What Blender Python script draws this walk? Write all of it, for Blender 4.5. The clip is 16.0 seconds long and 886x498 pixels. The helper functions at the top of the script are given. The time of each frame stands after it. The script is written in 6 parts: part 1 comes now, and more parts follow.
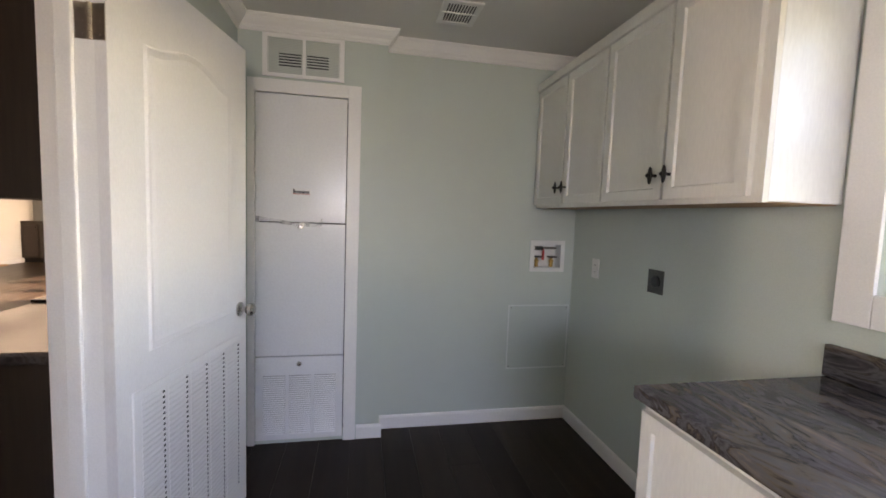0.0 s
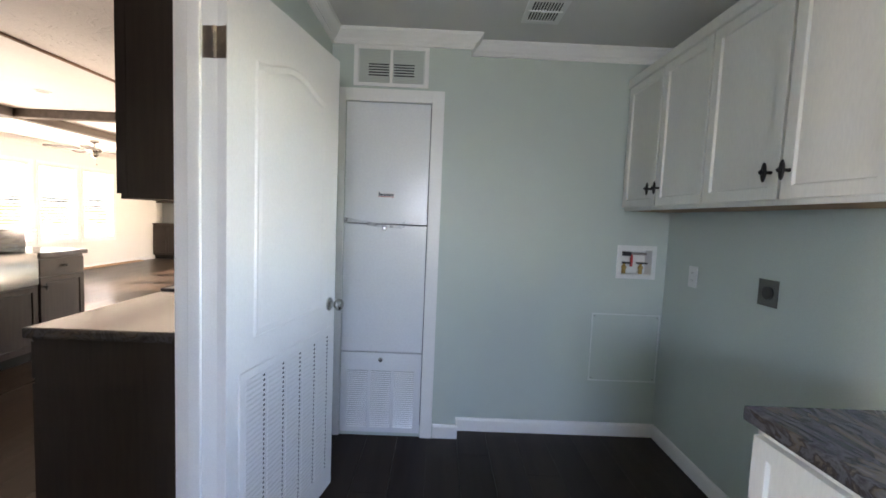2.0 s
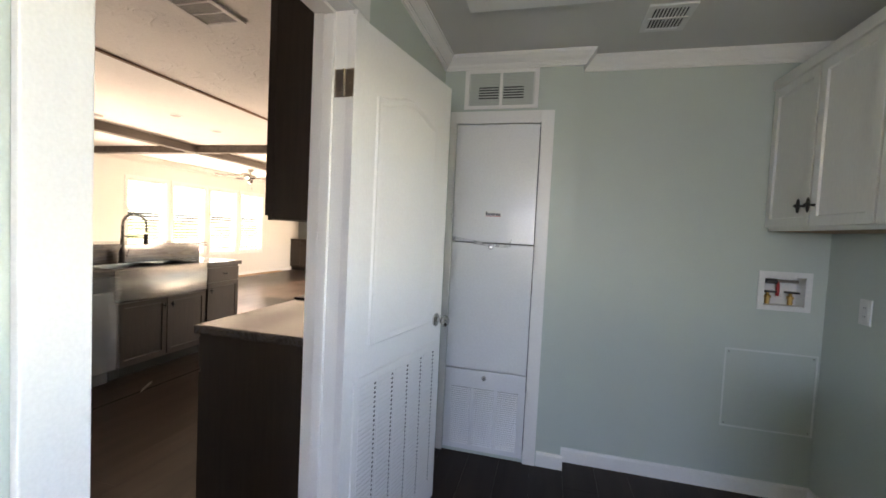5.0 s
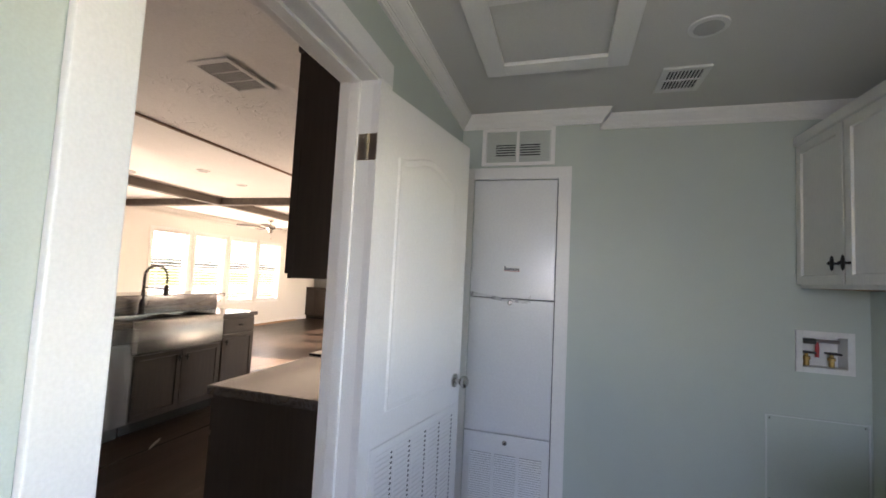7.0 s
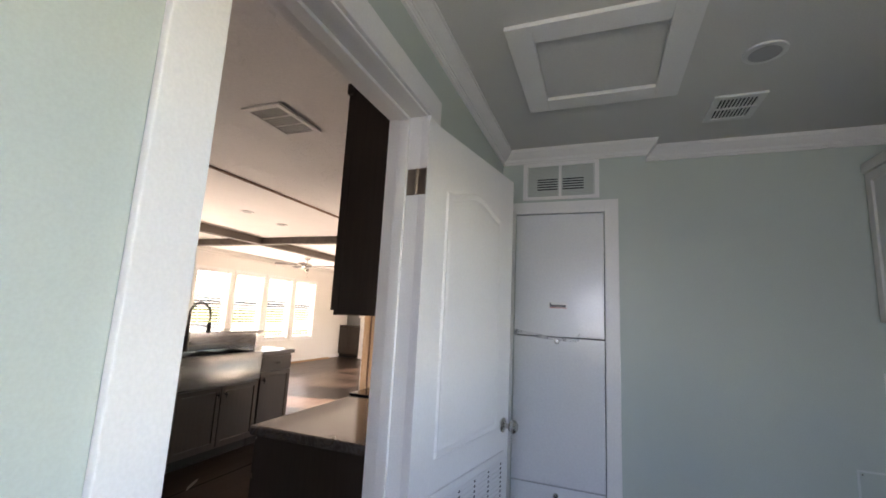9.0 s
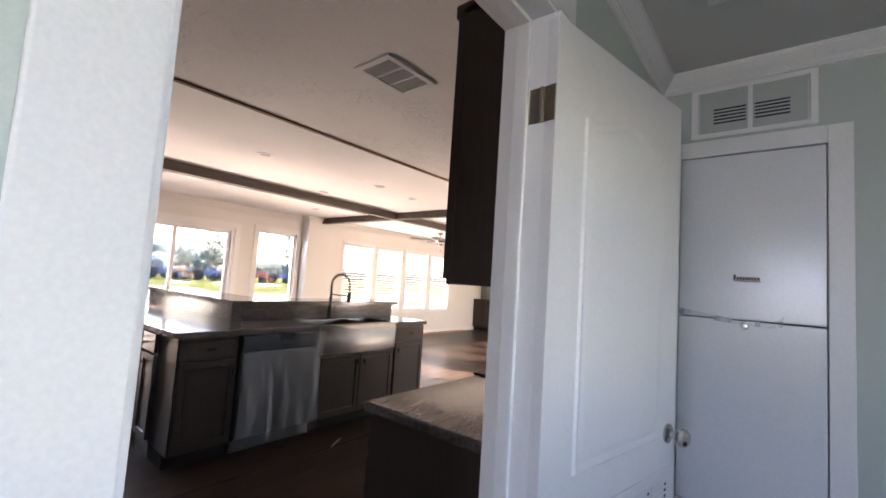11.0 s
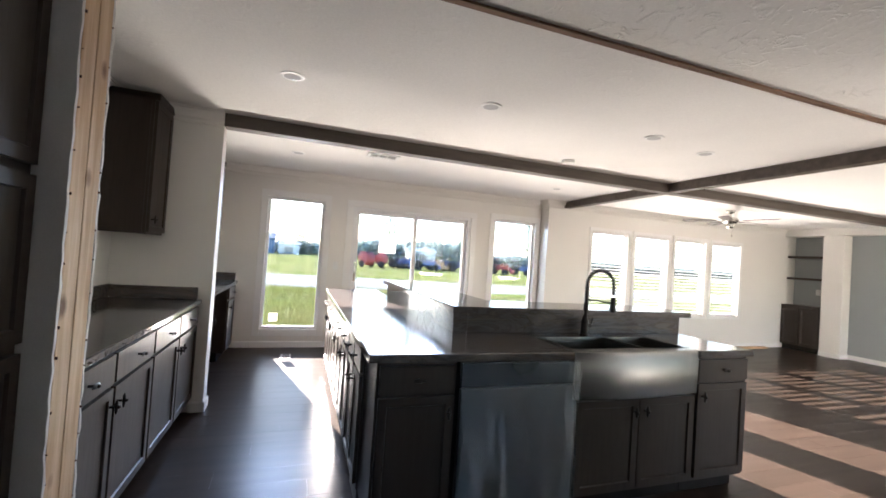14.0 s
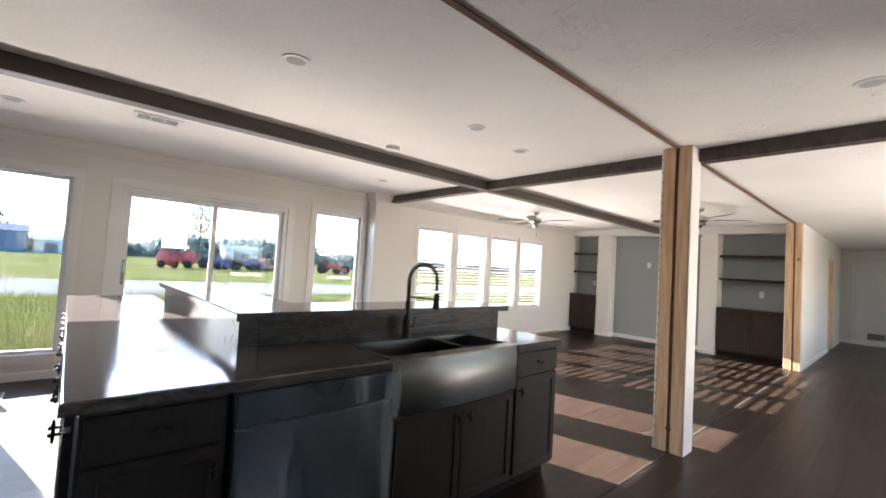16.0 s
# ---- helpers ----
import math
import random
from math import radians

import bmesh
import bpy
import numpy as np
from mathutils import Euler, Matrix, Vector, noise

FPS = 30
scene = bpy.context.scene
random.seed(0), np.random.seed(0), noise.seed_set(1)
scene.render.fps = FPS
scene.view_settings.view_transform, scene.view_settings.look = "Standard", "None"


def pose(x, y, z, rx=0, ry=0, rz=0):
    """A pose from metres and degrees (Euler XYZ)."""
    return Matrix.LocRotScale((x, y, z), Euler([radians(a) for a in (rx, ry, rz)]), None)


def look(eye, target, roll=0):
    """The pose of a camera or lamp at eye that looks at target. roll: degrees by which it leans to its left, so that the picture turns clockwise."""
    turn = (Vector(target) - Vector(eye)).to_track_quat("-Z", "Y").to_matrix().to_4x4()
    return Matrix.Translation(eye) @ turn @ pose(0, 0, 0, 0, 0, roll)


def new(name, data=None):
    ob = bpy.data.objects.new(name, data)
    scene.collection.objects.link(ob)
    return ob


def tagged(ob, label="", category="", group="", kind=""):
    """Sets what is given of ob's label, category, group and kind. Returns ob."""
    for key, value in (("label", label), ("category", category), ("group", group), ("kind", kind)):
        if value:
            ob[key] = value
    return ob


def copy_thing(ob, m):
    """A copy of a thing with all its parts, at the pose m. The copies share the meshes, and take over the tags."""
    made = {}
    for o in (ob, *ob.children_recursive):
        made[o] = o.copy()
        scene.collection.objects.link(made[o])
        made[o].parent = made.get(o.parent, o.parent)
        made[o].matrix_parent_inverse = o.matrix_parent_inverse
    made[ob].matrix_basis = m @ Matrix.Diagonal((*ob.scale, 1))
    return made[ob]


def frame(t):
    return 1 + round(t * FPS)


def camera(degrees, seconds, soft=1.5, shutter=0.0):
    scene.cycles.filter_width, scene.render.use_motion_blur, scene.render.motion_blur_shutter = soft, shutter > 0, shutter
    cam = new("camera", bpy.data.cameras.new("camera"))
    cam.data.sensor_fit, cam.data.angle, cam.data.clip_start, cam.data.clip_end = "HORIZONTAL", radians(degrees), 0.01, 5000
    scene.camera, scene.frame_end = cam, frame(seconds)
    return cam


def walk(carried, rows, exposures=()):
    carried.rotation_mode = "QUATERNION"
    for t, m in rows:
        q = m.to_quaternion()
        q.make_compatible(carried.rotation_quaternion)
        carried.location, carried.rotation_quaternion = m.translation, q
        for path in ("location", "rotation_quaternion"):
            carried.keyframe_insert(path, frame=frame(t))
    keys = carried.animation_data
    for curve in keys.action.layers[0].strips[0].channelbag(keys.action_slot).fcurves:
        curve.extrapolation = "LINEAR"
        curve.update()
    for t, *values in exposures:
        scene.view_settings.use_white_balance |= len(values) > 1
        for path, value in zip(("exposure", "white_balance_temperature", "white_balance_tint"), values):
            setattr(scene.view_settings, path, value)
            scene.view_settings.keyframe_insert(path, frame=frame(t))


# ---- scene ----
cam = camera(93.7, 16.0, 1.7)
PATH = [
    (0, (0.202, 0.152, 1.354), (0.587, 2.108, 1.194), 2.1),
    (0.5, (0.194, 0.15, 1.35), (0.494, 2.121, 1.193), 2.2),
    (1, (0.195, 0.146, 1.346), (0.404, 2.13, 1.193), 2.2),
    (1.5, (0.189, 0.15, 1.343), (0.303, 2.141, 1.192), 2.3),
    (2, (0.183, 0.159, 1.335), (0.205, 2.153, 1.187), 2.4),
    (2.5, (0.178, 0.161, 1.334), (0.1, 2.154, 1.187), 2.4),
    (3, (0.178, 0.155, 1.335), (-0.005, 2.141, 1.191), 2.5),
    (3.5, (0.183, 0.148, 1.335), (-0.109, 2.122, 1.19), 2.5),
    (4, (0.196, 0.147, 1.329), (-0.181, 2.107, 1.19), 2.6),
    (6.5, (0.174, 0.152, 1.386), (-0.389, 2.07, 1.458), 2.9),
    (7, (0.164, 0.165, 1.389), (-0.403, 2.078, 1.525), 2.9),
    (7.5, (0.155, 0.171, 1.389), (-0.415, 2.077, 1.593), 3.0),
    (8, (0.161, 0.168, 1.385), (-0.424, 2.06, 1.666), 3.1),
    (10.5, (-0.051, 0.362, 1.376), (-1.139, 2.025, 1.606), 3.6),
    (11, (-0.03, 0.491, 1.364), (-1.288, 2.038, 1.518), 3.8),
    (11.5, (0.001, 0.629, 1.37), (-1.435, 2.019, 1.454), 3.5),
    (12, (-0.068, 0.729, 1.351), (-1.681, 1.911, 1.377), 3.5),
    (12.5, (-0.358, 0.904, 1.364), (-2.227, 1.617, 1.341), 3.3),
    (13, (-0.648, 1.112, 1.37), (-2.613, 1.488, 1.346), 3.4),
    (13.5, (-0.963, 1.104, 1.391), (-2.917, 1.527, 1.394), 3.7),
    (14, (-1.184, 1.204, 1.377), (-3.074, 1.854, 1.419), 3.9),
    (14.5, (-1.155, 1.181, 1.394), (-2.977, 2.005, 1.46), 3.9),
    (15, (-1.142, 1.202, 1.391), (-2.919, 2.115, 1.467), 3.9),
    (15.5, (-1.242, 1.36, 1.356), (-2.954, 2.391, 1.436), 3.8),
    (16, (-1.531, 1.532, 1.35), (-3.021, 2.863, 1.438), 3.4),
]
walk(cam, [(t, look(eye, target, roll)) for t, eye, target, roll in PATH],
     exposures=[(0.0, 5.82, 8200, 30), (0.5, 5.86, 7800, 25), (1.0, 5.9, 7500, 22), (2.0, 5.9, 6850, 22), (3.0, 5.95, 7000, 19), (3.5, 5.95, 7300, 21), (4.0, 5.9, 7500, 22), (6.5, 5.6, 7300, 25), (8.0, 5.48, 7050, 26), (10.5, 5.28, 6700, 27), (11.0, 5.3, 6650, 28), (11.5, 5.32, 6500, 22), (12.2, 5.3, 5900, 15), (12.7, 5.2, 5850, 14), (15.0, 4.97, 5850, 16), (16.0, 4.76, 5800, 16)])

# ---- world and sun ----
SUN_ELEV, SUN_SLOPE = radians(22.0), 0.265
sun_way = Vector((math.cos(SUN_ELEV) / math.hypot(1, SUN_SLOPE), SUN_SLOPE * math.cos(SUN_ELEV) / math.hypot(1, SUN_SLOPE), -math.sin(SUN_ELEV)))
world = bpy.data.worlds.new("sky")
scene.world = world
world.use_nodes = True
wt = world.node_tree
sky = wt.nodes.new("ShaderNodeTexSky")
sky.sky_type, sky.sun_disc = "NISHITA", False
sky.sun_elevation = SUN_ELEV
sky.sun_rotation = math.atan2(-sun_way.x, -sun_way.y)
sky.air_density, sky.dust_density, sky.ozone_density = 1.0, 0.4, 1.2
wt.links.new(sky.outputs[0], wt.nodes["Background"].inputs[0])
wt.nodes["Background"].inputs[1].default_value = 0.15
sun = new("sun", bpy.data.lights.new("sun", "SUN"))
sun.data.energy, sun.data.angle, sun.data.color = 2.9, radians(0.35), (1.0, 0.86, 0.70)
sun.matrix_world = look((-30, -7, 12), Vector((-30, -7, 12)) + sun_way)


def daylight(name, eye, target, width, height, watts, colour, spread=180.0):
    """Stands in for the daylight that one window opening lets in."""
    lamp = new(name, bpy.data.lights.new(name, "AREA"))
    lamp.data.shape, lamp.data.size, lamp.data.size_y = "RECTANGLE", width, height
    lamp.data.energy, lamp.data.color, lamp.data.spread = watts, colour, radians(spread)
    lamp.matrix_world = look(eye, target)
    return lamp


SKY_BLUE, LAWN_GLOW, SUN_GLOW, SKY_PALE = (0.60, 0.82, 1.28), (1.0, 0.93, 0.66), (1.0, 0.86, 0.68), (0.70, 0.88, 1.18)
# laundry windows: blue sky falls downwards, sunlit lawn shines upwards
daylight("window_sky", (1.74, 0.46, 1.62), (0.94, 0.46, 1.10), 0.95, 0.55, 0.088, SKY_BLUE, 170)
daylight("window_lawn", (1.74, 0.46, 1.60), (0.94, 0.46, 2.10), 0.95, 0.55, 0.025, LAWN_GLOW, 110)
# lamp pair in an unseen end window, added to brighten walls and worktop
daylight("south_fill_sky", (0.30, -2.31, 1.55), (0.30, -1.51, 1.08), 1.15, 0.55, 0.37, SKY_BLUE, 110)
daylight("south_fill_lawn", (0.30, -2.31, 1.45), (0.30, -1.51, 1.97), 1.15, 0.55, 0.20, LAWN_GLOW, 100)
# unseen east windows: strips added at the sills, tilted up to fill the ceiling
EAST_WIN = (5.5, 7.2, 8.9, 12.9)
for y in EAST_WIN:
    daylight("east_window_fill", (1.62, y + 0.5, 0.72), (0.82, y + 0.5, 1.52), 0.9, 0.06, 3.0 if y < 12 else 0.7, SUN_GLOW, 126)
# west windows: glow of the sunlit ground from the sill, sky from the head
for y, w, z0, z1, e in ((1.13, 0.66, 0.30, 2.00, 1.3), (2.82, 1.70, 0.06, 1.96, 2.2), (4.545, 0.66, 0.30, 2.00, 1.3)):
    daylight("west_window_glow", (-7.33, y, z0), (-6.53, y, z0 + 0.56), w, 0.05, e * 0.42, SUN_GLOW, 74)
    daylight("west_window_sky", (-7.33, y, z1), (-6.53, y, z1 - 0.45), w, 0.05, e * 0.26, SKY_PALE, 90)

for k in range(4):
    daylight("living_window_glow", (-7.03, 6.285 + 0.931 * k, 0.66), (-6.23, 6.285 + 0.931 * k, 1.18), 0.68, 0.025, 0.35, SUN_GLOW, 64)


# ---- materials ----
def material(name, base, rough=0.6, metal=0.0, second=None, scale=6.0, stretch=(1, 1, 1), bump=0.0, bump_scale=60.0, mix=0.35, spec=0.5, space="world", contrast=(0.35, 0.65), vary=0.0):
    """Principled surface with a large and a small scale of variation, in real metres."""
    m = bpy.data.materials.new(name)
    m.use_nodes = True
    nt = m.node_tree
    b = nt.nodes["Principled BSDF"]
    b.inputs["Roughness"].default_value, b.inputs["Metallic"].default_value = rough, metal
    b.inputs["Specular IOR Level"].default_value = spec
    if space == "world":
        src = nt.nodes.new("ShaderNodeNewGeometry").outputs["Position"]
    else:
        src = nt.nodes.new("ShaderNodeTexCoord").outputs["Object"]
    mp = nt.nodes.new("ShaderNodeMapping")
    mp.inputs["Scale"].default_value = stretch
    nt.links.new(src, mp.inputs[0])
    info = nt.nodes.new("ShaderNodeObjectInfo")
    if space != "world":
        off = nt.nodes.new("ShaderNodeVectorMath")
        off.operation = "SCALE"
        off.inputs[0].default_value = (7.3, 5.1, 3.7)
        nt.links.new(info.outputs["Random"], off.inputs["Scale"])
        nt.links.new(off.outputs[0], mp.inputs["Location"])
    n1 = nt.nodes.new("ShaderNodeTexNoise")
    n1.inputs["Scale"].default_value, n1.inputs["Detail"].default_value = scale, 4.0
    n2 = nt.nodes.new("ShaderNodeTexNoise")
    n2.inputs["Scale"].default_value, n2.inputs["Detail"].default_value = bump_scale, 3.0
    nt.links.new(mp.outputs[0], n1.inputs[0])
    nt.links.new(mp.outputs[0], n2.inputs[0])
    second = second or [c * 0.82 for c in base]
    ramp = nt.nodes.new("ShaderNodeMapRange")
    ramp.inputs[1].default_value, ramp.inputs[2].default_value = contrast
    nt.links.new(n1.outputs[0], ramp.inputs[0])
    mixc = nt.nodes.new("ShaderNodeMix")
    mixc.data_type = "RGBA"
    mixc.inputs[6].default_value, mixc.inputs[7].default_value = (*base, 1), (*second, 1)
    scl = nt.nodes.new("ShaderNodeMath")
    scl.operation = "MULTIPLY"
    scl.inputs[1].default_value = mix * 2 if mix < 0.5 else 1.0
    nt.links.new(ramp.outputs[0], scl.inputs[0])
    nt.links.new(scl.outputs[0], mixc.inputs[0])
    col = mixc.outputs[2]
    fine = nt.nodes.new("ShaderNodeMix")
    fine.data_type, fine.blend_type = "RGBA", "MULTIPLY"
    fine.inputs[0].default_value = 0.16
    nt.links.new(col, fine.inputs[6])
    nt.links.new(n2.outputs[0], fine.inputs[7])
    col = fine.outputs[2]
    if vary:
        hsv = nt.nodes.new("ShaderNodeHueSaturation")
        vr = nt.nodes.new("ShaderNodeMapRange")
        vr.inputs[3].default_value, vr.inputs[4].default_value = 1 - vary, 1 + vary
        nt.links.new(info.outputs["Random"], vr.inputs[0])
        nt.links.new(vr.outputs[0], hsv.inputs["Value"])
        nt.links.new(col, hsv.inputs["Color"])
        col = hsv.outputs[0]
    nt.links.new(col, b.inputs["Base Color"])
    rr = nt.nodes.new("ShaderNodeMapRange")
    rr.inputs[3].default_value, rr.inputs[4].default_value = max(0.02, rough * 0.85), min(1.0, rough * 1.15)
    nt.links.new(n1.outputs[0], rr.inputs[0])
    nt.links.new(rr.outputs[0], b.inputs["Roughness"])
    if bump:
        bp = nt.nodes.new("ShaderNodeBump")
        bp.inputs["Strength"].default_value, bp.inputs["Distance"].default_value = bump, 0.004
        nt.links.new(n2.outputs[0], bp.inputs["Height"])
        nt.links.new(bp.outputs[0], b.inputs["Normal"])
    return m


def wood(name, light, dark, rough=0.45, axis="z", scale=26.0, space="object", bump=0.15, spec=0.4):
    """Stained or raw wood: streaks drawn out along one axis."""
    st = {"x": (0.07, 1, 1), "y": (1, 0.07, 1), "z": (1, 1, 0.07)}[axis]
    return material(name, light, rough, 0, dark, scale, st, bump, scale * 6, 0.5, spec, space, (0.3, 0.7))


def stone_laminate(name, scale=(4.6, 1.3, 5.0), depth=1.0, mean=(0.085, 0.074, 0.066)):
    """Laminate worktop with flowing tan, slate and brown veins; depth sets how far the veins stand out from the mean."""
    m = material(name, (0.2, 0.19, 0.18), 0.11, 0, None, 3, (1, 1, 1), 0.008, 300, spec=0.27)
    nt = m.node_tree
    b = nt.nodes["Principled BSDF"]
    pos = nt.nodes.new("ShaderNodeNewGeometry").outputs["Position"]
    mp = nt.nodes.new("ShaderNodeMapping")
    mp.inputs["Rotation"].default_value = (0.15, 0.2, 0.35)
    mp.inputs["Scale"].default_value = scale
    nt.links.new(pos, mp.inputs[0])
    n = nt.nodes.new("ShaderNodeTexNoise")
    n.inputs["Scale"].default_value, n.inputs["Detail"].default_value = 2.3, 9.0
    n.inputs["Roughness"].default_value, n.inputs["Distortion"].default_value = 0.62, 1.9
    nt.links.new(mp.outputs[0], n.inputs[0])
    cr = nt.nodes.new("ShaderNodeValToRGB")
    e = cr.color_ramp.elements
    e[0].position, e[0].color = 0.30, (0.0148, 0.0120, 0.0122, 1)
    e[1].position, e[1].color = 0.74, (0.2103, 0.1620, 0.1231, 1)
    for p, c in ((0.39, (0.0451, 0.0400, 0.0410, 1)), (0.46, (0.0941, 0.0886, 0.0944, 1)), (0.505, (0.0328, 0.0264, 0.0228, 1)), (0.55, (0.1107, 0.0896, 0.0718, 1)), (0.60, (0.0941, 0.0886, 0.0903, 1)), (0.66, (0.1661, 0.1350, 0.1077, 1))):
        x = e.new(p)
        x.color = c
    for x in e:
        x.color = [a + (c - a) * depth for a, c in zip(mean, x.color[:3])] + [1]
    nt.links.new(n.outputs[0], cr.inputs[0])
    nt.links.new(cr.outputs[0], b.inputs["Base Color"])
    return m


def stomped(name, base, relief=0.65):
    """Ceiling paint over a brushed knock-down texture."""
    m = material(name, base, 0.85, 0, None, 1.3, (1, 1, 1), 0, 90, 0.15, 0.2)
    nt = m.node_tree
    b = nt.nodes["Principled BSDF"]
    pos = nt.nodes.new("ShaderNodeNewGeometry").outputs["Position"]
    n = nt.nodes.new("ShaderNodeTexNoise")
    n.inputs["Scale"].default_value, n.inputs["Detail"].default_value, n.inputs["Distortion"].default_value = 8.0, 5.0, 2.6
    nt.links.new(pos, n.inputs[0])
    r = nt.nodes.new("ShaderNodeMapRange")
    r.inputs[1].default_value, r.inputs[2].default_value = 0.54, 0.70
    nt.links.new(n.outputs[0], r.inputs[0])
    patch, keep, lift = (nt.nodes.new(k) for k in ("ShaderNodeTexNoise", "ShaderNodeMapRange", "ShaderNodeMath"))
    patch.inputs["Scale"].default_value, patch.inputs["Detail"].default_value = 2.6, 2.0
    keep.inputs[1].default_value, keep.inputs[2].default_value, keep.inputs[3].default_value = 0.44, 0.62, 0.12
    lift.operation = "MULTIPLY"
    nt.links.new(pos, patch.inputs[0])
    nt.links.new(patch.outputs[0], keep.inputs[0])
    nt.links.new(r.outputs[0], lift.inputs[0])
    nt.links.new(keep.outputs[0], lift.inputs[1])
    bp = nt.nodes.new("ShaderNodeBump")
    bp.inputs["Strength"].default_value, bp.inputs["Distance"].default_value = relief, 0.012
    nt.links.new(lift.outputs[0], bp.inputs["Height"])
    nt.links.new(bp.outputs[0], b.inputs["Normal"])
    return m


# grey tint added to darken the bright view outside against the room
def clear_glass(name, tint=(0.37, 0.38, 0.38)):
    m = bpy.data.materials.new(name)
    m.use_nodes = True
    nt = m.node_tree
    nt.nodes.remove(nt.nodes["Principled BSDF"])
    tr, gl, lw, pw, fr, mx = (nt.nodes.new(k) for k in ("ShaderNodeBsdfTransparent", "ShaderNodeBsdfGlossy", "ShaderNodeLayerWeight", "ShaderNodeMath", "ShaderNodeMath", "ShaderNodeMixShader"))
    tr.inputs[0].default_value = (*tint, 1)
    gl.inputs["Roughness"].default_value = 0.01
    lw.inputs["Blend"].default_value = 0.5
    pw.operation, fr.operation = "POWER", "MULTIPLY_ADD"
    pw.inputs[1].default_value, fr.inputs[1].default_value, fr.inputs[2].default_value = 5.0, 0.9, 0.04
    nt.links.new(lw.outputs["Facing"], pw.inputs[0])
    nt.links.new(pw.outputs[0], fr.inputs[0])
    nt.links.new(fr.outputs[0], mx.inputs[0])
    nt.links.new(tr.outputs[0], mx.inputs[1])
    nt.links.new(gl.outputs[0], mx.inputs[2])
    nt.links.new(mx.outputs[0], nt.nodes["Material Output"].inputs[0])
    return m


def film_wrap(name, veil=0.3, tone=0.75):
    """Milky plastic film: part clear, part scattering, with a gloss."""
    m = bpy.data.materials.new(name)
    m.use_nodes = True
    nt = m.node_tree
    b = nt.nodes["Principled BSDF"]
    b.inputs["Base Color"].default_value = (tone, tone, tone, 1)
    b.inputs["Roughness"].default_value = 0.18
    tr, mx, n, r = (nt.nodes.new(k) for k in ("ShaderNodeBsdfTransparent", "ShaderNodeMixShader", "ShaderNodeTexNoise", "ShaderNodeMapRange"))
    n.inputs["Scale"].default_value, n.inputs["Detail"].default_value, n.inputs["Distortion"].default_value = 3.0, 5.0, 0.8
    r.inputs[1].default_value, r.inputs[2].default_value = 0.48, 0.78
    r.inputs[3].default_value, r.inputs[4].default_value = veil * 0.5, veil * 3.2
    mp = nt.nodes.new("ShaderNodeMapping")
    mp.inputs["Rotation"].default_value, mp.inputs["Scale"].default_value = (0.35, 0, 0), (3.5, 3.5, 0.5)
    nt.links.new(nt.nodes.new("ShaderNodeNewGeometry").outputs["Position"], mp.inputs[0])
    nt.links.new(mp.outputs[0], n.inputs[0])
    nt.links.new(n.outputs[0], r.inputs[0])
    nt.links.new(r.outputs[0], mx.inputs[0])
    nt.links.new(tr.outputs[0], mx.inputs[1])
    nt.links.new(b.outputs[0], mx.inputs[2])
    nt.links.new(mx.outputs[0], nt.nodes["Material Output"].inputs[0])
    return m


def translucent(m, share=0.45):
    """Lets part of the light through: leaves, blades, paper."""
    nt = m.node_tree
    b = nt.nodes["Principled BSDF"]
    tl, mx = nt.nodes.new("ShaderNodeBsdfTranslucent"), nt.nodes.new("ShaderNodeMixShader")
    nt.links.new(b.inputs["Base Color"].links[0].from_socket, tl.inputs[0])
    mx.inputs[0].default_value = share
    nt.links.new(b.outputs[0], mx.inputs[1])
    nt.links.new(tl.outputs[0], mx.inputs[2])
    nt.links.new(mx.outputs[0], nt.nodes["Material Output"].inputs[0])
    return m


SAGE = material("sage_wall_paint", (0.53, 0.59, 0.54), 0.42, 0, (0.50, 0.56, 0.515), 1.2, (1, 1, 1), 0.04, 220, 0.4, 0.35)
CREAM = material("warm_white_wall_paint", (0.80, 0.775, 0.73), 0.6, 0, (0.77, 0.745, 0.70), 0.9, (1, 1, 1), 0.04, 220, 0.4, 0.3)
ACCENT = material("grey_wall_paint", (0.34, 0.36, 0.36), 0.6, 0, (0.31, 0.33, 0.33), 0.9, (1, 1, 1), 0.04, 220, 0.4, 0.3)
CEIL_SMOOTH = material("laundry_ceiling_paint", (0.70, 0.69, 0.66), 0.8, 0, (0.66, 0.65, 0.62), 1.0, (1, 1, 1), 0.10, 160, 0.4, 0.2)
CEIL_TEX = stomped("textured_ceiling_paint", (0.86, 0.845, 0.81), 0.6)
CEIL_FAR = stomped("lightly_textured_ceiling_paint", (0.86, 0.845, 0.81), 0.20)
TRIM = material("white_trim_paint", (0.85, 0.84, 0.82), 0.35, 0, (0.82, 0.81, 0.79), 3, (1, 1, 1), 0.03, 180, 0.4, 0.4)
DOOR_WHITE = material("white_door_paint", (0.82, 0.81, 0.80), 0.38, 0, (0.80, 0.79, 0.78), 4, (1, 1, 0.3), 0.02, 260, 0.3, 0.4)
FURNACE_WHITE = material("white_enamel", (0.80, 0.81, 0.82), 0.22, 0, (0.77, 0.78, 0.79), 2, (1, 1, 1), 0.02, 90, 0.4, 0.5)
CAB_WHITE = material("white_cabinet_paint", (0.76, 0.74, 0.69), 0.38, 0, (0.72, 0.70, 0.65), 5, (1, 1, 0.2), 0.05, 160, 0.4, 0.4)
CAB_SIDE = material("white_vinyl_panel", (0.80, 0.81, 0.82), 0.30, 0, (0.77, 0.78, 0.79), 5, (1, 1, 0.2), 0.02, 160, 0.4, 0.5)
CAB_WOOD = wood("grey_brown_stained_wood", (0.045, 0.034, 0.027), (0.037, 0.0275, 0.022), 0.42, "z", 60, bump=0.05, spec=0.22)
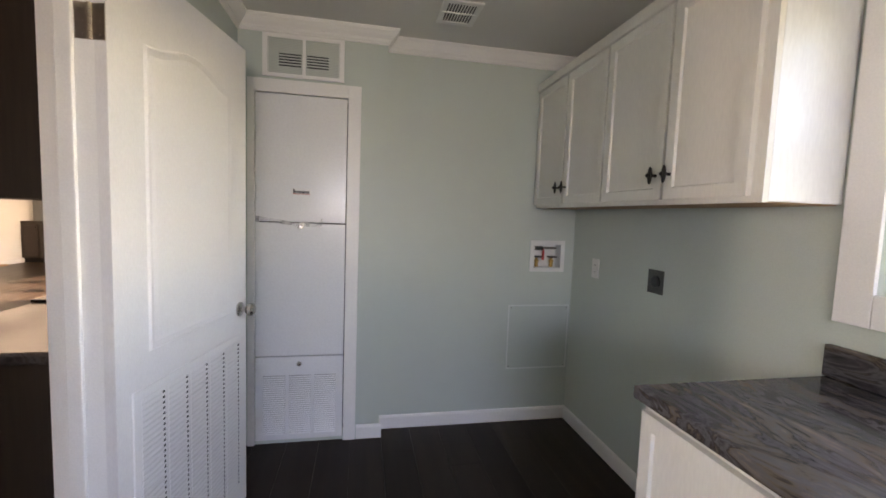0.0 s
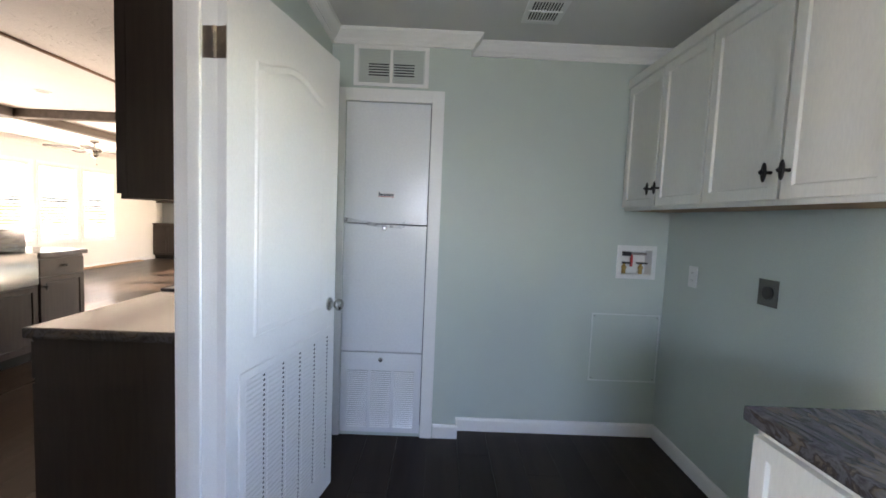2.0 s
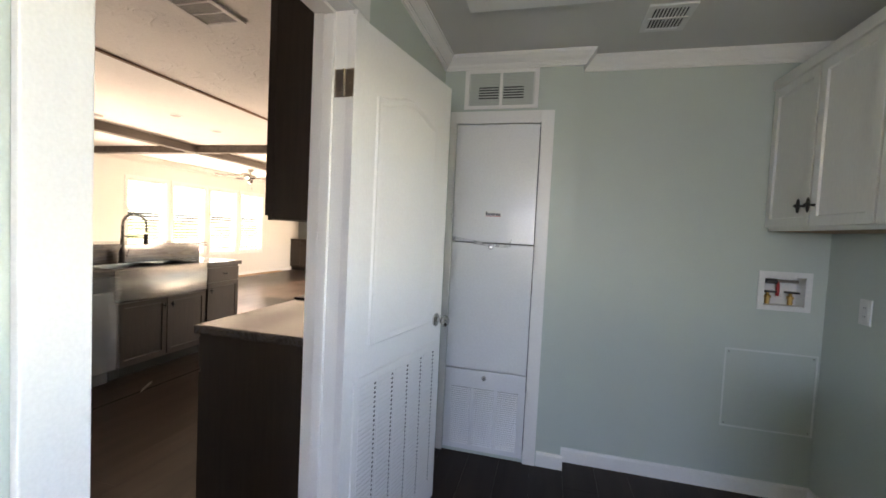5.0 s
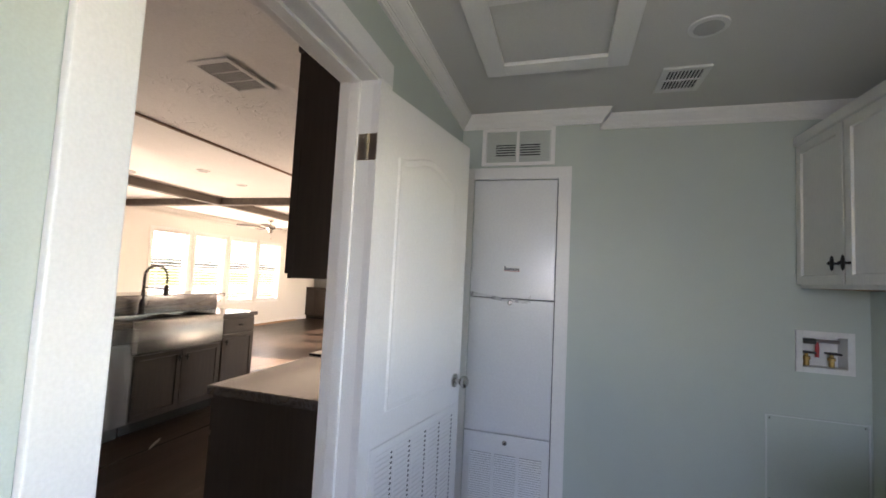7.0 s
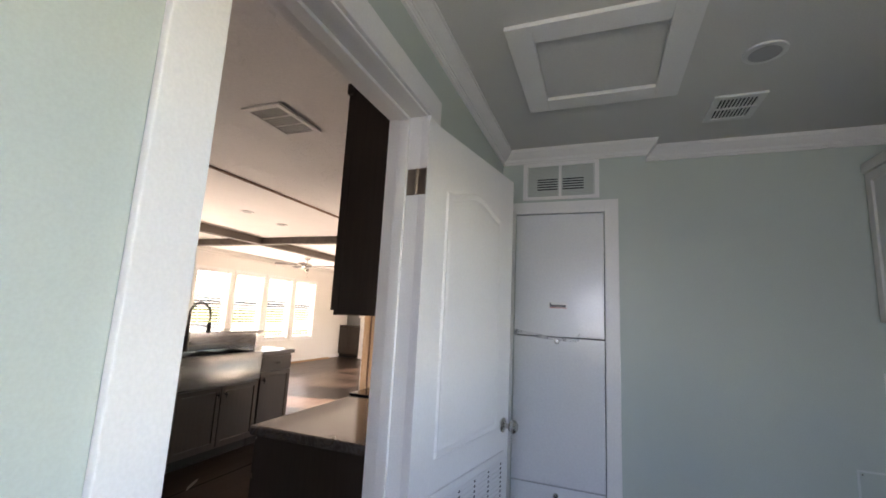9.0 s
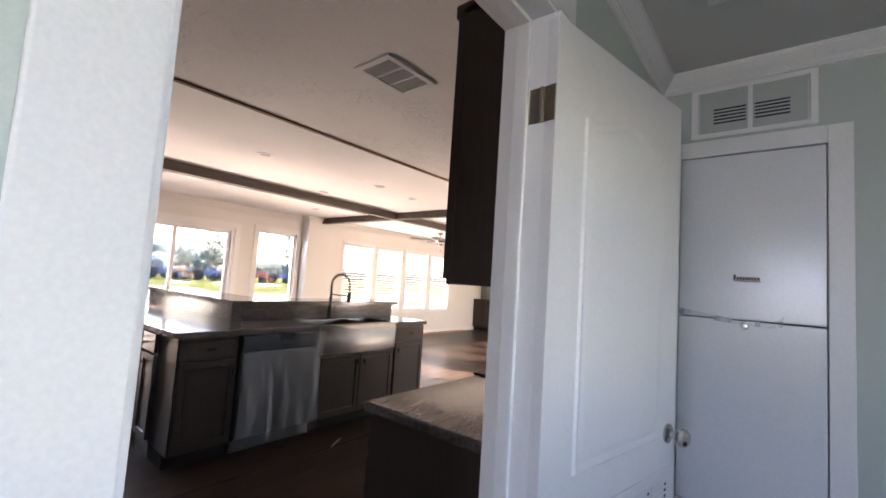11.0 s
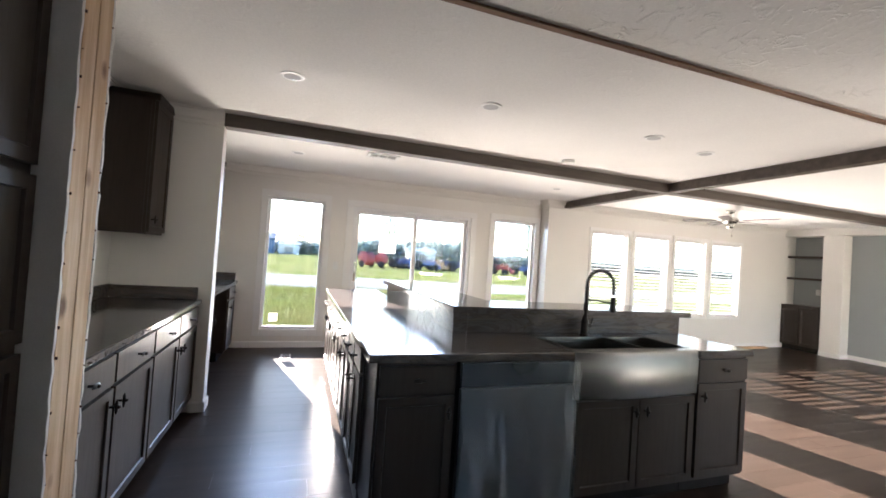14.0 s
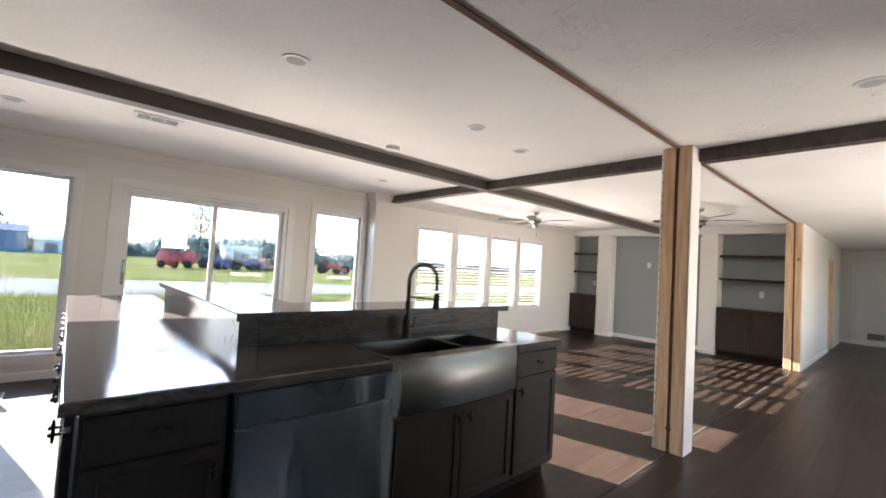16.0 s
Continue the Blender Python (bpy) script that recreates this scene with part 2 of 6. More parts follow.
# near-black brown for toe kicks, dispenser cavity and dishwasher body
CAB_DARK = material("near_black_cabinet", (0.018, 0.015, 0.013), 0.7, spec=0.15)
TAN_RAW = wood("raw_panel_edge", (0.50, 0.33, 0.20), (0.40, 0.25, 0.15), 0.8, "y")
PINE = wood("raw_pine_stud", (0.74, 0.53, 0.33), (0.50, 0.31, 0.16), 0.75, "z", 34, bump=0.3)
BEAM_WOOD = wood("stained_beam", (0.105, 0.085, 0.068), (0.065, 0.05, 0.04), 0.6, "y", 20, "world")


def knots(m, dark=(0.17, 0.085, 0.04)):
    """Dark round knots scattered over raw wood."""
    nt = m.node_tree
    b = nt.nodes["Principled BSDF"]
    col = b.inputs["Base Color"].links[0].from_socket
    mp, vo, mr, mx = (nt.nodes.new(k) for k in ("ShaderNodeMapping", "ShaderNodeTexVoronoi", "ShaderNodeMapRange", "ShaderNodeMix"))
    mp.inputs["Scale"].default_value, mp.inputs["Location"].default_value = (5.0, 5.0, 3.4), (0.31, 0.17, 0.4)
    nt.links.new(nt.nodes.new("ShaderNodeNewGeometry").outputs["Position"], mp.inputs[0])
    nt.links.new(mp.outputs[0], vo.inputs["Vector"])
    vo.inputs["Scale"].default_value = 1.0
    mr.inputs[1].default_value, mr.inputs[2].default_value, mr.inputs[3].default_value, mr.inputs[4].default_value = 0.07, 0.15, 1.0, 0.0
    nt.links.new(vo.outputs["Distance"], mr.inputs[0])
    mx.data_type = "RGBA"
    mx.inputs[7].default_value = (*dark, 1)
    nt.links.new(mr.outputs[0], mx.inputs[0])
    nt.links.new(col, mx.inputs[6])
    nt.links.new(mx.outputs[2], b.inputs["Base Color"])
    return m


knots(PINE)
STRIP_WOOD = wood("raw_marriage_strip", (0.23, 0.13, 0.08), (0.12, 0.07, 0.045), 0.85, "y", 30, "world")
STONE = stone_laminate("stone_pattern_laminate")
STONE_DARK = stone_laminate("smoky_stone_pattern_laminate", (3.0, 0.7, 4.0), 0.55)
FLOOR_MAT = material("dark_vinyl_plank", (0.038, 0.026, 0.0195), 0.31, 0, (0.024, 0.0165, 0.0122), 14, (1, 0.08, 1), 0.05, 70, 0.5, 0.14, "world", (0.3, 0.7), 0.10)
STEEL = material("brushed_stainless", (0.58, 0.57, 0.55), 0.26, 1.0, (0.53, 0.52, 0.50), 3, (1, 1, 40), 0.03, 40, 0.4)
STEEL_DOOR = material("polished_stainless_door", (0.43, 0.43, 0.435), 0.19, 1.0, (0.42, 0.42, 0.425), 1.5, (1, 1, 3), 0.0, 40, 0.3)
PANEL_EDGE = material("pale_sage_frame", (0.68, 0.72, 0.69), 0.35, 0, (0.64, 0.68, 0.65), 5)
SLAT_GREY = material("register_slat", (0.42, 0.42, 0.41), 0.45, 0, (0.38, 0.38, 0.37), 9)
STEEL_SINK = material("satin_sink_steel", (0.18, 0.174, 0.166), 0.24, 1.0, (0.16, 0.155, 0.148), 3, (1, 6, 1), 0.0, 40, 0.4)
FRIDGE_SIDE = material("grey_painted_steel", (0.075, 0.082, 0.095), 0.32, 0, (0.065, 0.07, 0.082), 3, (1, 1, 1), 0.05, 400, 0.4, 0.5)
CHROME = material("satin_nickel", (0.62, 0.60, 0.56), 0.24, 1.0, (0.55, 0.53, 0.5), 8)
HINGE_METAL = material("brushed_nickel_hinge", (0.50, 0.43, 0.36), 0.34, 1.0, (0.40, 0.35, 0.29), 20)
BRONZE = material("oil_rubbed_bronze", (0.018, 0.016, 0.015), 0.38, 0.6, (0.03, 0.025, 0.02), 30)
BLACK = material("black_plastic", (0.012, 0.012, 0.013), 0.35, 0, (0.018, 0.018, 0.018), 12)
PANEL_BLACK = material("dark_panel_plastic", (0.010, 0.011, 0.014), 0.4, 0, (0.013, 0.014, 0.017), 12, spec=0.15)
BLACK_GLASS = material("black_glass", (0.008, 0.008, 0.009), 0.06, 0, (0.01, 0.01, 0.01), 5)
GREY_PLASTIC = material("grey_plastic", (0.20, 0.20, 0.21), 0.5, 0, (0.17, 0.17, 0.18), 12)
WHITE_PLASTIC = material("white_plastic", (0.78, 0.78, 0.76), 0.4, 0, (0.75, 0.75, 0.73), 12)
RED = material("red_paint", (0.50, 0.02, 0.02), 0.4, 0, (0.40, 0.015, 0.015), 6)
# machine paints lightened to put distance haze and backlight into the colour
HAZE_RED = material("haze_paled_red_paint", (0.50, 0.085, 0.085), 0.5, 0, (0.42, 0.07, 0.07), 2)
HAZE_BLUE = material("haze_paled_blue_paint", (0.10, 0.145, 0.33), 0.5, 0, (0.08, 0.11, 0.26), 2)
HAZE_ORANGE = material("haze_paled_orange_paint", (0.50, 0.27, 0.13), 0.5, 0, (0.42, 0.22, 0.10), 2)
BRASS = material("brass", (0.55, 0.36, 0.12), 0.3, 1.0, (0.45, 0.3, 0.1), 20)
YELLOW = material("yellow_label", (0.75, 0.62, 0.05), 0.5, 0, (0.7, 0.56, 0.05), 20)
BLUE_TAPE = material("blue_tape", (0.01, 0.19, 0.30), 0.35, 0, (0.01, 0.15, 0.25), 20)
SEAM_DARK = material("dusty_seam_edge", (0.03, 0.026, 0.023), 0.9, 0, (0.012, 0.010, 0.009), 9, (1, 1, 1), 0.1, 60, 0.5)
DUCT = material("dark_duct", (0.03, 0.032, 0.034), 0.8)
VINYL = material("white_window_vinyl", (0.82, 0.82, 0.82), 0.35, 0, (0.79, 0.79, 0.79), 8)
SLAT = material("white_blind_slat", (0.80, 0.79, 0.77), 0.45, 0, (0.77, 0.76, 0.74), 8)
# dims the outdoor brightness through the pane's colour
GLASS = clear_glass("view_dimming_glass")
FILM = film_wrap("cloudy_plastic_film", 0.14, 0.60)
DW_STEEL = material("satin_dishwasher_steel", (0.17, 0.167, 0.163), 0.34, 1.0, (0.15, 0.147, 0.143), 3, (1, 1, 1), 0.0, 40, 0.4)
TAPE = film_wrap("clear_tape", 0.25, 0.9)
GRASS = material("grass", (0.25, 0.27, 0.07), 1.0, 0, (0.42, 0.37, 0.17), 0.30, (1, 1, 1), 0, 12, 0.5, 0.0, "world", (0.42, 0.62))
GRASS_BLADE = translucent(material("grass_blade", (0.16, 0.18, 0.04), 0.6, 0, (0.25, 0.24, 0.08), 0.6, (1, 1, 1), 0, 8, 0.5, 0.2))
SAND = material("sandy_gravel", (0.60, 0.55, 0.47), 0.9, 0, (0.46, 0.42, 0.36), 0.5, (1, 1, 1), 0, 14, 0.5, 0.0)
# both leaf colours are paled and greyed to paint in the distance haze
FAR_LEAF = translucent(material("haze_painted_far_foliage", (0.36, 0.43, 0.41), 0.9, 0, (0.42, 0.48, 0.45), 0.2, (1, 1, 1), 0, 3, 0.5, 0.1), 0.65)
LEAF = translucent(material("haze_paled_foliage", (0.32, 0.38, 0.35), 0.8, 0, (0.37, 0.42, 0.38), 0.4, (1, 1, 1), 0, 4, 0.5, 0.2), 0.7)
PAPER = translucent(material("thin_paper", (0.78, 0.78, 0.76), 0.7, 0, (0.74, 0.74, 0.72), 12), 0.5)
BARK = material("bark", (0.10, 0.08, 0.06), 0.9, 0, (0.07, 0.05, 0.04), 4)
SHED_BLUE = material("blue_metal_siding", (0.10, 0.15, 0.25), 0.5, 0, (0.09, 0.13, 0.22), 1)
SHED_WHITE = material("white_metal_siding", (0.72, 0.72, 0.70), 0.5, 0, (0.66, 0.66, 0.64), 1)
TYRE = material("tyre_rubber", (0.02, 0.02, 0.02), 0.85)
COPPER_PIPE = material("braided_pipe", (0.45, 0.42, 0.40), 0.3, 1.0)


# ---- building helpers ----
def box(bm, x0, y0, z0, x1, y1, z1, bevel=0.0):
    """An upright box between two corners, added to bm; returns its vertices."""
    x0, x1, y0, y1, z0, z1 = min(x0, x1), max(x0, x1), min(y0, y1), max(y0, y1), min(z0, z1), max(z0, z1)
    v = [bm.verts.new((x, y, z)) for z in (z0, z1) for y in (y0, y1) for x in (x0, x1)]
    fs = [bm.faces.new([v[i] for i in q]) for q in ((0, 2, 3, 1), (4, 5, 7, 6), (0, 1, 5, 4), (2, 6, 7, 3), (0, 4, 6, 2), (1, 3, 7, 5))]
    if bevel:
        es = list({e for f in fs for e in f.edges})
        return bmesh.ops.bevel(bm, geom=es, offset=bevel, segments=2, affect="EDGES", profile=0.6)["verts"]
    return v


def lathe(bm, profile, m=None, n=20):
    """Turns (radius, height) pairs round the z axis."""
    rings = []
    for r, z in profile:
        rings.append([bm.verts.new((r * math.cos(6.28318 * k / n), r * math.sin(6.28318 * k / n), z)) for k in range(n)])
    for a, b in zip(rings, rings[1:]):
        for k in range(n):
            bm.faces.new((a[k], a[(k + 1) % n], b[(k + 1) % n], b[k]))
    bm.faces.new(rings[0][::-1])
    bm.faces.new(rings[-1])
    vs = [v for r in rings for v in r]
    if m is not None:
        bmesh.ops.transform(bm, matrix=m, verts=vs)
    return vs


def tube(bm, pts, r, n=8):
    """A round tube along points."""
    pts = [Vector(p) for p in pts]
    rings = []
    up = Vector((0.13, 0.21, 1)).normalized()
    for i, p in enumerate(pts):
        d = (pts[min(i + 1, len(pts) - 1)] - pts[max(i - 1, 0)]).normalized()
        a = d.cross(up)
        if a.length < 0.05:
            a = d.cross(Vector((1, 0, 0)))
        a.normalize()
        b = d.cross(a)
        rr = r[i] if isinstance(r, (list, tuple)) else r
        rings.append([bm.verts.new(p + rr * (math.cos(6.28318 * k / n) * a + math.sin(6.28318 * k / n) * b)) for k in range(n)])
    for a, b in zip(rings, rings[1:]):
        for k in range(n):
            bm.faces.new((a[k], a[(k + 1) % n], b[(k + 1) % n], b[k]))
    bm.faces.new(rings[0][::-1])
    bm.faces.new(rings[-1])


def mesh_of(name, bm, mat, smooth=False):
    bmesh.ops.recalc_face_normals(bm, faces=bm.faces)
    me = bpy.data.meshes.new(name)
    bm.to_mesh(me)
    bm.free()
    me.materials.append(mat)
    if smooth:
        me.shade_smooth()
        me.set_sharp_from_angle(angle=radians(35))
    return me


def part(name, bm, mat, parent, label="", smooth=False):
    ob = new(name, mesh_of(name, bm, mat, smooth))
    ob.parent = parent
    return tagged(ob, label)


def thing(name, m, label, category, group=""):
    ob = new(name)
    ob.empty_display_size = 0.1
    ob.matrix_world = m
    return tagged(ob, label, category, group)


def solid(name, bm, mat, label, category, kind="", smooth=False, group=""):
    """A thing or piece of the setting that is one mesh."""
    return tagged(new(name, mesh_of(name, bm, mat, smooth)), label, category, group, kind)


def one_box(name, c, mat, label, category, bevel=0.0, kind="structure"):
    bm = bmesh.new()
    box(bm, *c, bevel)
    return solid(name, bm, mat, label, category, kind)


def wall(name, axis, p0, p1, a0, a1, z0, z1, holes, mat, label):
    """A wall with thickness from p0 to p1 that runs along axis from a0 to a1, with openings (from, to, bottom, top)."""
    bm = bmesh.new()

    def put(b0, b1, c0, c1):
        if b1 - b0 > 1e-4 and c1 - c0 > 1e-4:
            box(bm, p0, b0, c0, p1, b1, c1) if axis == "y" else box(bm, b0, p0, c0, b1, p1, c1)
    at = a0
    for h0, h1, c0, c1 in sorted(holes):
        put(at, h0, z0, z1)
        put(h0, h1, z0, c0)
        put(h0, h1, c1, z1)
        at = h1
    put(at, a1, z0, z1)
    return solid(name, bm, mat, label, "wall", "structure")


def moulding(bm, a, b, out, profile, e0=0, e1=0):
    """Draws a profile of (out from wall, up) along a to b. e: +1 shortens with the profile (inner corner), -1 lengthens (outer corner)."""
    a, b, out = Vector(a), Vector(b), Vector(out)
    d = (b - a).normalized()
    r0 = [bm.verts.new(a + out * o + Vector((0, 0, u)) + d * o * e0) for o, u in profile]
    r1 = [bm.verts.new(b + out * o + Vector((0, 0, u)) - d * o * e1) for o, u in profile]
    n = len(profile)
    for k in range(n):
        bm.faces.new((r0[k], r0[(k + 1) % n], r1[(k + 1) % n], r1[k]))
    bm.faces.new(r0)
    bm.faces.new(r1[::-1])


CROWN = [(0.0, 0.0), (0.085, 0.0), (0.085, -0.013), (0.076, -0.013), (0.076, -0.024), (0.068, -0.034), (0.056, -0.052), (0.040, -0.068), (0.031, -0.075), (0.031, -0.084), (0.022, -0.084), (0.022, -0.096), (0.015, -0.101), (0.015, -0.112), (0.0, -0.116)]
BASE = [(0.0, 0.0), (0.013, 0.0), (0.013, 0.070), (0.008, 0.082), (0.0, 0.084)]
CEIL = 2.44
LCEIL = 2.375
CROWN_SMALL = [(o * 0.72, u * 0.66) for o, u in CROWN]

# ---- the large structure ----
# floors under the planks, ceilings
one_box("floor", (-7.42, -2.3, -0.15, 1.7, 17.1, -0.006), FLOOR_MAT, "dark brown plank floor", "floor")
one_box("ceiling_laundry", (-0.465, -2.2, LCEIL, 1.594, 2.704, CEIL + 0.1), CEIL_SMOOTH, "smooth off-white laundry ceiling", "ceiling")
one_box("ceiling_near_half", (-2.765, -0.16, CEIL, -0.52, 17.1, CEIL + 0.1), CEIL_TEX, "off-white ceiling with a stomped brush texture", "ceiling")
one_box("ceiling_living_bay", (-0.52, 4.6, CEIL, 1.7, 17.1, CEIL + 0.1), CEIL_TEX, "off-white ceiling with a stomped brush texture", "ceiling")
one_box("ceiling_far_half", (-7.42, -0.16, CEIL, -2.795, 11.2, CEIL + 0.1), CEIL_FAR, "off-white ceiling with a faint stomped brush texture", "ceiling")
one_box("ceiling_seam", (-2.797, 0.5, CEIL - 0.012, -2.763, 17.0, CEIL + 0.02), STRIP_WOOD, "raw brown strip in the open seam between the two ceiling halves", "trim")
one_box("floor_seam", (-2.790, 0.545, -0.02, -2.770, 10.48, 0.003), SEAM_DARK, "open floor seam between the two house halves", "trim", 0.003)
one_box("roof", (-7.9, -2.6, CEIL + 0.12, 2.2, 17.4, CEIL + 0.3), GREY_PLASTIC, "grey roof over the house", "roof")

# laundry walls
DOOR_Y0, DOOR_Y1, DOOR_H = 0.615, 1.40, 2.045
wall("wall_laundry_west", "y", -0.515, -0.465, -2.2, 2.604, 0, CEIL, [(DOOR_Y0 - 0.02, DOOR_Y1 + 0.02, 0, DOOR_H + 0.015)], SAGE, "sage green laundry wall with a doorway")
wall("wall_kitchen_east", "y", -0.594, -0.519, -0.26, 4.60, 0, CEIL, [(DOOR_Y0 - 0.02, DOOR_Y1 + 0.02, 0, DOOR_H + 0.015)], CREAM, "warm white kitchen wall with a doorway")
wall("wall_furnace_head", "x", 2.604, 2.70, -0.465, 0.327, 2.06, CEIL, [(-0.31, 0.06, 2.09, 2.28)], SAGE, "sage green wall round the return-air grille")
wall("wall_furnace", "x", 2.604, 2.70, -0.465, 0.327, 0, 2.06, [(-0.376, 0.113, 0.02, 1.985)], SAGE, "sage green wall around the furnace door")
wall("wall_laundry_north", "x", 2.704, 2.80, 0.327, 1.594, 0, CEIL, [(1.305, 1.507, 1.03, 1.196)], SAGE, "sage green laundry wall")
one_box("wall_furnace_return", (0.232, 2.7, 0, 0.327, 2.704, CEIL), SAGE, "sage green wall return", "wall")
one_box("wall_furnace_closet", (-0.465, 2.72, 0, 0.22, 2.80, CEIL), DUCT, "dark closet wall behind the furnace", "wall")
wall("wall_laundry_east", "y", 1.594, 1.70, -2.2, 2.80, 0, CEIL, [(-0.10, 1.03, 1.18, 2.03)], SAGE, "sage green laundry wall with a window")
wall("wall_laundry_south", "x", -2.3, -2.2, -0.515, 1.7, 0, CEIL, [(-0.3, 0.9, 1.05, 1.95)], SAGE, "unseen sage green laundry end wall with an added window")

# kitchen, dining and living walls
one_box("wall_living_return", (-0.594, 4.60, 0, 1.594, 4.70, CEIL), CREAM, "warm white return wall of the living room", "wall")
wall("wall_living_east", "y", 1.60, 1.70, 4.60, 17.1, 0, CEIL, [(y, y + 1.0, 0.65, 2.05) for y in EAST_WIN], CREAM, "unseen warm white living room wall with added windows")
LIV_WIN = [5.905 + 0.931 * k for k in range(4)]
wall("wall_kitchen_south", "x", -0.26, -0.16, -7.42, -0.594, 0, CEIL, [], CREAM, "warm white kitchen end wall")
one_box("wall_fridge_side", (-2.88, -0.16, 0, -2.68, 0.52, CEIL), CREAM, "warm white partition beside the tall cabinet", "wall")
one_box("wall_stub", (-5.14, -0.16, 0, -5.0, 0.55, CEIL), CREAM, "warm white stub wall between two worktops", "wall", 0.004)
wall("wall_dining_west", "y", -7.415, -7.295, -0.16, 5.02, 0, CEIL, [(0.76, 1.50, 0.25, 2.06), (1.90, 3.75, 0.0, 2.03), (4.17, 4.92, 0.25, 2.06)], CREAM, "warm white dining wall with patio door and tall windows")
one_box("wall_dining_return", (-7.415, 5.02, 0, -7.175, 5.14, CEIL), CREAM, "warm white wall return", "wall")
wall("wall_living_west", "y", -7.175, -7.06, 5.02, 11.2, 0, CEIL, [(y, y + 0.76, 0.61, 2.01) for y in LIV_WIN], CREAM, "warm white living room wall with four windows")
one_box("wall_living_north", (-7.06, 11.10, 0, -2.88, 11.2, CEIL), ACCENT, "grey accent wall behind the shelves", "wall")
one_box("wall_accent", (-6.05, 10.98, 0, -4.25, 11.096, 2.30), ACCENT, "grey accent wall between two white columns", "wall")
one_box("wall_soffit", (-7.06, 10.75, 2.30, -2.88, 11.096, CEIL), CREAM, "white soffit above the shelf niches", "wall")
one_box("wall_column_1", (-6.38, 10.75, 0, -6.054, 11.096, 2.296), CREAM, "white column beside a shelf niche", "wall", 0.003)
one_box("wall_column_2", (-4.246, 10.75, 0, -3.95, 11.096, 2.296), CREAM, "white column beside a shelf niche", "wall", 0.003)
wall("wall_hall_west", "y", -2.88, -2.68, 10.53, 16.4, 0, CEIL, [(14.0, 14.8, 0, 2.05)], CREAM, "white hall wall with a doorway")
wall("wall_hall_north", "x", 17.0, 17.1, -3.6, 1.6, 0, CEIL, [], CREAM, "warm white wall at the end of the hall")
one_box("wall_hall_niche", (-3.7, 16.4, 0, -3.6, 17.1, CEIL), CREAM, "warm white hall wall", "wall")
one_box("wall_hall_back", (-3.6, 13.8, 0, -3.5, 16.4, CEIL), CREAM, "warm white wall beyond the hall doorway", "wall")
one_box("wall_bedroom", (-7.175, 13.7, 0, -3.6, 13.8, CEIL), CREAM, "warm white wall beyond the niches", "wall")

# crown and base mouldings
bm = bmesh.new()
moulding(bm, (-0.465, -2.2, LCEIL), (-0.465, 2.604, LCEIL), (1, 0, 0), CROWN_SMALL, 1, 1)
moulding(bm, (-0.465, 2.604, LCEIL), (0.327, 2.604, LCEIL), (0, -1, 0), CROWN_SMALL, 1, -1)
moulding(bm, (0.327, 2.604, LCEIL), (0.327, 2.704, LCEIL), (1, 0, 0), CROWN_SMALL, -1, 1)
moulding(bm, (0.327, 2.704, LCEIL), (1.594, 2.704, LCEIL), (0, -1, 0), CROWN_SMALL, 1, 1)
moulding(bm, (1.594, 2.704, LCEIL), (1.594, -2.2, LCEIL), (-1, 0, 0), CROWN_SMALL, 1, 1)
solid("crown_moulding_laundry", bm, TRIM, "white painted crown moulding", "trim", "structure")
bm = bmesh.new()
moulding(bm, (0.190, 2.604, 0), (0.327, 2.604, 0), (0, -1, 0), BASE, 0, -1)
moulding(bm, (0.327, 2.604, 0), (0.327, 2.704, 0), (1, 0, 0), BASE, -1, 1)
moulding(bm, (0.327, 2.704, 0), (1.594, 2.704, 0), (0, -1, 0), BASE, 1, 1)
moulding(bm, (1.594, 2.704, 0), (1.594, 1.11, 0), (-1, 0, 0), BASE, 1, 0)
moulding(bm, (-0.465, 1.49, 0), (-0.465, 2.604, 0), (1, 0, 0), BASE, 0, 1)
moulding(bm, (-0.465, -2.2, 0), (-0.465, 0.51, 0), (1, 0, 0), BASE, 1, 0)
solid("baseboard_laundry", bm, TRIM, "white painted baseboard", "trim", "structure")
bm = bmesh.new()
moulding(bm, (-2.88, -0.16, CEIL), (-5.0, -0.16, CEIL), (0, 1, 0), CROWN, 1, 1)
moulding(bm, (-5.0, -0.16, CEIL), (-5.0, 0.55, CEIL), (1, 0, 0), CROWN, 1, 0)
moulding(bm, (-5.14, -0.16, CEIL), (-7.295, -0.16, CEIL), (0, 1, 0), CROWN, 1, 1)
moulding(bm, (-7.295, -0.16, CEIL), (-7.295, 5.02, CEIL), (1, 0, 0), CROWN, 1, 1)
moulding(bm, (-7.295, 5.02, CEIL), (-7.06, 5.02, CEIL), (0, -1, 0), CROWN, 1, -1)
moulding(bm, (-7.06, 5.02, CEIL), (-7.06, 10.75, CEIL), (1, 0, 0), CROWN, -1, 1)
solid("crown_moulding_kitchen", bm, CREAM, "white crown moulding", "trim", "structure")
bm = bmesh.new()
moulding(bm, (-7.295, 0.45, 0), (-7.295, 1.80, 0), (1, 0, 0), BASE)
moulding(bm, (-7.295, 3.85, 0), (-7.295, 5.02, 0), (1, 0, 0), BASE, 0, 1)
moulding(bm, (-7.295, 5.02, 0), (-7.06, 5.02, 0), (0, -1, 0), BASE, 1, -1)
moulding(bm, (-7.06, 5.02, 0), (-7.06, 10.7, 0), (1, 0, 0), BASE, -1, 0)
moulding(bm, (-6.38, 10.75, 0), (-6.054, 10.75, 0), (0, -1, 0), BASE, 0, -1)
moulding(bm, (-6.054, 10.75, 0), (-6.054, 10.98, 0), (1, 0, 0), BASE, -1, 1)
moulding(bm, (-6.054, 10.98, 0), (-4.246, 10.98, 0), (0, -1, 0), BASE, 1, 1)
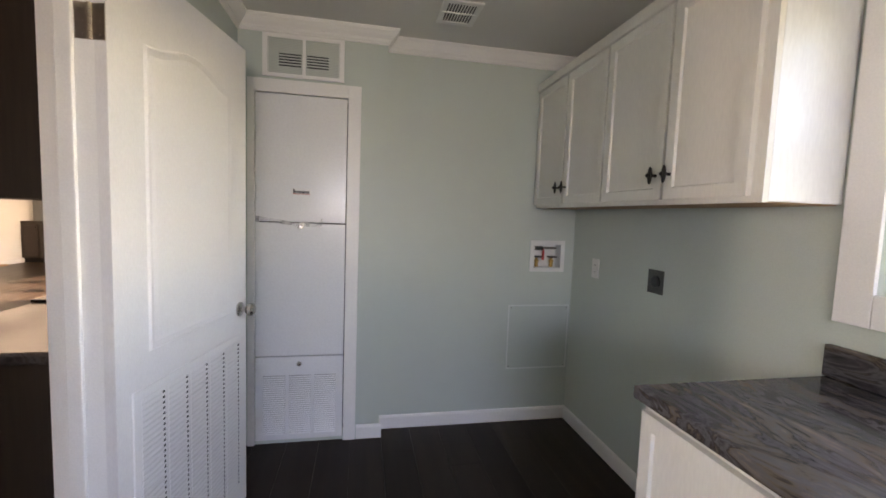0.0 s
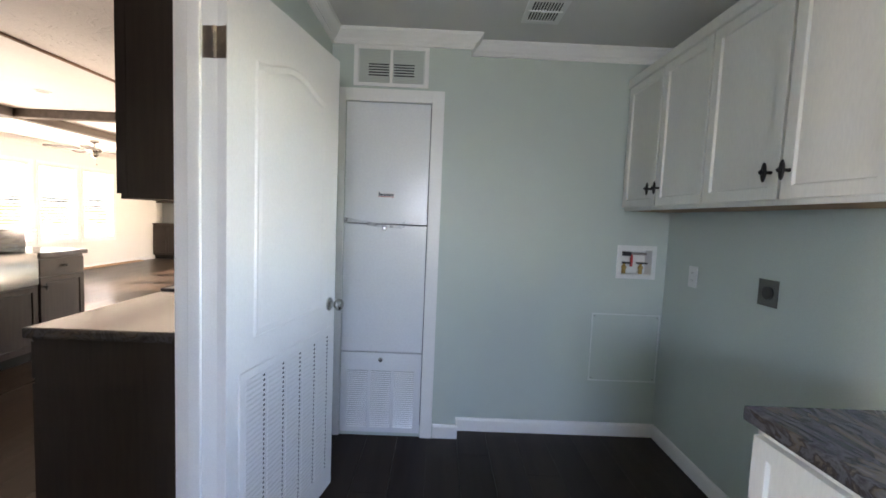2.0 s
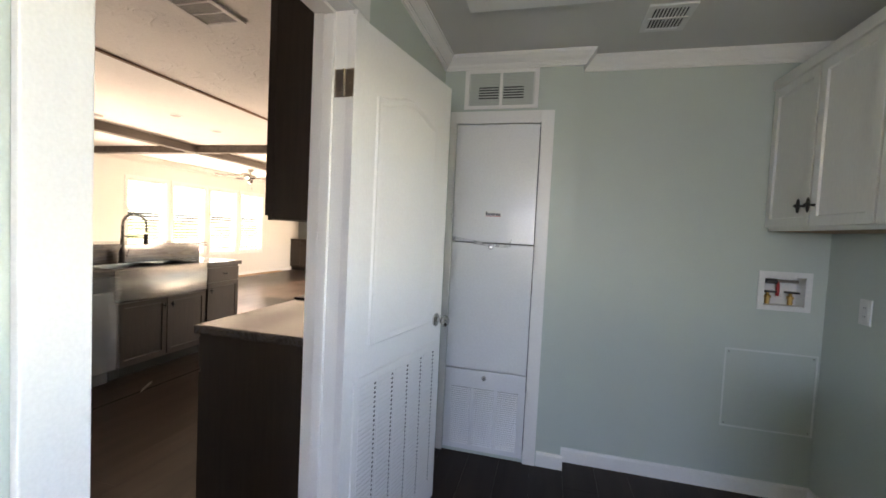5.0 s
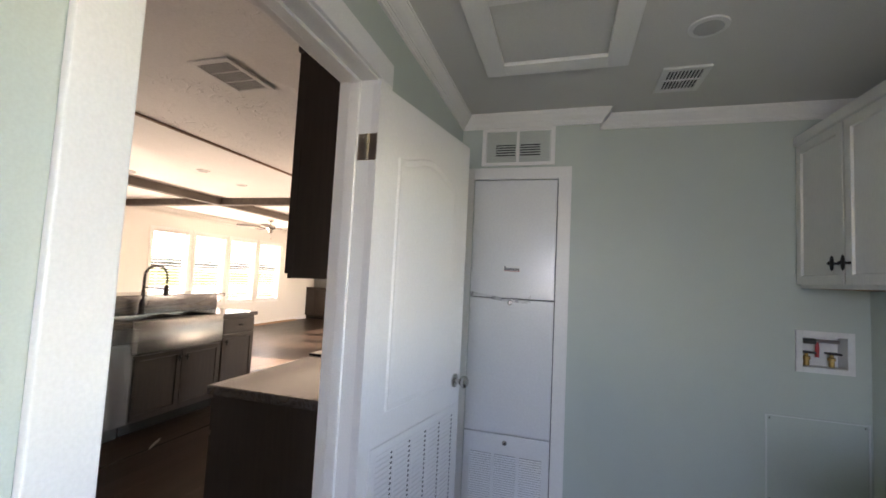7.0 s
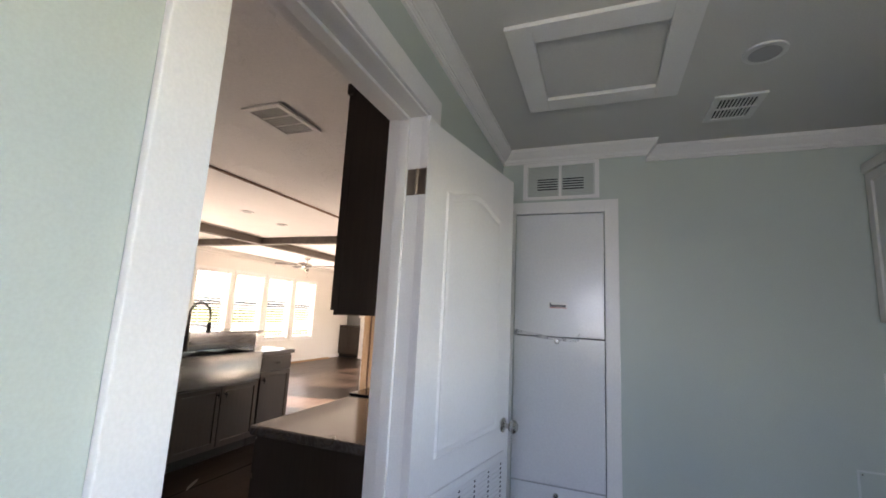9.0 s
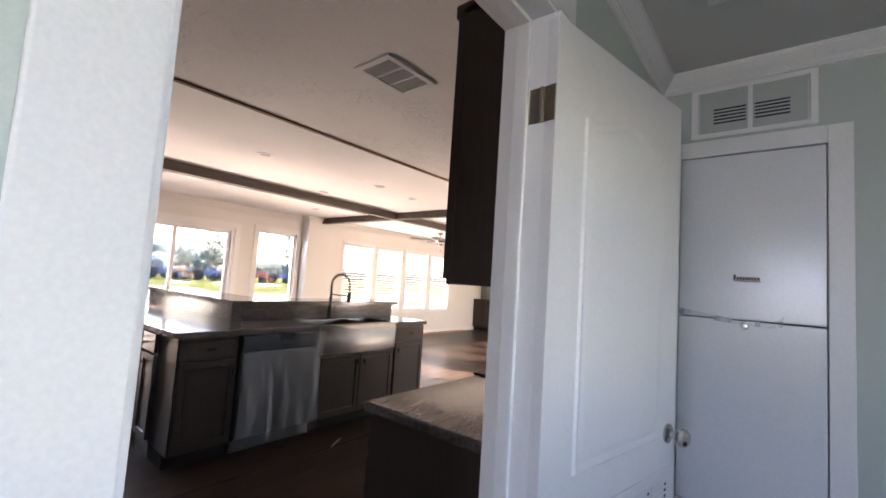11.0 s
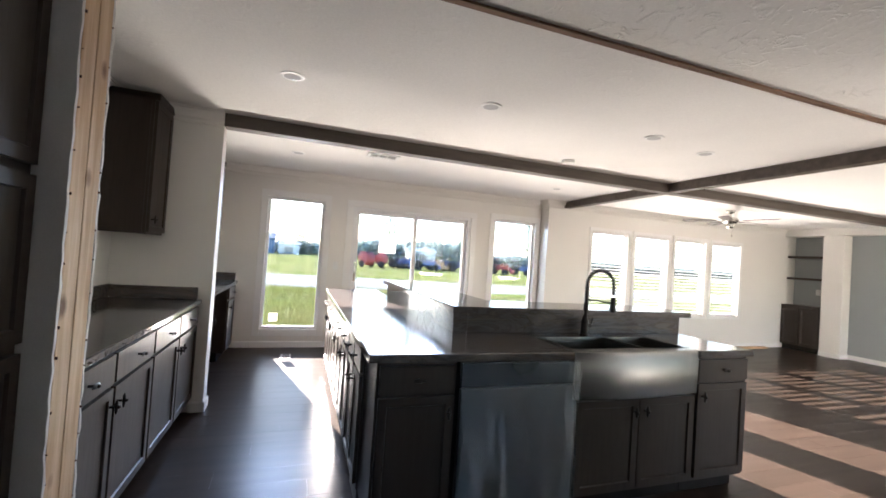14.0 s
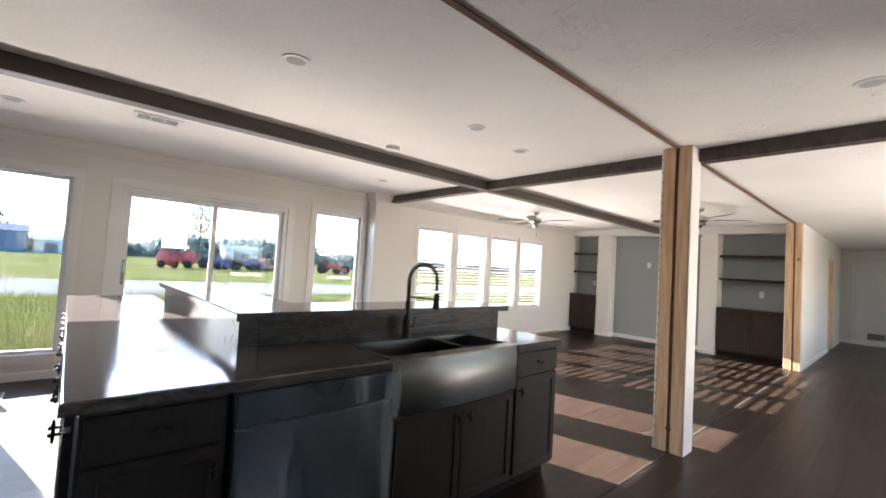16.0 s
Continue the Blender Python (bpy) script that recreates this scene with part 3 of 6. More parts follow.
moulding(bm, (-4.246, 10.75, 0), (-3.95, 10.75, 0), (0, -1, 0), BASE, 0, 0)
moulding(bm, (-5.0, 0.45, 0), (-5.0, 0.55, 0), (1, 0, 0), BASE, 0, -1)
moulding(bm, (-5.0, 0.55, 0), (-5.14, 0.55, 0), (0, 1, 0), BASE, -1, -1)
moulding(bm, (-5.14, 0.55, 0), (-5.14, 0.45, 0), (-1, 0, 0), BASE, -1, 0)
moulding(bm, (-2.68, 10.54, 0), (-2.68, 14.0, 0), (1, 0, 0), BASE)
moulding(bm, (-3.6, 17.0, 0), (-2.5, 17.0, 0), (0, -1, 0), BASE)
solid("baseboard_kitchen", bm, TRIM, "white painted baseboard", "trim", "structure")


def casing(bm, axis, face, out, a0, a1, z0, z1, w=0.085, t=0.016, sill=True):
    """Flat boards round an opening, on the wall face, with a mitred look."""
    def b(p0, p1, c0, c1, k):
        q0, q1 = sorted((face, face + out * k))
        box(bm, q0, p0, c0, q1, p1, c1, 0.003) if axis == "y" else box(bm, p0, q0, c0, p1, q1, c1, 0.003)
    b(a0 - w, a0, z0 if not sill else z0 - w, z1, t)
    b(a1, a1 + w, z0 if not sill else z0 - w, z1, t)
    b(a0 - w, a1 + w, z1, z1 + w, t + 0.0015)
    if sill:
        b(a0 + 0.001, a1 - 0.001, z0 - w, z0, t)


# the laundry doorway: jambs, stop, casings
frame_ob = tagged(new("door_frame_laundry"), "white painted door frame of the laundry", "door frame", "", "structure")
bm = bmesh.new()
casing(bm, "y", -0.465, 1, DOOR_Y0 - 0.008, DOOR_Y1 + 0.008, 0, DOOR_H + 0.006, 0.088, 0.016, False)
part("casing", bm, TRIM, frame_ob)
bm = bmesh.new()
casing(bm, "y", -0.594, -1, DOOR_Y0 - 0.008, DOOR_Y1 + 0.008, 0, DOOR_H + 0.006, 0.088, 0.016, False)
part("casing", bm, TRIM, frame_ob)
bm = bmesh.new()
box(bm, -0.599, DOOR_Y0 - 0.02, 0, -0.46, DOOR_Y0, DOOR_H, 0.002)
box(bm, -0.599, DOOR_Y1, 0, -0.46, DOOR_Y1 + 0.02, DOOR_H, 0.002)
box(bm, -0.599, DOOR_Y0 - 0.02, DOOR_H, -0.46, DOOR_Y1 + 0.02, DOOR_H + 0.015, 0.002)
part("jamb", bm, TRIM, frame_ob)
bm = bmesh.new()
box(bm, -0.560, DOOR_Y0, 0, -0.522, DOOR_Y0 + 0.012, DOOR_H, 0.003)
box(bm, -0.560, DOOR_Y1 - 0.012, 0, -0.522, DOOR_Y1, DOOR_H, 0.003)
box(bm, -0.560, DOOR_Y0 + 0.012, DOOR_H - 0.012, -0.522, DOOR_Y1 - 0.012, DOOR_H, 0.003)
part("door_stop", bm, TRIM, frame_ob)


# ---- windows ----
def window(name, axis_face, y0, y1, z0, z1, depth, label, mull=False, case=0.09):
    """Vinyl window in a west wall: casing inside, frame deep in the wall, pane."""
    w = tagged(new(name), label, "window", "", "structure")
    bm = bmesh.new()
    casing(bm, "y", axis_face, 1, y0, y1, z0, z1, case, 0.015, True)
    part("window_casing", bm, TRIM, w)
    bm = bmesh.new()
    x1, x0 = axis_face - depth + 0.05, axis_face - depth
    f = 0.035
    box(bm, x0, y0, z0, x1, y0 + f, z1, 0.003)
    box(bm, x0, y1 - f, z0, x1, y1, z1, 0.003)
    box(bm, x0, y0 + f, z0, x1, y1 - f, z0 + f, 0.003)
    box(bm, x0, y0 + f, z1 - f, x1, y1 - f, z1, 0.003)
    if mull:
        box(bm, x0, y0 + f, (z0 + z1) / 2 - 0.02, x1, y1 - f, (z0 + z1) / 2 + 0.02, 0.003)
    part("window_frame", bm, VINYL, w)
    bm = bmesh.new()
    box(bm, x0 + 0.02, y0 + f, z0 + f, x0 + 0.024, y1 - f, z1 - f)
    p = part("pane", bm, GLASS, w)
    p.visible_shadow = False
    return w


window("window_dining_1", -7.295, 0.76, 1.50, 0.25, 2.06, 0.10, "tall fixed window with white casing")
window("window_dining_2", -7.295, 4.17, 4.92, 0.25, 2.06, 0.10, "tall fixed window with white casing")
for k, y in enumerate(LIV_WIN):
    window("window_living_%d" % (k + 1), -7.06, y, y + 0.76, 0.61, 2.01, 0.10, "white vinyl window behind a half-open slat blind", True, 0.06)

# patio door: frame, two sliding leaves, handle, a sheet of paper on the glass
pd = tagged(new("patio_door"), "white vinyl sliding patio door onto the lawn", "door", "", "structure")
bm = bmesh.new()
casing(bm, "y", -7.295, 1, 1.90, 3.75, 0.0, 2.03, 0.09, 0.015, False)
part("door_casing", bm, TRIM, pd)
bm = bmesh.new()
box(bm, -7.405, 1.90, 0, -7.305, 1.945, 2.03, 0.003)
box(bm, -7.405, 3.705, 0, -7.305, 3.75, 2.03, 0.003)
box(bm, -7.405, 1.945, 1.985, -7.305, 3.705, 2.03, 0.003)
box(bm, -7.405, 1.945, 0, -7.305, 3.705, 0.03, 0.003)
part("door_frame", bm, VINYL, pd)
for y0, y1, x in ((1.945, 2.875, -7.345), (2.825, 3.705, -7.385)):
    bm = bmesh.new()
    s = 0.055
    box(bm, x - 0.015, y0, 0.03, x + 0.015, y0 + s, 1.985, 0.003)
    box(bm, x - 0.015, y1 - s, 0.03, x + 0.015, y1, 1.985, 0.003)
    box(bm, x - 0.015, y0 + s, 0.03, x + 0.015, y1 - s, 0.12, 0.003)
    box(bm, x - 0.015, y0 + s, 1.935, x + 0.015, y1 - s, 1.985, 0.003)
    leaf = part("sliding_leaf", bm, VINYL, pd)
    bm = bmesh.new()
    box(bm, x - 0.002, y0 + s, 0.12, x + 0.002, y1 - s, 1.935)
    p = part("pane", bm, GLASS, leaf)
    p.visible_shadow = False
bm = bmesh.new()
tube(bm, [(-7.33, 1.975, 0.98), (-7.295, 1.975, 1.0), (-7.285, 1.975, 1.09), (-7.295, 1.975, 1.18), (-7.33, 1.975, 1.20)], 0.009)
box(bm, -7.332, 1.96, 0.95, -7.326, 1.99, 1.23, 0.002)
part("door_handle", bm, CHROME, pd, "satin metal pull handle", True)

ps = thing("paper_notice", pose(-7.337, 2.44, 1.53, 0, 0, 90), "white paper notice taped to the patio door glass", "notice")
bm = bmesh.new()
box(bm, -0.125, -0.0008, -0.14, 0.125, 0.0, 0.14)
part("sheet", bm, PAPER, ps)
bm = bmesh.new()
for k in range(7):
    box(bm, -0.095, -0.0016, 0.09 - k * 0.028, 0.095 - 0.03 * (k % 3), -0.0009, 0.100 - k * 0.028)
part("text_lines", bm, SLAT_GREY, ps, "grey unreadable text lines")
ps = thing("window_sticker", pose(-7.362, 0.92, 0.40, 0, 0, 90), "small white maker's sticker low on the window glass", "sticker")
bm = bmesh.new()
box(bm, -0.055, -0.0008, -0.055, 0.055, 0.0, 0.055)
part("sheet", bm, PAPER, ps)
# laundry window, seen at its edge
w = tagged(new("window_laundry"), "white cased laundry window above the worktop", "window", "", "structure")
bm = bmesh.new()
casing(bm, "y", 1.594, -1, -0.10, 1.03, 1.18, 2.03, 0.095, 0.015, True)
part("window_casing", bm, TRIM, w)
bm = bmesh.new()
f = 0.035
for c in ((1.63, -0.10, 1.18, 1.69, -0.065, 2.03), (1.63, 0.995, 1.18, 1.69, 1.03, 2.03), (1.63, -0.065, 1.18, 1.69, 0.995, 1.215), (1.63, -0.065, 1.995, 1.69, 0.995, 2.03), (1.63, -0.065, 1.59, 1.69, 0.995, 1.63)):
    box(bm, *c, 0.003)
part("window_frame", bm, VINYL, w)
bm = bmesh.new()
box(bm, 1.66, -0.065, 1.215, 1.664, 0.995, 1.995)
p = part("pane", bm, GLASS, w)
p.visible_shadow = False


# east windows stay out of view, placed to go with the fill strips
for k, y in enumerate(EAST_WIN):
    w = tagged(new("window_east_%d" % (k + 1)), "unseen white cased living room window, added for its light", "window", "", "structure")
    bm = bmesh.new()
    casing(bm, "y", 1.60, -1, y, y + 1.0, 0.65, 2.05, 0.06, 0.015, True)
    part("window_casing", bm, TRIM, w)
    bm = bmesh.new()
    for c in ((1.64, y, 0.65, 1.69, y + 0.035, 2.05), (1.64, y + 0.965, 0.65, 1.69, y + 1.0, 2.05), (1.64, y + 0.035, 0.65, 1.69, y + 0.965, 0.685), (1.64, y + 0.035, 2.015, 1.69, y + 0.965, 2.05)):
        box(bm, *c, 0.003)
    part("window_frame", bm, VINYL, w)
    bm = bmesh.new()
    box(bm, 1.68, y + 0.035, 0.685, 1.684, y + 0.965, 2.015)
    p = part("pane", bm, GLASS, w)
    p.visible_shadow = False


# unseen end window, added to hold the south lamps
w = tagged(new("window_laundry_south"), "unseen white cased window added in the laundry end wall", "window", "", "structure")
bm = bmesh.new()
casing(bm, "x", -2.2, 1, -0.3, 0.9, 1.05, 1.95, 0.07, 0.015, True)
part("window_casing", bm, TRIM, w)
bm = bmesh.new()
for c in ((-0.3, -2.29, 1.05, -0.265, -2.24, 1.95), (0.865, -2.29, 1.05, 0.9, -2.24, 1.95), (-0.265, -2.29, 1.05, 0.865, -2.24, 1.085), (-0.265, -2.29, 1.915, 0.865, -2.24, 1.95)):
    box(bm, *c, 0.003)
part("window_frame", bm, VINYL, w)
bm = bmesh.new()
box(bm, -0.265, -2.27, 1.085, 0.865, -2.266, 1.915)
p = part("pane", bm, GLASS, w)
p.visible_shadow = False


# blinds in the living room: headrail, slats, bottom rail, cords
def blind(y0):
    b = thing("window_blind", pose(-7.085, y0 + 0.38, 1.97), "white horizontal slat blind hanging half open in a window", "blind", "living room blinds")
    bm = bmesh.new()
    box(bm, -0.028, -0.365, 0, 0.028, 0.365, 0.035, 0.003)
    part("headrail", bm, SLAT, b)
    zs = [-0.025 - 0.0575 * k for k in range(23)]
    bm0 = bmesh.new()
    vs = box(bm0, -0.027, -0.362, -0.0013, 0.027, 0.362, 0.0013)
    bmesh.ops.rotate(bm0, cent=(0, 0, 0), matrix=Matrix.Rotation(radians(-12), 3, "Y"), verts=vs)
    me = mesh_of("slat", bm0, SLAT)
    for z in zs:
        s = new("slat", me)
        s.parent = b
        s.location = (0, 0, z)
    bm = bmesh.new()
    box(bm, -0.022, -0.362, zs[-1] - 0.045, 0.022, 0.362, zs[-1] - 0.03, 0.003)
    part("bottom_rail", bm, SLAT, b)
    bm = bmesh.new()
    for y in (-0.24, 0.24):
        tube(bm, [(0.012, y, 0), (0.012, y, zs[-1] - 0.03)], 0.001, 4)
    part("cord", bm, SLAT, b)
    return b


first = blind(LIV_WIN[0])
for y in LIV_WIN[1:]:
    copy_thing(first, pose(-7.085, y + 0.38, 1.97))

# ceiling beams
for nm, c in (("ceiling_beam_long", (-5.10, 0.55, 2.33, -4.98, 10.75, CEIL)), ("ceiling_beam_cross", (-7.06, 5.29, 2.335, -5.104, 5.41, CEIL)),
              ("ceiling_beam_cross", (-4.976, 5.29, 2.335, -2.884, 5.41, CEIL)), ("ceiling_beam_cross", (-2.676, 5.29, 2.335, 1.6, 5.41, CEIL))):
    one_box(nm, c, BEAM_WOOD, "dark stained wooden ceiling beam", "beam", 0.006)


# marriage wall posts: two raw studs with an open gap, drywall flanks
def marriage_post(y, deep, label):
    t = thing("marriage_post", pose(-2.78, y, 0), label, "post", "marriage wall posts")
    for x0, x1, jag in ((-0.105, -0.013, 1), (0.013, 0.098, 2)):
        bm = bmesh.new()
        box(bm, x0, 0, 0, x1, 0.04, CEIL, 0.003)
        part("stud", bm, PINE, t, "raw pine stud with knots and staples")
    bm = bmesh.new()
    box(bm, -0.013, 0.012, 0.0, 0.013, 0.04, CEIL - 0.002)
    part("gap_strip", bm, STRIP_WOOD, t, "dark red-brown gasket in the gap")
    bm = bmesh.new()
    box(bm, -0.118, 0.004, 0, -0.106, deep, CEIL - 0.002, 0.002)
    part("drywall", bm, CREAM, t)
    bm = bmesh.new()
    box(bm, 0.099, 0.004, 0, 0.111, deep, CEIL - 0.002, 0.002)
    part("drywall", bm, CREAM, t)
    if deep > 0.1:
        bm = bmesh.new()
        box(bm, -0.105, deep - 0.012, 0, 0.098, deep, CEIL - 0.002)
        part("drywall", bm, CREAM, t)
    bm = bmesh.new()
    box(bm, -0.02, -0.006, 0.17, 0.02, 0.002, 0.20, 0.002)
    part("strap_plate", bm, STRIP_WOOD, t, "rusty steel tie plate")
    bm = bmesh.new()
    rng = random.Random(int(y * 10))
    for k in range(26):
        z = 0.08 + k * 0.09 + rng.uniform(-0.02, 0.02)
        box(bm, -0.108, -0.004, z, -0.100, 0.002, z + 0.012)
    tagged(part("staples", bm, STRIP_WOOD, t), "rusty staples along the stud edge", kind="stuff")
    return t


marriage_post(5.14, 0.20, "white boxed post with two raw pine studs showing")
marriage_post(10.48, 0.049, "raw pine stud end of the hall wall")
t = thing("marriage_post", pose(-2.78, 0.52, 0), "raw pine stud end of the partition with torn drywall edges", "post", "marriage wall posts")
for x0, x1 in ((-0.092, -0.003), (0.001, 0.091)):
    bm = bmesh.new()
    box(bm, x0, 0, 0, x1, 0.036, CEIL - 0.001, 0.004)
    part("stud", bm, PINE, t, "raw pine stud with knots")
rng = random.Random(52)
for x0, x1 in ((-0.105, -0.093), (0.092, 0.104)):
    # torn drywall: the cut edge wanders a few millimetres along its height
    bm = bmesh.new()
    rows = []
    for k in range(61):
        z, y = (CEIL - 0.002) * k / 60, 0.036 + rng.uniform(-0.002, 0.003)
        rows.append([bm.verts.new(c) for c in ((x0, 0, z), (x1, 0, z), (x1, y, z), (x0, y + rng.uniform(-0.002, 0.002), z))])
    for lo, hi in zip(rows, rows[1:]):
        for k in range(4):
            bm.faces.new((lo[k], lo[(k + 1) % 4], hi[(k + 1) % 4], hi[k]))
    bm.faces.new(rows[0][::-1])
    bm.faces.new(rows[-1])
    part("drywall", bm, CREAM, t, "torn drywall edge")
bm = bmesh.new()
for x in (-0.0895, 0.0885):
    for k in range(22):
        z = 0.06 + k * 0.112 + rng.uniform(-0.05, 0.05)
        dx = x + rng.uniform(-0.002, 0.002)
        box(bm, dx - 0.0008, 0.034, z, dx + 0.0008, 0.038 + rng.uniform(0, 0.004), z + rng.uniform(0.003, 0.009))
tagged(part("staples", bm, STRIP_WOOD, t), "rusty staples along both stud edges", kind="stuff")
bm = bmesh.new()
lathe(bm, [(0.032, 0), (0.032, 0.05), (0.02, 0.06)], pose(0.0, 0.036, CEIL - 0.045, -90, 0, 0), 14)
part("beam_end", bm, STRIP_WOOD, t, "round raw wood end at the ceiling")
for y0 in (14.0, 14.76):
    one_box("trim_hall_doorway", (-2.884, y0, 0, -2.664, y0 + 0.04, 2.05), PINE, "raw pine jamb of the hall doorway", "trim")

# ---- cabinets and other furniture ----
def slab_door(w, h, rail=0.058, t=0.020, deep=0.009):
    """A shaker door: rails round a sunken panel. Local x across, z up, front towards -y."""
    bm = bmesh.new()
    vs = box(bm, 0, -t, 0, w, 0, h)
    bm.normal_update()
    front = min(bm.faces, key=lambda f: f.calc_center_median().y)
    if rail and h > 2.4 * rail:
        bmesh.ops.inset_region(bm, faces=[front], thickness=rail)
        bmesh.ops.inset_region(bm, faces=[front], thickness=0.006, depth=-deep)
    return bm


def knob(bm_parent, x, z, y=-0.020, flat=False):
    """Oval backplate and stem; flat knobs lie across, for drawers."""
    bm = bmesh.new()
    lathe(bm, [(0.0065, 0), (0.0055, 0.012), (0.0065, 0.02)], pose(x, y, z, 90, 0, 0), 10)
    sx, sz = (0.034, 0.011) if flat else (0.011, 0.034)
    bmesh.ops.create_uvsphere(bm, u_segments=14, v_segments=8, radius=1.0, matrix=pose(x, y - 0.026, z) @ Matrix.Diagonal((sx, 0.007, sz, 1)))
    lathe(bm, [(0.007, 0), (0.009, 0.006), (0.004, 0.012)], pose(x, y - 0.03, z, 90, 0, 0), 10)
    return part("knob", bm, BRONZE, bm_parent, "dark bronze oval knob", True)


def base_unit(m, w, cols, label, mat, depth=0.60, h=0.875, toe=0.10, body_mat=None, end_l=False, end_r=False, drawers=True, sides=None, group="base cabinets", top_drop=0.0):
    """A base cabinet: carcass with toe kick, a drawer over a door in each column."""
    c = thing("base_cabinet", m, label, "cabinet", group)
    bm = bmesh.new()
    box(bm, 0.0, 0.0, toe, w, depth, h - top_drop)
    part("body", bm, body_mat or mat, c)
    bm = bmesh.new()
    box(bm, 0.0, 0.07, 0, w, depth, toe)
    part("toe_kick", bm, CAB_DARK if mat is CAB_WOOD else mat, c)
    n = len(cols)
    x = 0.0
    for k, (cw, side) in enumerate(cols):
        g = 0.012
        zt = h - top_drop - 0.02
        if drawers:
            bm = slab_door(cw - 2 * g, 0.13, 0)
            bmesh.ops.translate(bm, verts=bm.verts, vec=(x + g, 0, zt - 0.13))
            d = part("drawer_front", bm, mat, c)
            knob(d, x + cw / 2, zt - 0.065, flat=True)
            zt -= 0.15
        bm = slab_door(cw - 2 * g, zt - toe - 0.025)
        bmesh.ops.translate(bm, verts=bm.verts, vec=(x + g, 0, toe + 0.025))
        d = part("door", bm, mat, c)
        knob(d, x + g + 0.03 if side == "l" else x + cw - g - 0.03, zt - 0.075)
        x += cw
    return c


def wall_unit(m, w, cols, label, mat, depth, h, side_mat=None, bottom_mat=None, crown=True, group="wall cabinets", crown_l=0.0, crown_r=0.0):
    c = thing("wall_cabinet", m, label, "cabinet", group)
    bm = bmesh.new()
    box(bm, 0.0, 0.0, 0.0, w, 0.02, h)
    part("face_frame", bm, mat, c)
    bm = bmesh.new()
    box(bm, 0.0, 0.021, 0.004, w, depth, h)
    part("body", bm, side_mat or mat, c)
    if bottom_mat:
        bm = bmesh.new()
        box(bm, 0.012, 0.022, 0.0, w - 0.012, depth - 0.005, 0.0035)
        part("bottom_panel", bm, bottom_mat, c, "raw brown underside panel")
    x = 0.0
    for cw, side in cols:
        g = 0.007
        bm = slab_door(cw - 2 * g, h - 0.05)
        bmesh.ops.translate(bm, verts=bm.verts, vec=(x + g, 0, 0.018))
        d = part("door", bm, mat, c)
        knob(d, x + g + 0.03 if side == "l" else x + cw - g - 0.03, 0.018 + 0.09)
        x += cw
    if crown:
        bm = bmesh.new()
        box(bm, -crown_l, -0.030, h - 0.028, w + crown_r, depth, h + 0.022, 0.006)
        part("top_moulding", bm, mat, c)
    return c


def worktop(name, rects, z, mat, label, t=0.038, splash=()):
    """A laminate worktop of joined rectangles with a rounded nose, and backsplashes."""
    tp = thing(name, pose(0, 0, 0), label, "worktop")
    bm = bmesh.new()
    for r in rects:
        box(bm, r[0], r[1], z - t, r[2], r[3], z, 0.009)
    part("slab", bm, mat, tp)
    for s in splash:
        bm = bmesh.new()
        box(bm, *s, 0.006)
        part("backsplash", bm, mat, tp)
    return tp


# laundry: wall cabinets, base cabinet and worktop
wall_unit(pose(1.31, 2.70, 1.425, 0, 0, -90), 1.56, [(0.385, "r"), (0.385, "l"), (0.405, "r"), (0.355, "l")], "white shaker wall cabinet with four doors and dark knobs", CAB_WHITE, 0.283, 0.755, CAB_SIDE, TAN_RAW)
base_unit(pose(0.965, 1.11, 0, 0, 0, -90), 2.2, [(0.44, "r"), (0.44, "l"), (0.44, "r"), (0.44, "l"), (0.44, "r")], "white shaker base cabinet under a stone-patterned worktop", CAB_WHITE, 0.625, 0.877, 0.10, None, drawers=False)
worktop("laundry_worktop", [(0.935, -1.15, 1.592, 1.128)], 0.917, STONE, "brown and slate veined stone-patterned laundry worktop", 0.038, [(1.568, -1.15, 0.918, 1.592, 1.128, 1.015)])


# the white louvred door, standing open
# hinge at the far jamb
DOOR_ANGLE = math.degrees(math.atan2(2.121 - 1.395, -0.303 + 0.446))
ld = thing("door_laundry", pose(-0.446, 1.394, 0.012, 0, 0, DOOR_ANGLE), "white panelled door with a slotted vent panel, standing open", "door")
DW, DT, DH = 0.745, 0.035, 2.018
bm = bmesh.new()
box(bm, 0.0, 0.0, 0, DW, DT, DH, 0.002)
part("leaf", bm, DOOR_WHITE, ld)


def arched_panel(y, out):
    """Raised moulding of an arched panel, on one face of the leaf."""
    bm = bmesh.new()
    x0, x1, z0, z1, rise = 0.13, 0.615, 0.90, 1.80, 0.05
    def ring(k):
        pts = [(x0 + k, z0 + k), (x1 - k, z0 + k), (x1 - k, z1 - k)]
        for i in range(1, 16):
            u = i / 16
            s = 0.5 - 0.5 * math.cos(6.28318 * u)
            pts.append((x1 - k + (x0 - x1 + 2 * k) * u, z1 - k + rise * s))
        pts.append((x0 + k, z1 - k))
        return pts
    prof = [(0.0, 0.0), (0.006, 0.006), (0.016, 0.003), (0.024, 0.0005), (0.032, 0.004), (0.042, 0.0045)]
    rings = [[bm.verts.new((px, y + out * d, pz)) for px, pz in ring(k)] for k, d in prof]
    n = len(rings[0])
    for a, b in zip(rings, rings[1:]):
        for i in range(n):
            bm.faces.new((a[i], a[(i + 1) % n], b[(i + 1) % n], b[i]))
    bm.faces.new(rings[-1])
    return bm


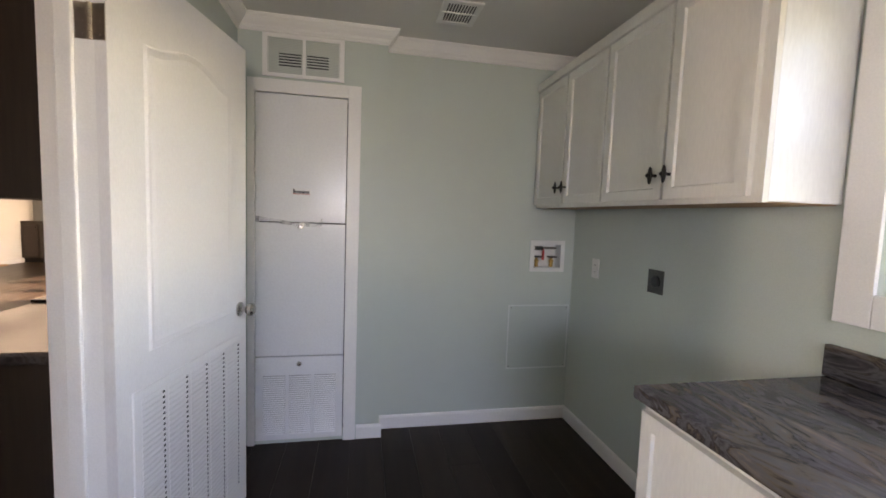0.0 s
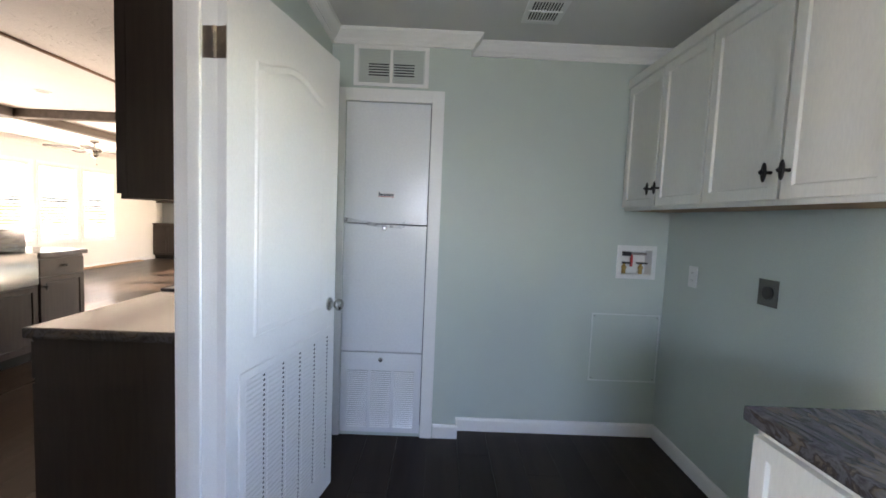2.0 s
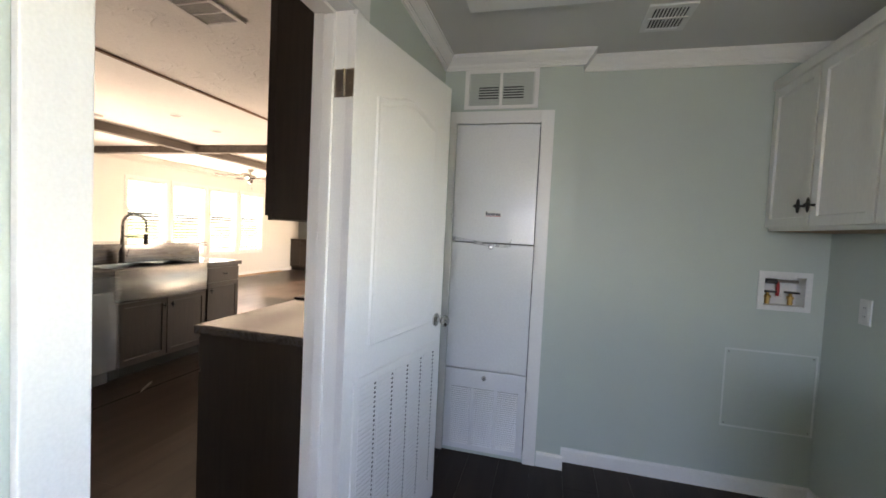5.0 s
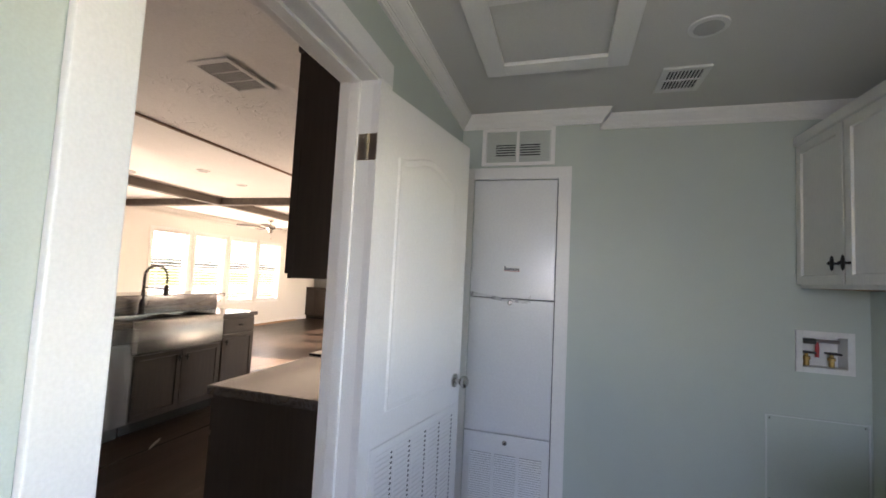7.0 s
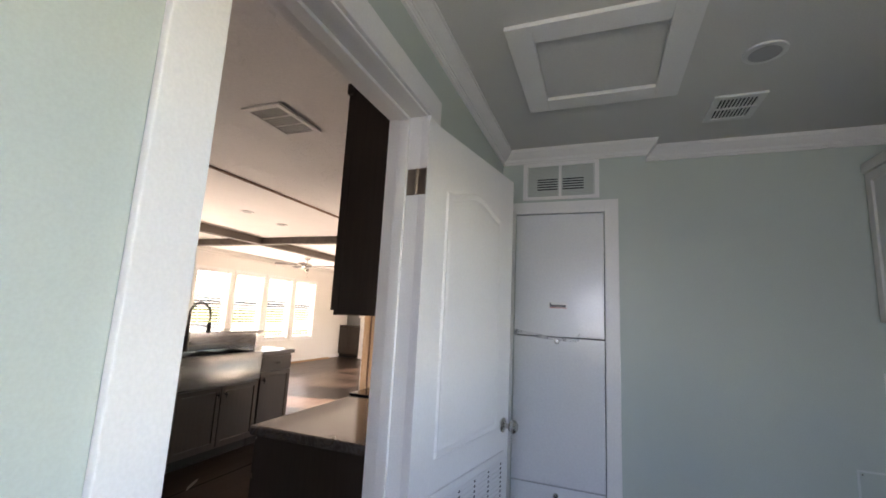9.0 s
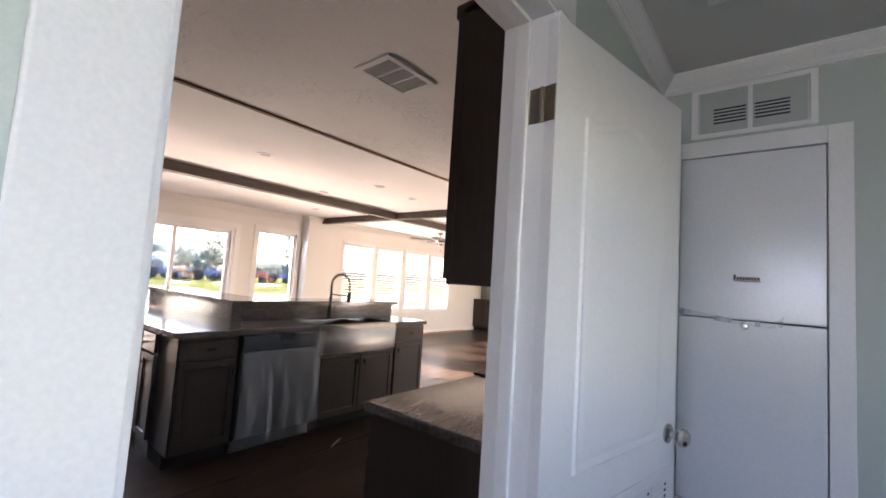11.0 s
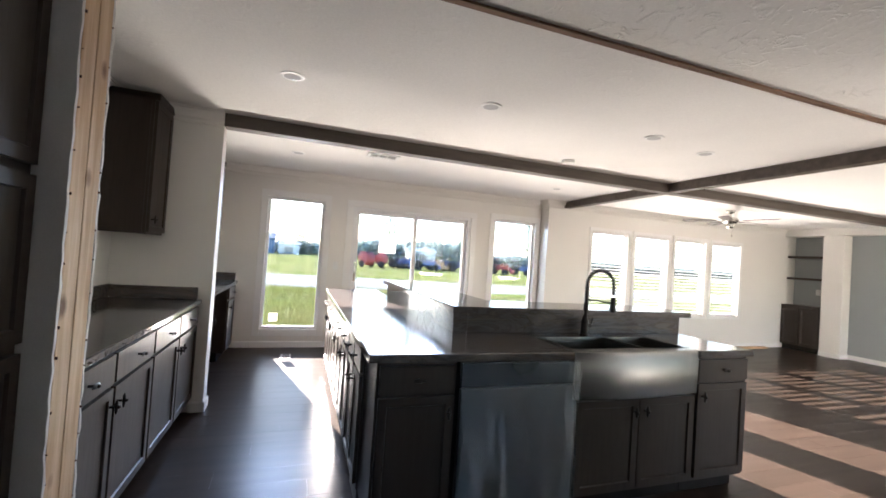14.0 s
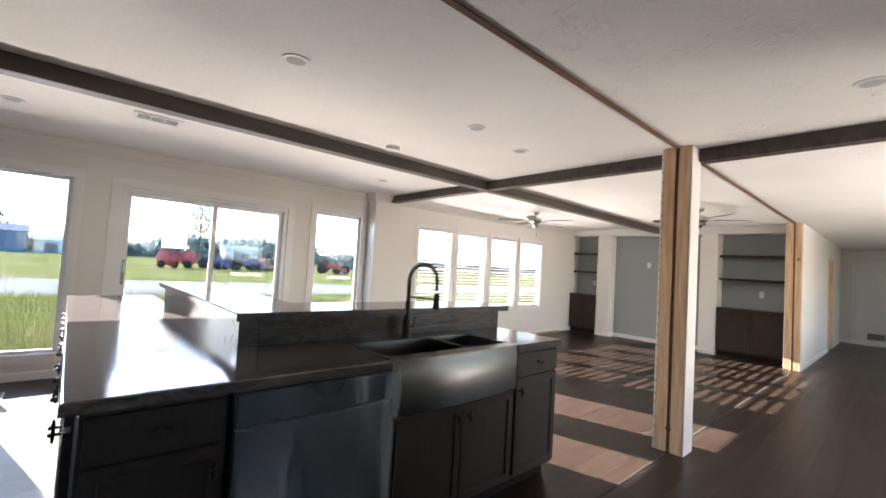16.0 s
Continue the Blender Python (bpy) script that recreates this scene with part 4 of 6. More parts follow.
part("panel_moulding", arched_panel(0.0, -1), DOOR_WHITE, ld, "", True)
part("panel_moulding", arched_panel(DT, 1), DOOR_WHITE, ld, "", True)
bm = bmesh.new()
vx0, vx1, vz0, vz1 = 0.055, 0.69, 0.10, 0.80
box(bm, vx0, -0.006, vz0, vx1, 0.0, vz1, 0.003)
part("vent_plate", bm, DOOR_WHITE, ld, "white punched vent plate")
bm = bmesh.new()
for c in range(5):
    x = vx0 + 0.02 + (vx1 - vx0 - 0.04) * (c + 0.5) / 5
    for r in range(36):
        z = vz0 + 0.025 + r * (vz1 - vz0 - 0.05) / 36
        vs = box(bm, x - 0.052, -0.0082, z, x + 0.052, -0.0065, z + 0.0135)
        for v in vs:
            if v.co.z > z + 0.005:
                v.co.y -= 0.002
tagged(part("louvres", bm, DOOR_WHITE, ld), kind="stuff")
# no holes are cut: dark blocks on the plate paint the slots' shade
bm = bmesh.new()
for c in range(1, 6):
    x = vx0 + 0.005 + (vx1 - vx0 - 0.04) * c / 5
    for r in range(36):
        z = vz0 + 0.03 + r * (vz1 - vz0 - 0.06) / 36
        box(bm, x - 0.0034, -0.0100, z, x + 0.0034, -0.0062, z + 0.0075)
tagged(part("slot_bank", bm, DUCT, ld), "dark blocks painting the shade inside punched slots", kind="stuff")
bm = bmesh.new()
for s, y in ((90, 0.0), (-90, DT)):
    lathe(bm, [(0.031, 0), (0.031, 0.006), (0.024, 0.010), (0.012, 0.012), (0.011, 0.030), (0.022, 0.036), (0.028, 0.046), (0.027, 0.058), (0.018, 0.066), (0.004, 0.067)], pose(0.683, y, 0.905, s, 0, 0), 24)
part("door_knob", bm, CHROME, ld, "satin nickel round knob", True)
for z in (0.20, 1.755):
    bm = bmesh.new()
    box(bm, -0.0022, 0.001, z, -0.0004, DT - 0.001, z + 0.09, 0.0006)
    for k in range(5):
        lathe(bm, [(0.005, 0.0003), (0.0058, 0.001), (0.0058, 0.017), (0.005, 0.0177)], pose(-0.005, DT + 0.003, z + 0.018 * k), 12)
    for dz in (0.012, 0.045, 0.078):
        lathe(bm, [(0.0035, 0), (0.003, 0.0008)], pose(-0.0022, DT * 0.45, z + dz, 0, -90, 0), 10)
    part("hinge", bm, HINGE_METAL, ld, "brushed nickel hinge")
    bm = bmesh.new()
    box(bm, -0.519, DOOR_Y1 - 0.0022, z + 0.012, -0.484, DOOR_Y1 - 0.0002, z + 0.102, 0.0006)
    for dz in (0.024, 0.057, 0.090):
        lathe(bm, [(0.0035, 0), (0.003, 0.0008)], pose(-0.503, DOOR_Y1 - 0.0022, z + dz, 90, 0, 0), 10)
    part("hinge_leaf", bm, HINGE_METAL, frame_ob, "brushed nickel hinge leaf")

# the furnace door and its surround
fd = thing("furnace_door", pose(-0.1315, 2.604, 0), "white enamelled furnace door in three panels with a slotted grille", "furnace")
bm = bmesh.new()
W0, W1 = -0.2835, 0.3165
box(bm, W0, -0.018, 0.0, -0.2465, -0.0005, 2.055, 0.002)
box(bm, 0.2455, -0.018, 0.0, W1, -0.0005, 2.055, 0.002)
box(bm, -0.2465, -0.018, 1.985, 0.2455, -0.0005, 2.055, 0.002)
part("surround", bm, TRIM, fd, "white wooden surround")
for z0, z1 in ((1.288, 1.98), (0.523, 1.282), (0.025, 0.517)):
    bm = bmesh.new()
    box(bm, -0.242, -0.014, z0, 0.241, 0.02, z1, 0.004)
    pnl = part("panel", bm, FURNACE_WHITE, fd)
    if z0 < 0.1:
        for col in range(3):
            bm = bmesh.new()
            x = -0.14 + 0.14 * col
            for r in range(28):
                z = 0.06 + r * 0.0125
                vs = box(bm, x - 0.060, -0.0185, z, x + 0.060, -0.0156, z + 0.0078)
                for v in vs:
                    if v.co.z < z + 0.004:
                        v.co.y -= 0.0035
            tagged(part("louvres", bm, FURNACE_WHITE, pnl), kind="stuff")
            # grey sheet behind the louvres paints in the shade of their openings
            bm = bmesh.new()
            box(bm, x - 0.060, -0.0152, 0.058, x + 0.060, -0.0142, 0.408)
            part("louvre_recess", bm, GREY_PLASTIC, pnl, "grey sheet painting the shade between the louvres")
for z in (1.262, 0.475):
    bm = bmesh.new()
    lathe(bm, [(0.014, 0), (0.014, 0.004), (0.011, 0.009), (0.004, 0.010)], pose(-0.005, -0.014, z, 90, 0, 0), 18)
    box(bm, -0.012, -0.026, z - 0.0015, 0.002, -0.023, z + 0.0015)
    part("turn_latch", bm, CHROME, fd, "round metal turn latch", True)
bm = bmesh.new()
box(bm, -0.055, -0.0155, 1.44, 0.05, -0.0143, 1.475)
sticker = part("badge", bm, WHITE_PLASTIC, fd, "small white badge")
bm = bmesh.new()
for k in range(9):
    box(bm, -0.045 + k * 0.0098, -0.0163, 1.449, -0.037 + k * 0.0098, -0.0156, 1.462 if k else 1.471)
part("lettering", bm, BLACK, sticker, "dark unreadable lettering")
bm = bmesh.new()
box(bm, -0.045, -0.0166, 1.4435, 0.046, -0.0156, 1.4470)
part("lettering_band", bm, RED, sticker)
bm = bmesh.new()
v = [bm.verts.new(p) for p in ((-0.24, -0.0165, 1.318), (-0.05, -0.017, 1.29), (0.08, -0.017, 1.283), (0.10, -0.018, 1.262), (-0.03, -0.017, 1.268), (-0.24, -0.0165, 1.288))]
bm.faces.new(v)
v = [bm.verts.new(p) for p in ((0.05, -0.018, 1.262), (0.085, -0.035, 1.276), (0.118, -0.05, 1.318), (0.112, -0.022, 1.27))]
bm.faces.new(v)
bmesh.ops.solidify(bm, geom=list(bm.faces), thickness=0.0006)
part("packing_tape", bm, TAPE, fd, "loose clear packing tape across the panel joint")

# return-air grille above the furnace door
rg = thing("return_air_grille", pose(-0.126, 2.604, 2.07), "white double return-air grille above the furnace door", "grille")
bm = bmesh.new()
for c in ((-0.214, 0, -0.190, 0.226), (0.190, 0, 0.214, 0.226), (-0.190, 0, 0.190, 0.020), (-0.190, 0.206, 0.190, 0.226), (-0.008, 0.020, 0.008, 0.206)):
    box(bm, c[0], -0.012, c[1], c[2], -0.0005, c[3], 0.002)
part("grille_frame", bm, TRIM, rg)
bm = bmesh.new()
box(bm, -0.19, -0.004, 0.02, -0.008, 0.001, 0.206)
box(bm, 0.008, -0.004, 0.02, 0.19, 0.001, 0.206)
part("insect_screen", bm, SAGE, rg, "pale screen behind the frame")
# dark bars over the screen paint the shade in its slots
bm = bmesh.new()
for x0 in (-0.13, 0.015):
    for k in range(5):
        box(bm, x0, -0.0052, 0.060 + k * 0.0150, x0 + 0.115, -0.0042, 0.067 + k * 0.0150)
tagged(part("slot_bank", bm, DUCT, rg), "dark bars painting the shade inside louvre slots", kind="stuff")
bm = bmesh.new()
for k in range(22):
    box(bm, -0.19, -0.0048, 0.024 + k * 0.0083, 0.19, -0.0041, 0.0265 + k * 0.0083)
tagged(part("screen_ribs", bm, SLAT_GREY, rg), "fine ribs of the screen", kind="stuff")
bm = bmesh.new()
for x0 in (-0.189, 0.182):
    for k in range(16):
        box(bm, x0, -0.0062, 0.024 + k * 0.0113, x0 + 0.007, -0.0042, 0.029 + k * 0.0113)
tagged(part("edge_teeth", bm, TRIM, rg), kind="stuff")

# washer outlet box
wb = thing("washer_outlet_box", pose(1.406, 2.704, 1.113), "white recessed washer box with two taps", "outlet box")
bm = bmesh.new()
for c in ((-0.121, -0.103, -0.092, 0.103), (0.092, -0.103, 0.121, 0.103), (-0.092, -0.103, 0.092, -0.076), (-0.092, 0.076, 0.092, 0.103)):
    box(bm, c[0], -0.010, c[1], c[2], -0.0005, c[3], 0.002)
part("flange", bm, WHITE_PLASTIC, wb)
bm = bmesh.new()
for c in ((-0.097, 0.075, -0.08, 0.097, 0.08, 0.08), (-0.097, 0.0, -0.08, -0.093, 0.075, 0.08), (0.093, 0.0, -0.08, 0.097, 0.075, 0.08), (-0.093, 0.0, -0.081, 0.093, 0.075, -0.077), (-0.093, 0.0, 0.077, 0.093, 0.075, 0.081)):
    box(bm, *c)
part("recess", bm, WHITE_PLASTIC, wb)
for x in (-0.055, 0.05):
    bm = bmesh.new()
    lathe(bm, [(0.012, 0), (0.012, 0.03), (0.016, 0.032), (0.016, 0.045), (0.008, 0.05), (0.008, 0.065)], pose(x, 0.04, -0.075), 12)
    part("tap", bm, BRASS, wb, "brass tap", True)
    bm = bmesh.new()
    box(bm, x - 0.028, 0.005, -0.012, x + 0.028, 0.05, -0.002, 0.004)
    part("tap_handle", bm, BLACK, wb, "black tap handle")
bm = bmesh.new()
lathe(bm, [(0.008, 0), (0.009, 0.05), (0.005, 0.075)], pose(-0.012, 0.035, -0.03), 12)
part("drain_plug", bm, RED, wb, "red plastic stem", True)
bm = bmesh.new()
tube(bm, [(-0.085, 0.05, 0.05), (0.085, 0.05, 0.05)], 0.009)
part("pipe", bm, COPPER_PIPE, wb, "", True)
bm = bmesh.new()
box(bm, -0.07, 0.02, 0.035, -0.02, 0.05, 0.062, 0.004)
part("valve_block", bm, BLACK, wb)

# access panel, switch, dryer socket
ap = thing("access_panel", pose(1.369, 2.704, 0.571), "sage painted plumbing access panel with a thin frame", "panel")
bm = bmesh.new()
box(bm, -0.205, -0.003, -0.207, 0.205, -0.0005, 0.207)
part("panel", bm, SAGE, ap)
bm = bmesh.new()
for c in ((-0.214, -0.216, -0.206, 0.216), (0.206, -0.216, 0.214, 0.216), (-0.206, -0.216, 0.206, -0.208), (-0.206, 0.208, 0.206, 0.216)):
    box(bm, c[0], -0.007, c[1], c[2], -0.0005, c[3], 0.0015)
part("panel_frame", bm, PANEL_EDGE, ap)
bm = bmesh.new()
for x in (-0.195, 0.195):
    for z in (-0.197, 0.197):
        lathe(bm, [(0.004, 0), (0.004, 0.001), (0.002, 0.0015)], pose(x, -0.003, z, 90, 0, 0), 8)
part("screws", bm, CHROME, ap)


def plate(m, label, category, mat, kind):
    """Wall plate facing local -y."""
    p = thing("wall_plate", m, label, category)
    bm = bmesh.new()
    box(bm, -0.036, -0.006, -0.058, 0.036, 0, 0.058, 0.002)
    pl = part("cover_plate", bm, mat, p)
    if kind == "switch":
        bm = bmesh.new()
        box(bm, -0.006, -0.015, -0.010, 0.006, -0.0062, 0.012, 0.001)
        part("toggle", bm, WHITE_PLASTIC, p)
    elif kind == "outlet":
        for z in (-0.02, 0.02):
            bm = bmesh.new()
            box(bm, -0.014, -0.0075, z - 0.012, 0.014, -0.0062, z + 0.012, 0.0005)
            rcp = part("receptacle", bm, WHITE_PLASTIC, p)
            bm = bmesh.new()
            box(bm, -0.007, -0.0082, z - 0.004, -0.005, -0.0076, z + 0.005)
            box(bm, 0.005, -0.0082, z - 0.004, 0.007, -0.0076, z + 0.005)
            part("slot_bank", bm, BLACK, rcp)
    return p


plate(pose(1.594, 2.42, 1.07, 0, 0, -90), "small white wall outlet plate on the sage wall", "outlet", WHITE_PLASTIC, "outlet")
ds = thing("dryer_socket", pose(1.594, 1.895, 1.075, 0, 0, -90), "steel wall plate with a round black dryer socket", "outlet")
bm = bmesh.new()
box(bm, -0.052, -0.006, -0.057, 0.052, 0, 0.057, 0.002)
part("cover_plate", bm, STEEL_SINK, ds, "brushed steel plate")
bm = bmesh.new()
lathe(bm, [(0.028, 0), (0.028, 0.005), (0.025, 0.007), (0.004, 0.0071)], pose(0, -0.006, 0, 90, 0, 0), 24)
part("socket", bm, BLACK, ds)

# laundry ceiling: attic hatch, round light, vent
hatch = thing("attic_hatch", pose(0.092, 1.769, LCEIL), "white framed attic hatch in the ceiling", "hatch")
bm = bmesh.new()
for c in ((-0.312, -0.305, -0.22, 0.305), (0.22, -0.305, 0.312, 0.305), (-0.22, -0.305, 0.22, -0.211), (-0.22, 0.211, 0.22, 0.305)):
    box(bm, c[0], c[1], -0.018, c[2], c[3], -0.0005, 0.003)
part("hatch_frame", bm, TRIM, hatch)
bm = bmesh.new()
box(bm, -0.214, -0.205, -0.004, 0.214, 0.205, -0.0006)
part("hatch_lid", bm, CEIL_SMOOTH, hatch)


def can_light(x, y, r=0.078, label="white trimmed recessed ceiling light, unlit", z=CEIL):
    c = thing("recessed_light", pose(x, y, z), label, "ceiling light", "recessed lights")
    bm = bmesh.new()
    lathe(bm, [(r * 0.72, -0.001), (r * 0.74, -0.007), (r * 0.98, -0.006), (r, -0.0005)], None, 28)
    part("trim_ring", bm, WHITE_PLASTIC, c, "", True)
    bm = bmesh.new()
    lathe(bm, [(r * 0.71, -0.0075), (r * 0.5, -0.009), (0.01, -0.0095)], None, 28)
    part("lens", bm, LENS, c, "frosted lens", True)
    return c


LENS = material("frosted_lens", (0.50, 0.50, 0.50), 0.8, 0, (0.46, 0.46, 0.46), 10, spec=0.1)
can_light(0.652, 1.863, 0.070, z=LCEIL)
lv = thing("ceiling_vent", pose(0.659, 2.28, LCEIL) @ Matrix.Diagonal((0.935, 0.94, 1, 1)), "small white ceiling register with dark slots", "vent", "ceiling vents")
bm = bmesh.new()
for c in ((-0.105, -0.13, -0.08, 0.13), (0.08, -0.13, 0.105, 0.13), (-0.08, -0.13, 0.08, -0.10), (-0.08, 0.10, 0.08, 0.13)):
    box(bm, c[0], c[1], -0.010, c[2], c[3], -0.0005, 0.002)
part("vent_frame", bm, WHITE_PLASTIC, lv)
bm = bmesh.new()
box(bm, -0.08, -0.10, -0.003, 0.08, 0.10, -0.0006)
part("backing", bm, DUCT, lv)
for k in range(11):
    bm = bmesh.new()
    box(bm, -0.08 + k * 0.0155, -0.10, -0.009, -0.074 + k * 0.0155, 0.10, -0.004)
    part("slat", bm, WHITE_PLASTIC, lv)
bm = bmesh.new()
box(bm, -0.09, -0.018, -0.014, 0.09, -0.006, -0.0095)
box(bm, -0.012, -0.03, -0.022, -0.002, 0.0, -0.0135)
part("damper_bar", bm, WHITE_PLASTIC, lv)

# ---- kitchen: run beside the laundry door ----
wall_unit(pose(-0.89, 2.265, 1.355, 0, 0, -90), 0.692, [(0.346, "r"), (0.346, "l")], "dark stained shaker wall cabinet beside the laundry doorway", CAB_WOOD, 0.294, 0.96)
base_unit(pose(-1.19, 2.265, 0, 0, 0, -90), 0.70, [(0.35, "r"), (0.35, "l")], "dark stained base cabinet under a stone-patterned worktop", CAB_WOOD, 0.594, 0.872)
worktop("range_side_worktop", [(-1.213, 1.546, -0.596, 2.268)], 0.908, STONE_DARK, "grey-brown stone-patterned worktop beside the range", 0.038, [(-0.620, 1.56, 0.909, -0.596, 2.266, 1.005)])
rg = thing("range", pose(-1.23, 3.035, 0, 0, 0, -90), "freestanding range with a black glass cooktop", "range")
bm = bmesh.new()
box(bm, 0.0, 0.03, 0.02, 0.76, 0.63, 0.902, 0.004)
part("body", bm, STEEL, rg)
bm = bmesh.new()
box(bm, 0.0, 0.0, 0.904, 0.762, 0.63, 0.918, 0.004)
part("cooktop", bm, BLACK_GLASS, rg, "black glass cooktop")
bm = bmesh.new()
box(bm, 0.012, 0.0, 0.22, 0.748, 0.029, 0.80, 0.006)
part("oven_door", bm, BLACK_GLASS, rg)
bm = bmesh.new()
tube(bm, [(0.06, -0.045, 0.76), (0.70, -0.045, 0.76)], 0.011)
part("oven_handle", bm, STEEL, rg, "", True)

wall_unit(pose(-0.89, 4.50, 1.355, 0, 0, -90), 1.46, [(0.365, "r"), (0.365, "l"), (0.365, "r"), (0.365, "l")], "dark stained shaker wall cabinet beyond the range", CAB_WOOD, 0.294, 0.96)
base_unit(pose(-1.19, 4.50, 0, 0, 0, -90), 1.46, [(0.365, "r"), (0.365, "l"), (0.365, "r"), (0.365, "l")], "dark stained base cabinet beyond the range", CAB_WOOD, 0.594, 0.872)
worktop("range_end_worktop", [(-1.213, 3.04, -0.596, 4.52)], 0.908, STONE_DARK, "grey-brown stone-patterned worktop beyond the range", 0.038, [(-0.620, 3.04, 0.909, -0.596, 4.5, 1.005)])

# ---- refrigerator with shipping strap, film and dispenser ----
fr = thing("refrigerator", pose(-1.465, 0.676, 0, 0, 0, 180), "stainless side-by-side refrigerator with shipping strap and film still on", "refrigerator")
FW = 0.435
bm = bmesh.new()
box(bm, -FW, 0.075, 0.03, FW, 0.80, 1.74, 0.006)
part("cabinet_body", bm, FRIDGE_SIDE, fr, "dark grey painted sides")


def fridge_door(x0, x1):
    """A door with a gently bowed front."""
    bm = bmesh.new()
    n = 10
    fr0 = []
    for z in (0.06, 0.075, 1.738, 1.752):
        row = []
        edge = 0.012 if z in (0.06, 1.752) else 0.0
        for k in range(n + 1):
            u = (0.0, 0.008, 0.03, 0.15, 0.32, 0.5, 0.68, 0.85, 0.97, 0.992, 1.0)[k]
            y = 0.0015 * (2 * u - 1) ** 2 + edge + (0.010 if k in (0, n) else 0.0015 if k in (1, n - 1) else 0.0)
            row.append(bm.verts.new((x0 + (x1 - x0) * u, y, z)))
        fr0.append(row)
    for a, b in zip(fr0, fr0[1:]):
        for k in range(n):
            bm.faces.new((a[k], a[k + 1], b[k + 1], b[k]))
    box(bm, x0, 0.0145, 0.06, x1, 0.060, 1.752, 0.002)
    return bm


LDOOR = part("door", fridge_door(-FW, -0.050), STEEL_DOOR, fr, "brushed stainless freezer door with dispenser", True)
bm = bmesh.new()
box(bm, -FW - 0.0024, 0.016, 0.064, -FW - 0.0004, 0.058, 1.748)
part("door_edge", bm, FRIDGE_SIDE, LDOOR, "dark grey painted door edge")
RDOOR = part("door", fridge_door(-0.043, FW), STEEL_DOOR, fr, "brushed stainless door", True)


def fridge_handle(sx, par):
    """A flat bowed bar, wide face to the room, with posts at both ends."""
    bm = bmesh.new()
    rings = []
    for k in range(25):
        u = k / 24
        y = -0.016 - 0.030 * math.sin(math.pi * u) ** 0.8
        z = 1.478 - 1.0 * u
        w = 0.0155
        rings.append([bm.verts.new((sx + a, y + b, z)) for a, b in ((-w, 0.004), (-w * 0.75, -0.006), (0, -0.009), (w * 0.75, -0.006), (w, 0.004), (w * 0.7, 0.008), (-w * 0.7, 0.008))])
    for a, b in zip(rings, rings[1:]):
        for k in range(7):
            bm.faces.new((a[k], a[(k + 1) % 7], b[(k + 1) % 7], b[k]))
    bm.faces.new(rings[0][::-1])
    bm.faces.new(rings[-1])
    for z in (1.458, 0.498):
        box(bm, sx - 0.010, -0.018, z - 0.018, sx + 0.010, 0.003, z + 0.018, 0.003)
    return part("handle", bm, STEEL, par, "flat bowed stainless bar handle", True)


fridge_handle(-0.083, LDOOR)
fridge_handle(-0.012, RDOOR)
bm = bmesh.new()
box(bm, -0.315, -0.008, 1.03, -0.095, 0.004, 1.15, 0.003)
dp = part("dispenser", bm, BLACK_GLASS, LDOOR, "black water and ice dispenser")
for c in ((-0.095, 0.72, -0.075, 1.15), (-0.335, 0.72, -0.315, 1.15), (-0.315, 0.72, -0.095, 0.745)):
    bm = bmesh.new()
    box(bm, c[0], -0.008, c[1], c[2], 0.004, c[3], 0.003)
    part("bezel", bm, BLACK_GLASS, dp)
# the cavity is a flat near-black plate on the door
bm = bmesh.new()
box(bm, -0.314, -0.004, 0.746, -0.096, 0.0035, 1.029)
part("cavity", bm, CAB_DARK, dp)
bm = bmesh.new()
box(bm, -0.185, -0.0095, 1.122, -0.115, -0.0084, 1.137)
part("label", bm, YELLOW, dp, "yellow warning label")
bm = bmesh.new()
box(bm, -0.24, -0.012, 0.88, -0.17, -0.005, 1.02, 0.004)
part("paddle", bm, BLACK, dp)
bm = bmesh.new()
box(bm, -FW - 0.003, -0.002, 1.530, FW + 0.003, 0.0005, 1.552)
box(bm, FW + 0.0005, -0.002, 1.530, FW + 0.003, 0.79, 1.552)
box(bm, -FW - 0.003, 0.0, 1.530, -FW - 0.0005, 0.79, 1.552)
part("shipping_strap", bm, BLACK, fr, "black strap round the doors")
for side, lift, long_, mat_, lab in ((1, 0.02, 0.15, BLACK, "loose black strap end"), (1, -0.03, 0.09, WHITE_PLASTIC, "white strap tail")):
    bm = bmesh.new()
    pts = [(-0.035 + side * 0.01, -0.004, 1.54)]
    for k in range(1, 11):
        u = k / 10
        pts.append((-0.035 + side * long_ * u, -0.004 - 0.055 * math.sin(u * 2.6), 1.545 + lift * math.sin(u * 3) - 0.05 * u * u))
    a = [bm.verts.new((p[0], p[1], p[2] + 0.007)) for p in pts]
    b = [bm.verts.new((p[0], p[1] + 0.0005, p[2] - 0.007)) for p in pts]
    for k in range(len(pts) - 1):
        bm.faces.new((a[k], a[k + 1], b[k + 1], b[k]))
    bmesh.ops.solidify(bm, geom=list(bm.faces), thickness=0.0015)
    part("strap_end", bm, mat_, fr, lab, True)
bm = bmesh.new()
box(bm, -0.05, -0.014, 1.528, -0.012, -0.002, 1.556, 0.003)
part("strap_buckle", bm, BLACK, fr, "small black strap buckle")
bm = bmesh.new()
rng = random.Random(4)
grid = [[bm.verts.new((0.32 + 0.02 * i, -0.003 - rng.uniform(0, 0.012), 1.735 - 0.03 * j + 0.01 * rng.random())) for i in range(6)] for j in range(6)]
for j in range(5):
    for i in range(5):
        bm.faces.new((grid[j][i], grid[j][i + 1], grid[j + 1][i + 1], grid[j + 1][i]))
part("packing_film", bm, TAPE, fr, "crumpled clear packing film at the door corner")
bm = bmesh.new()
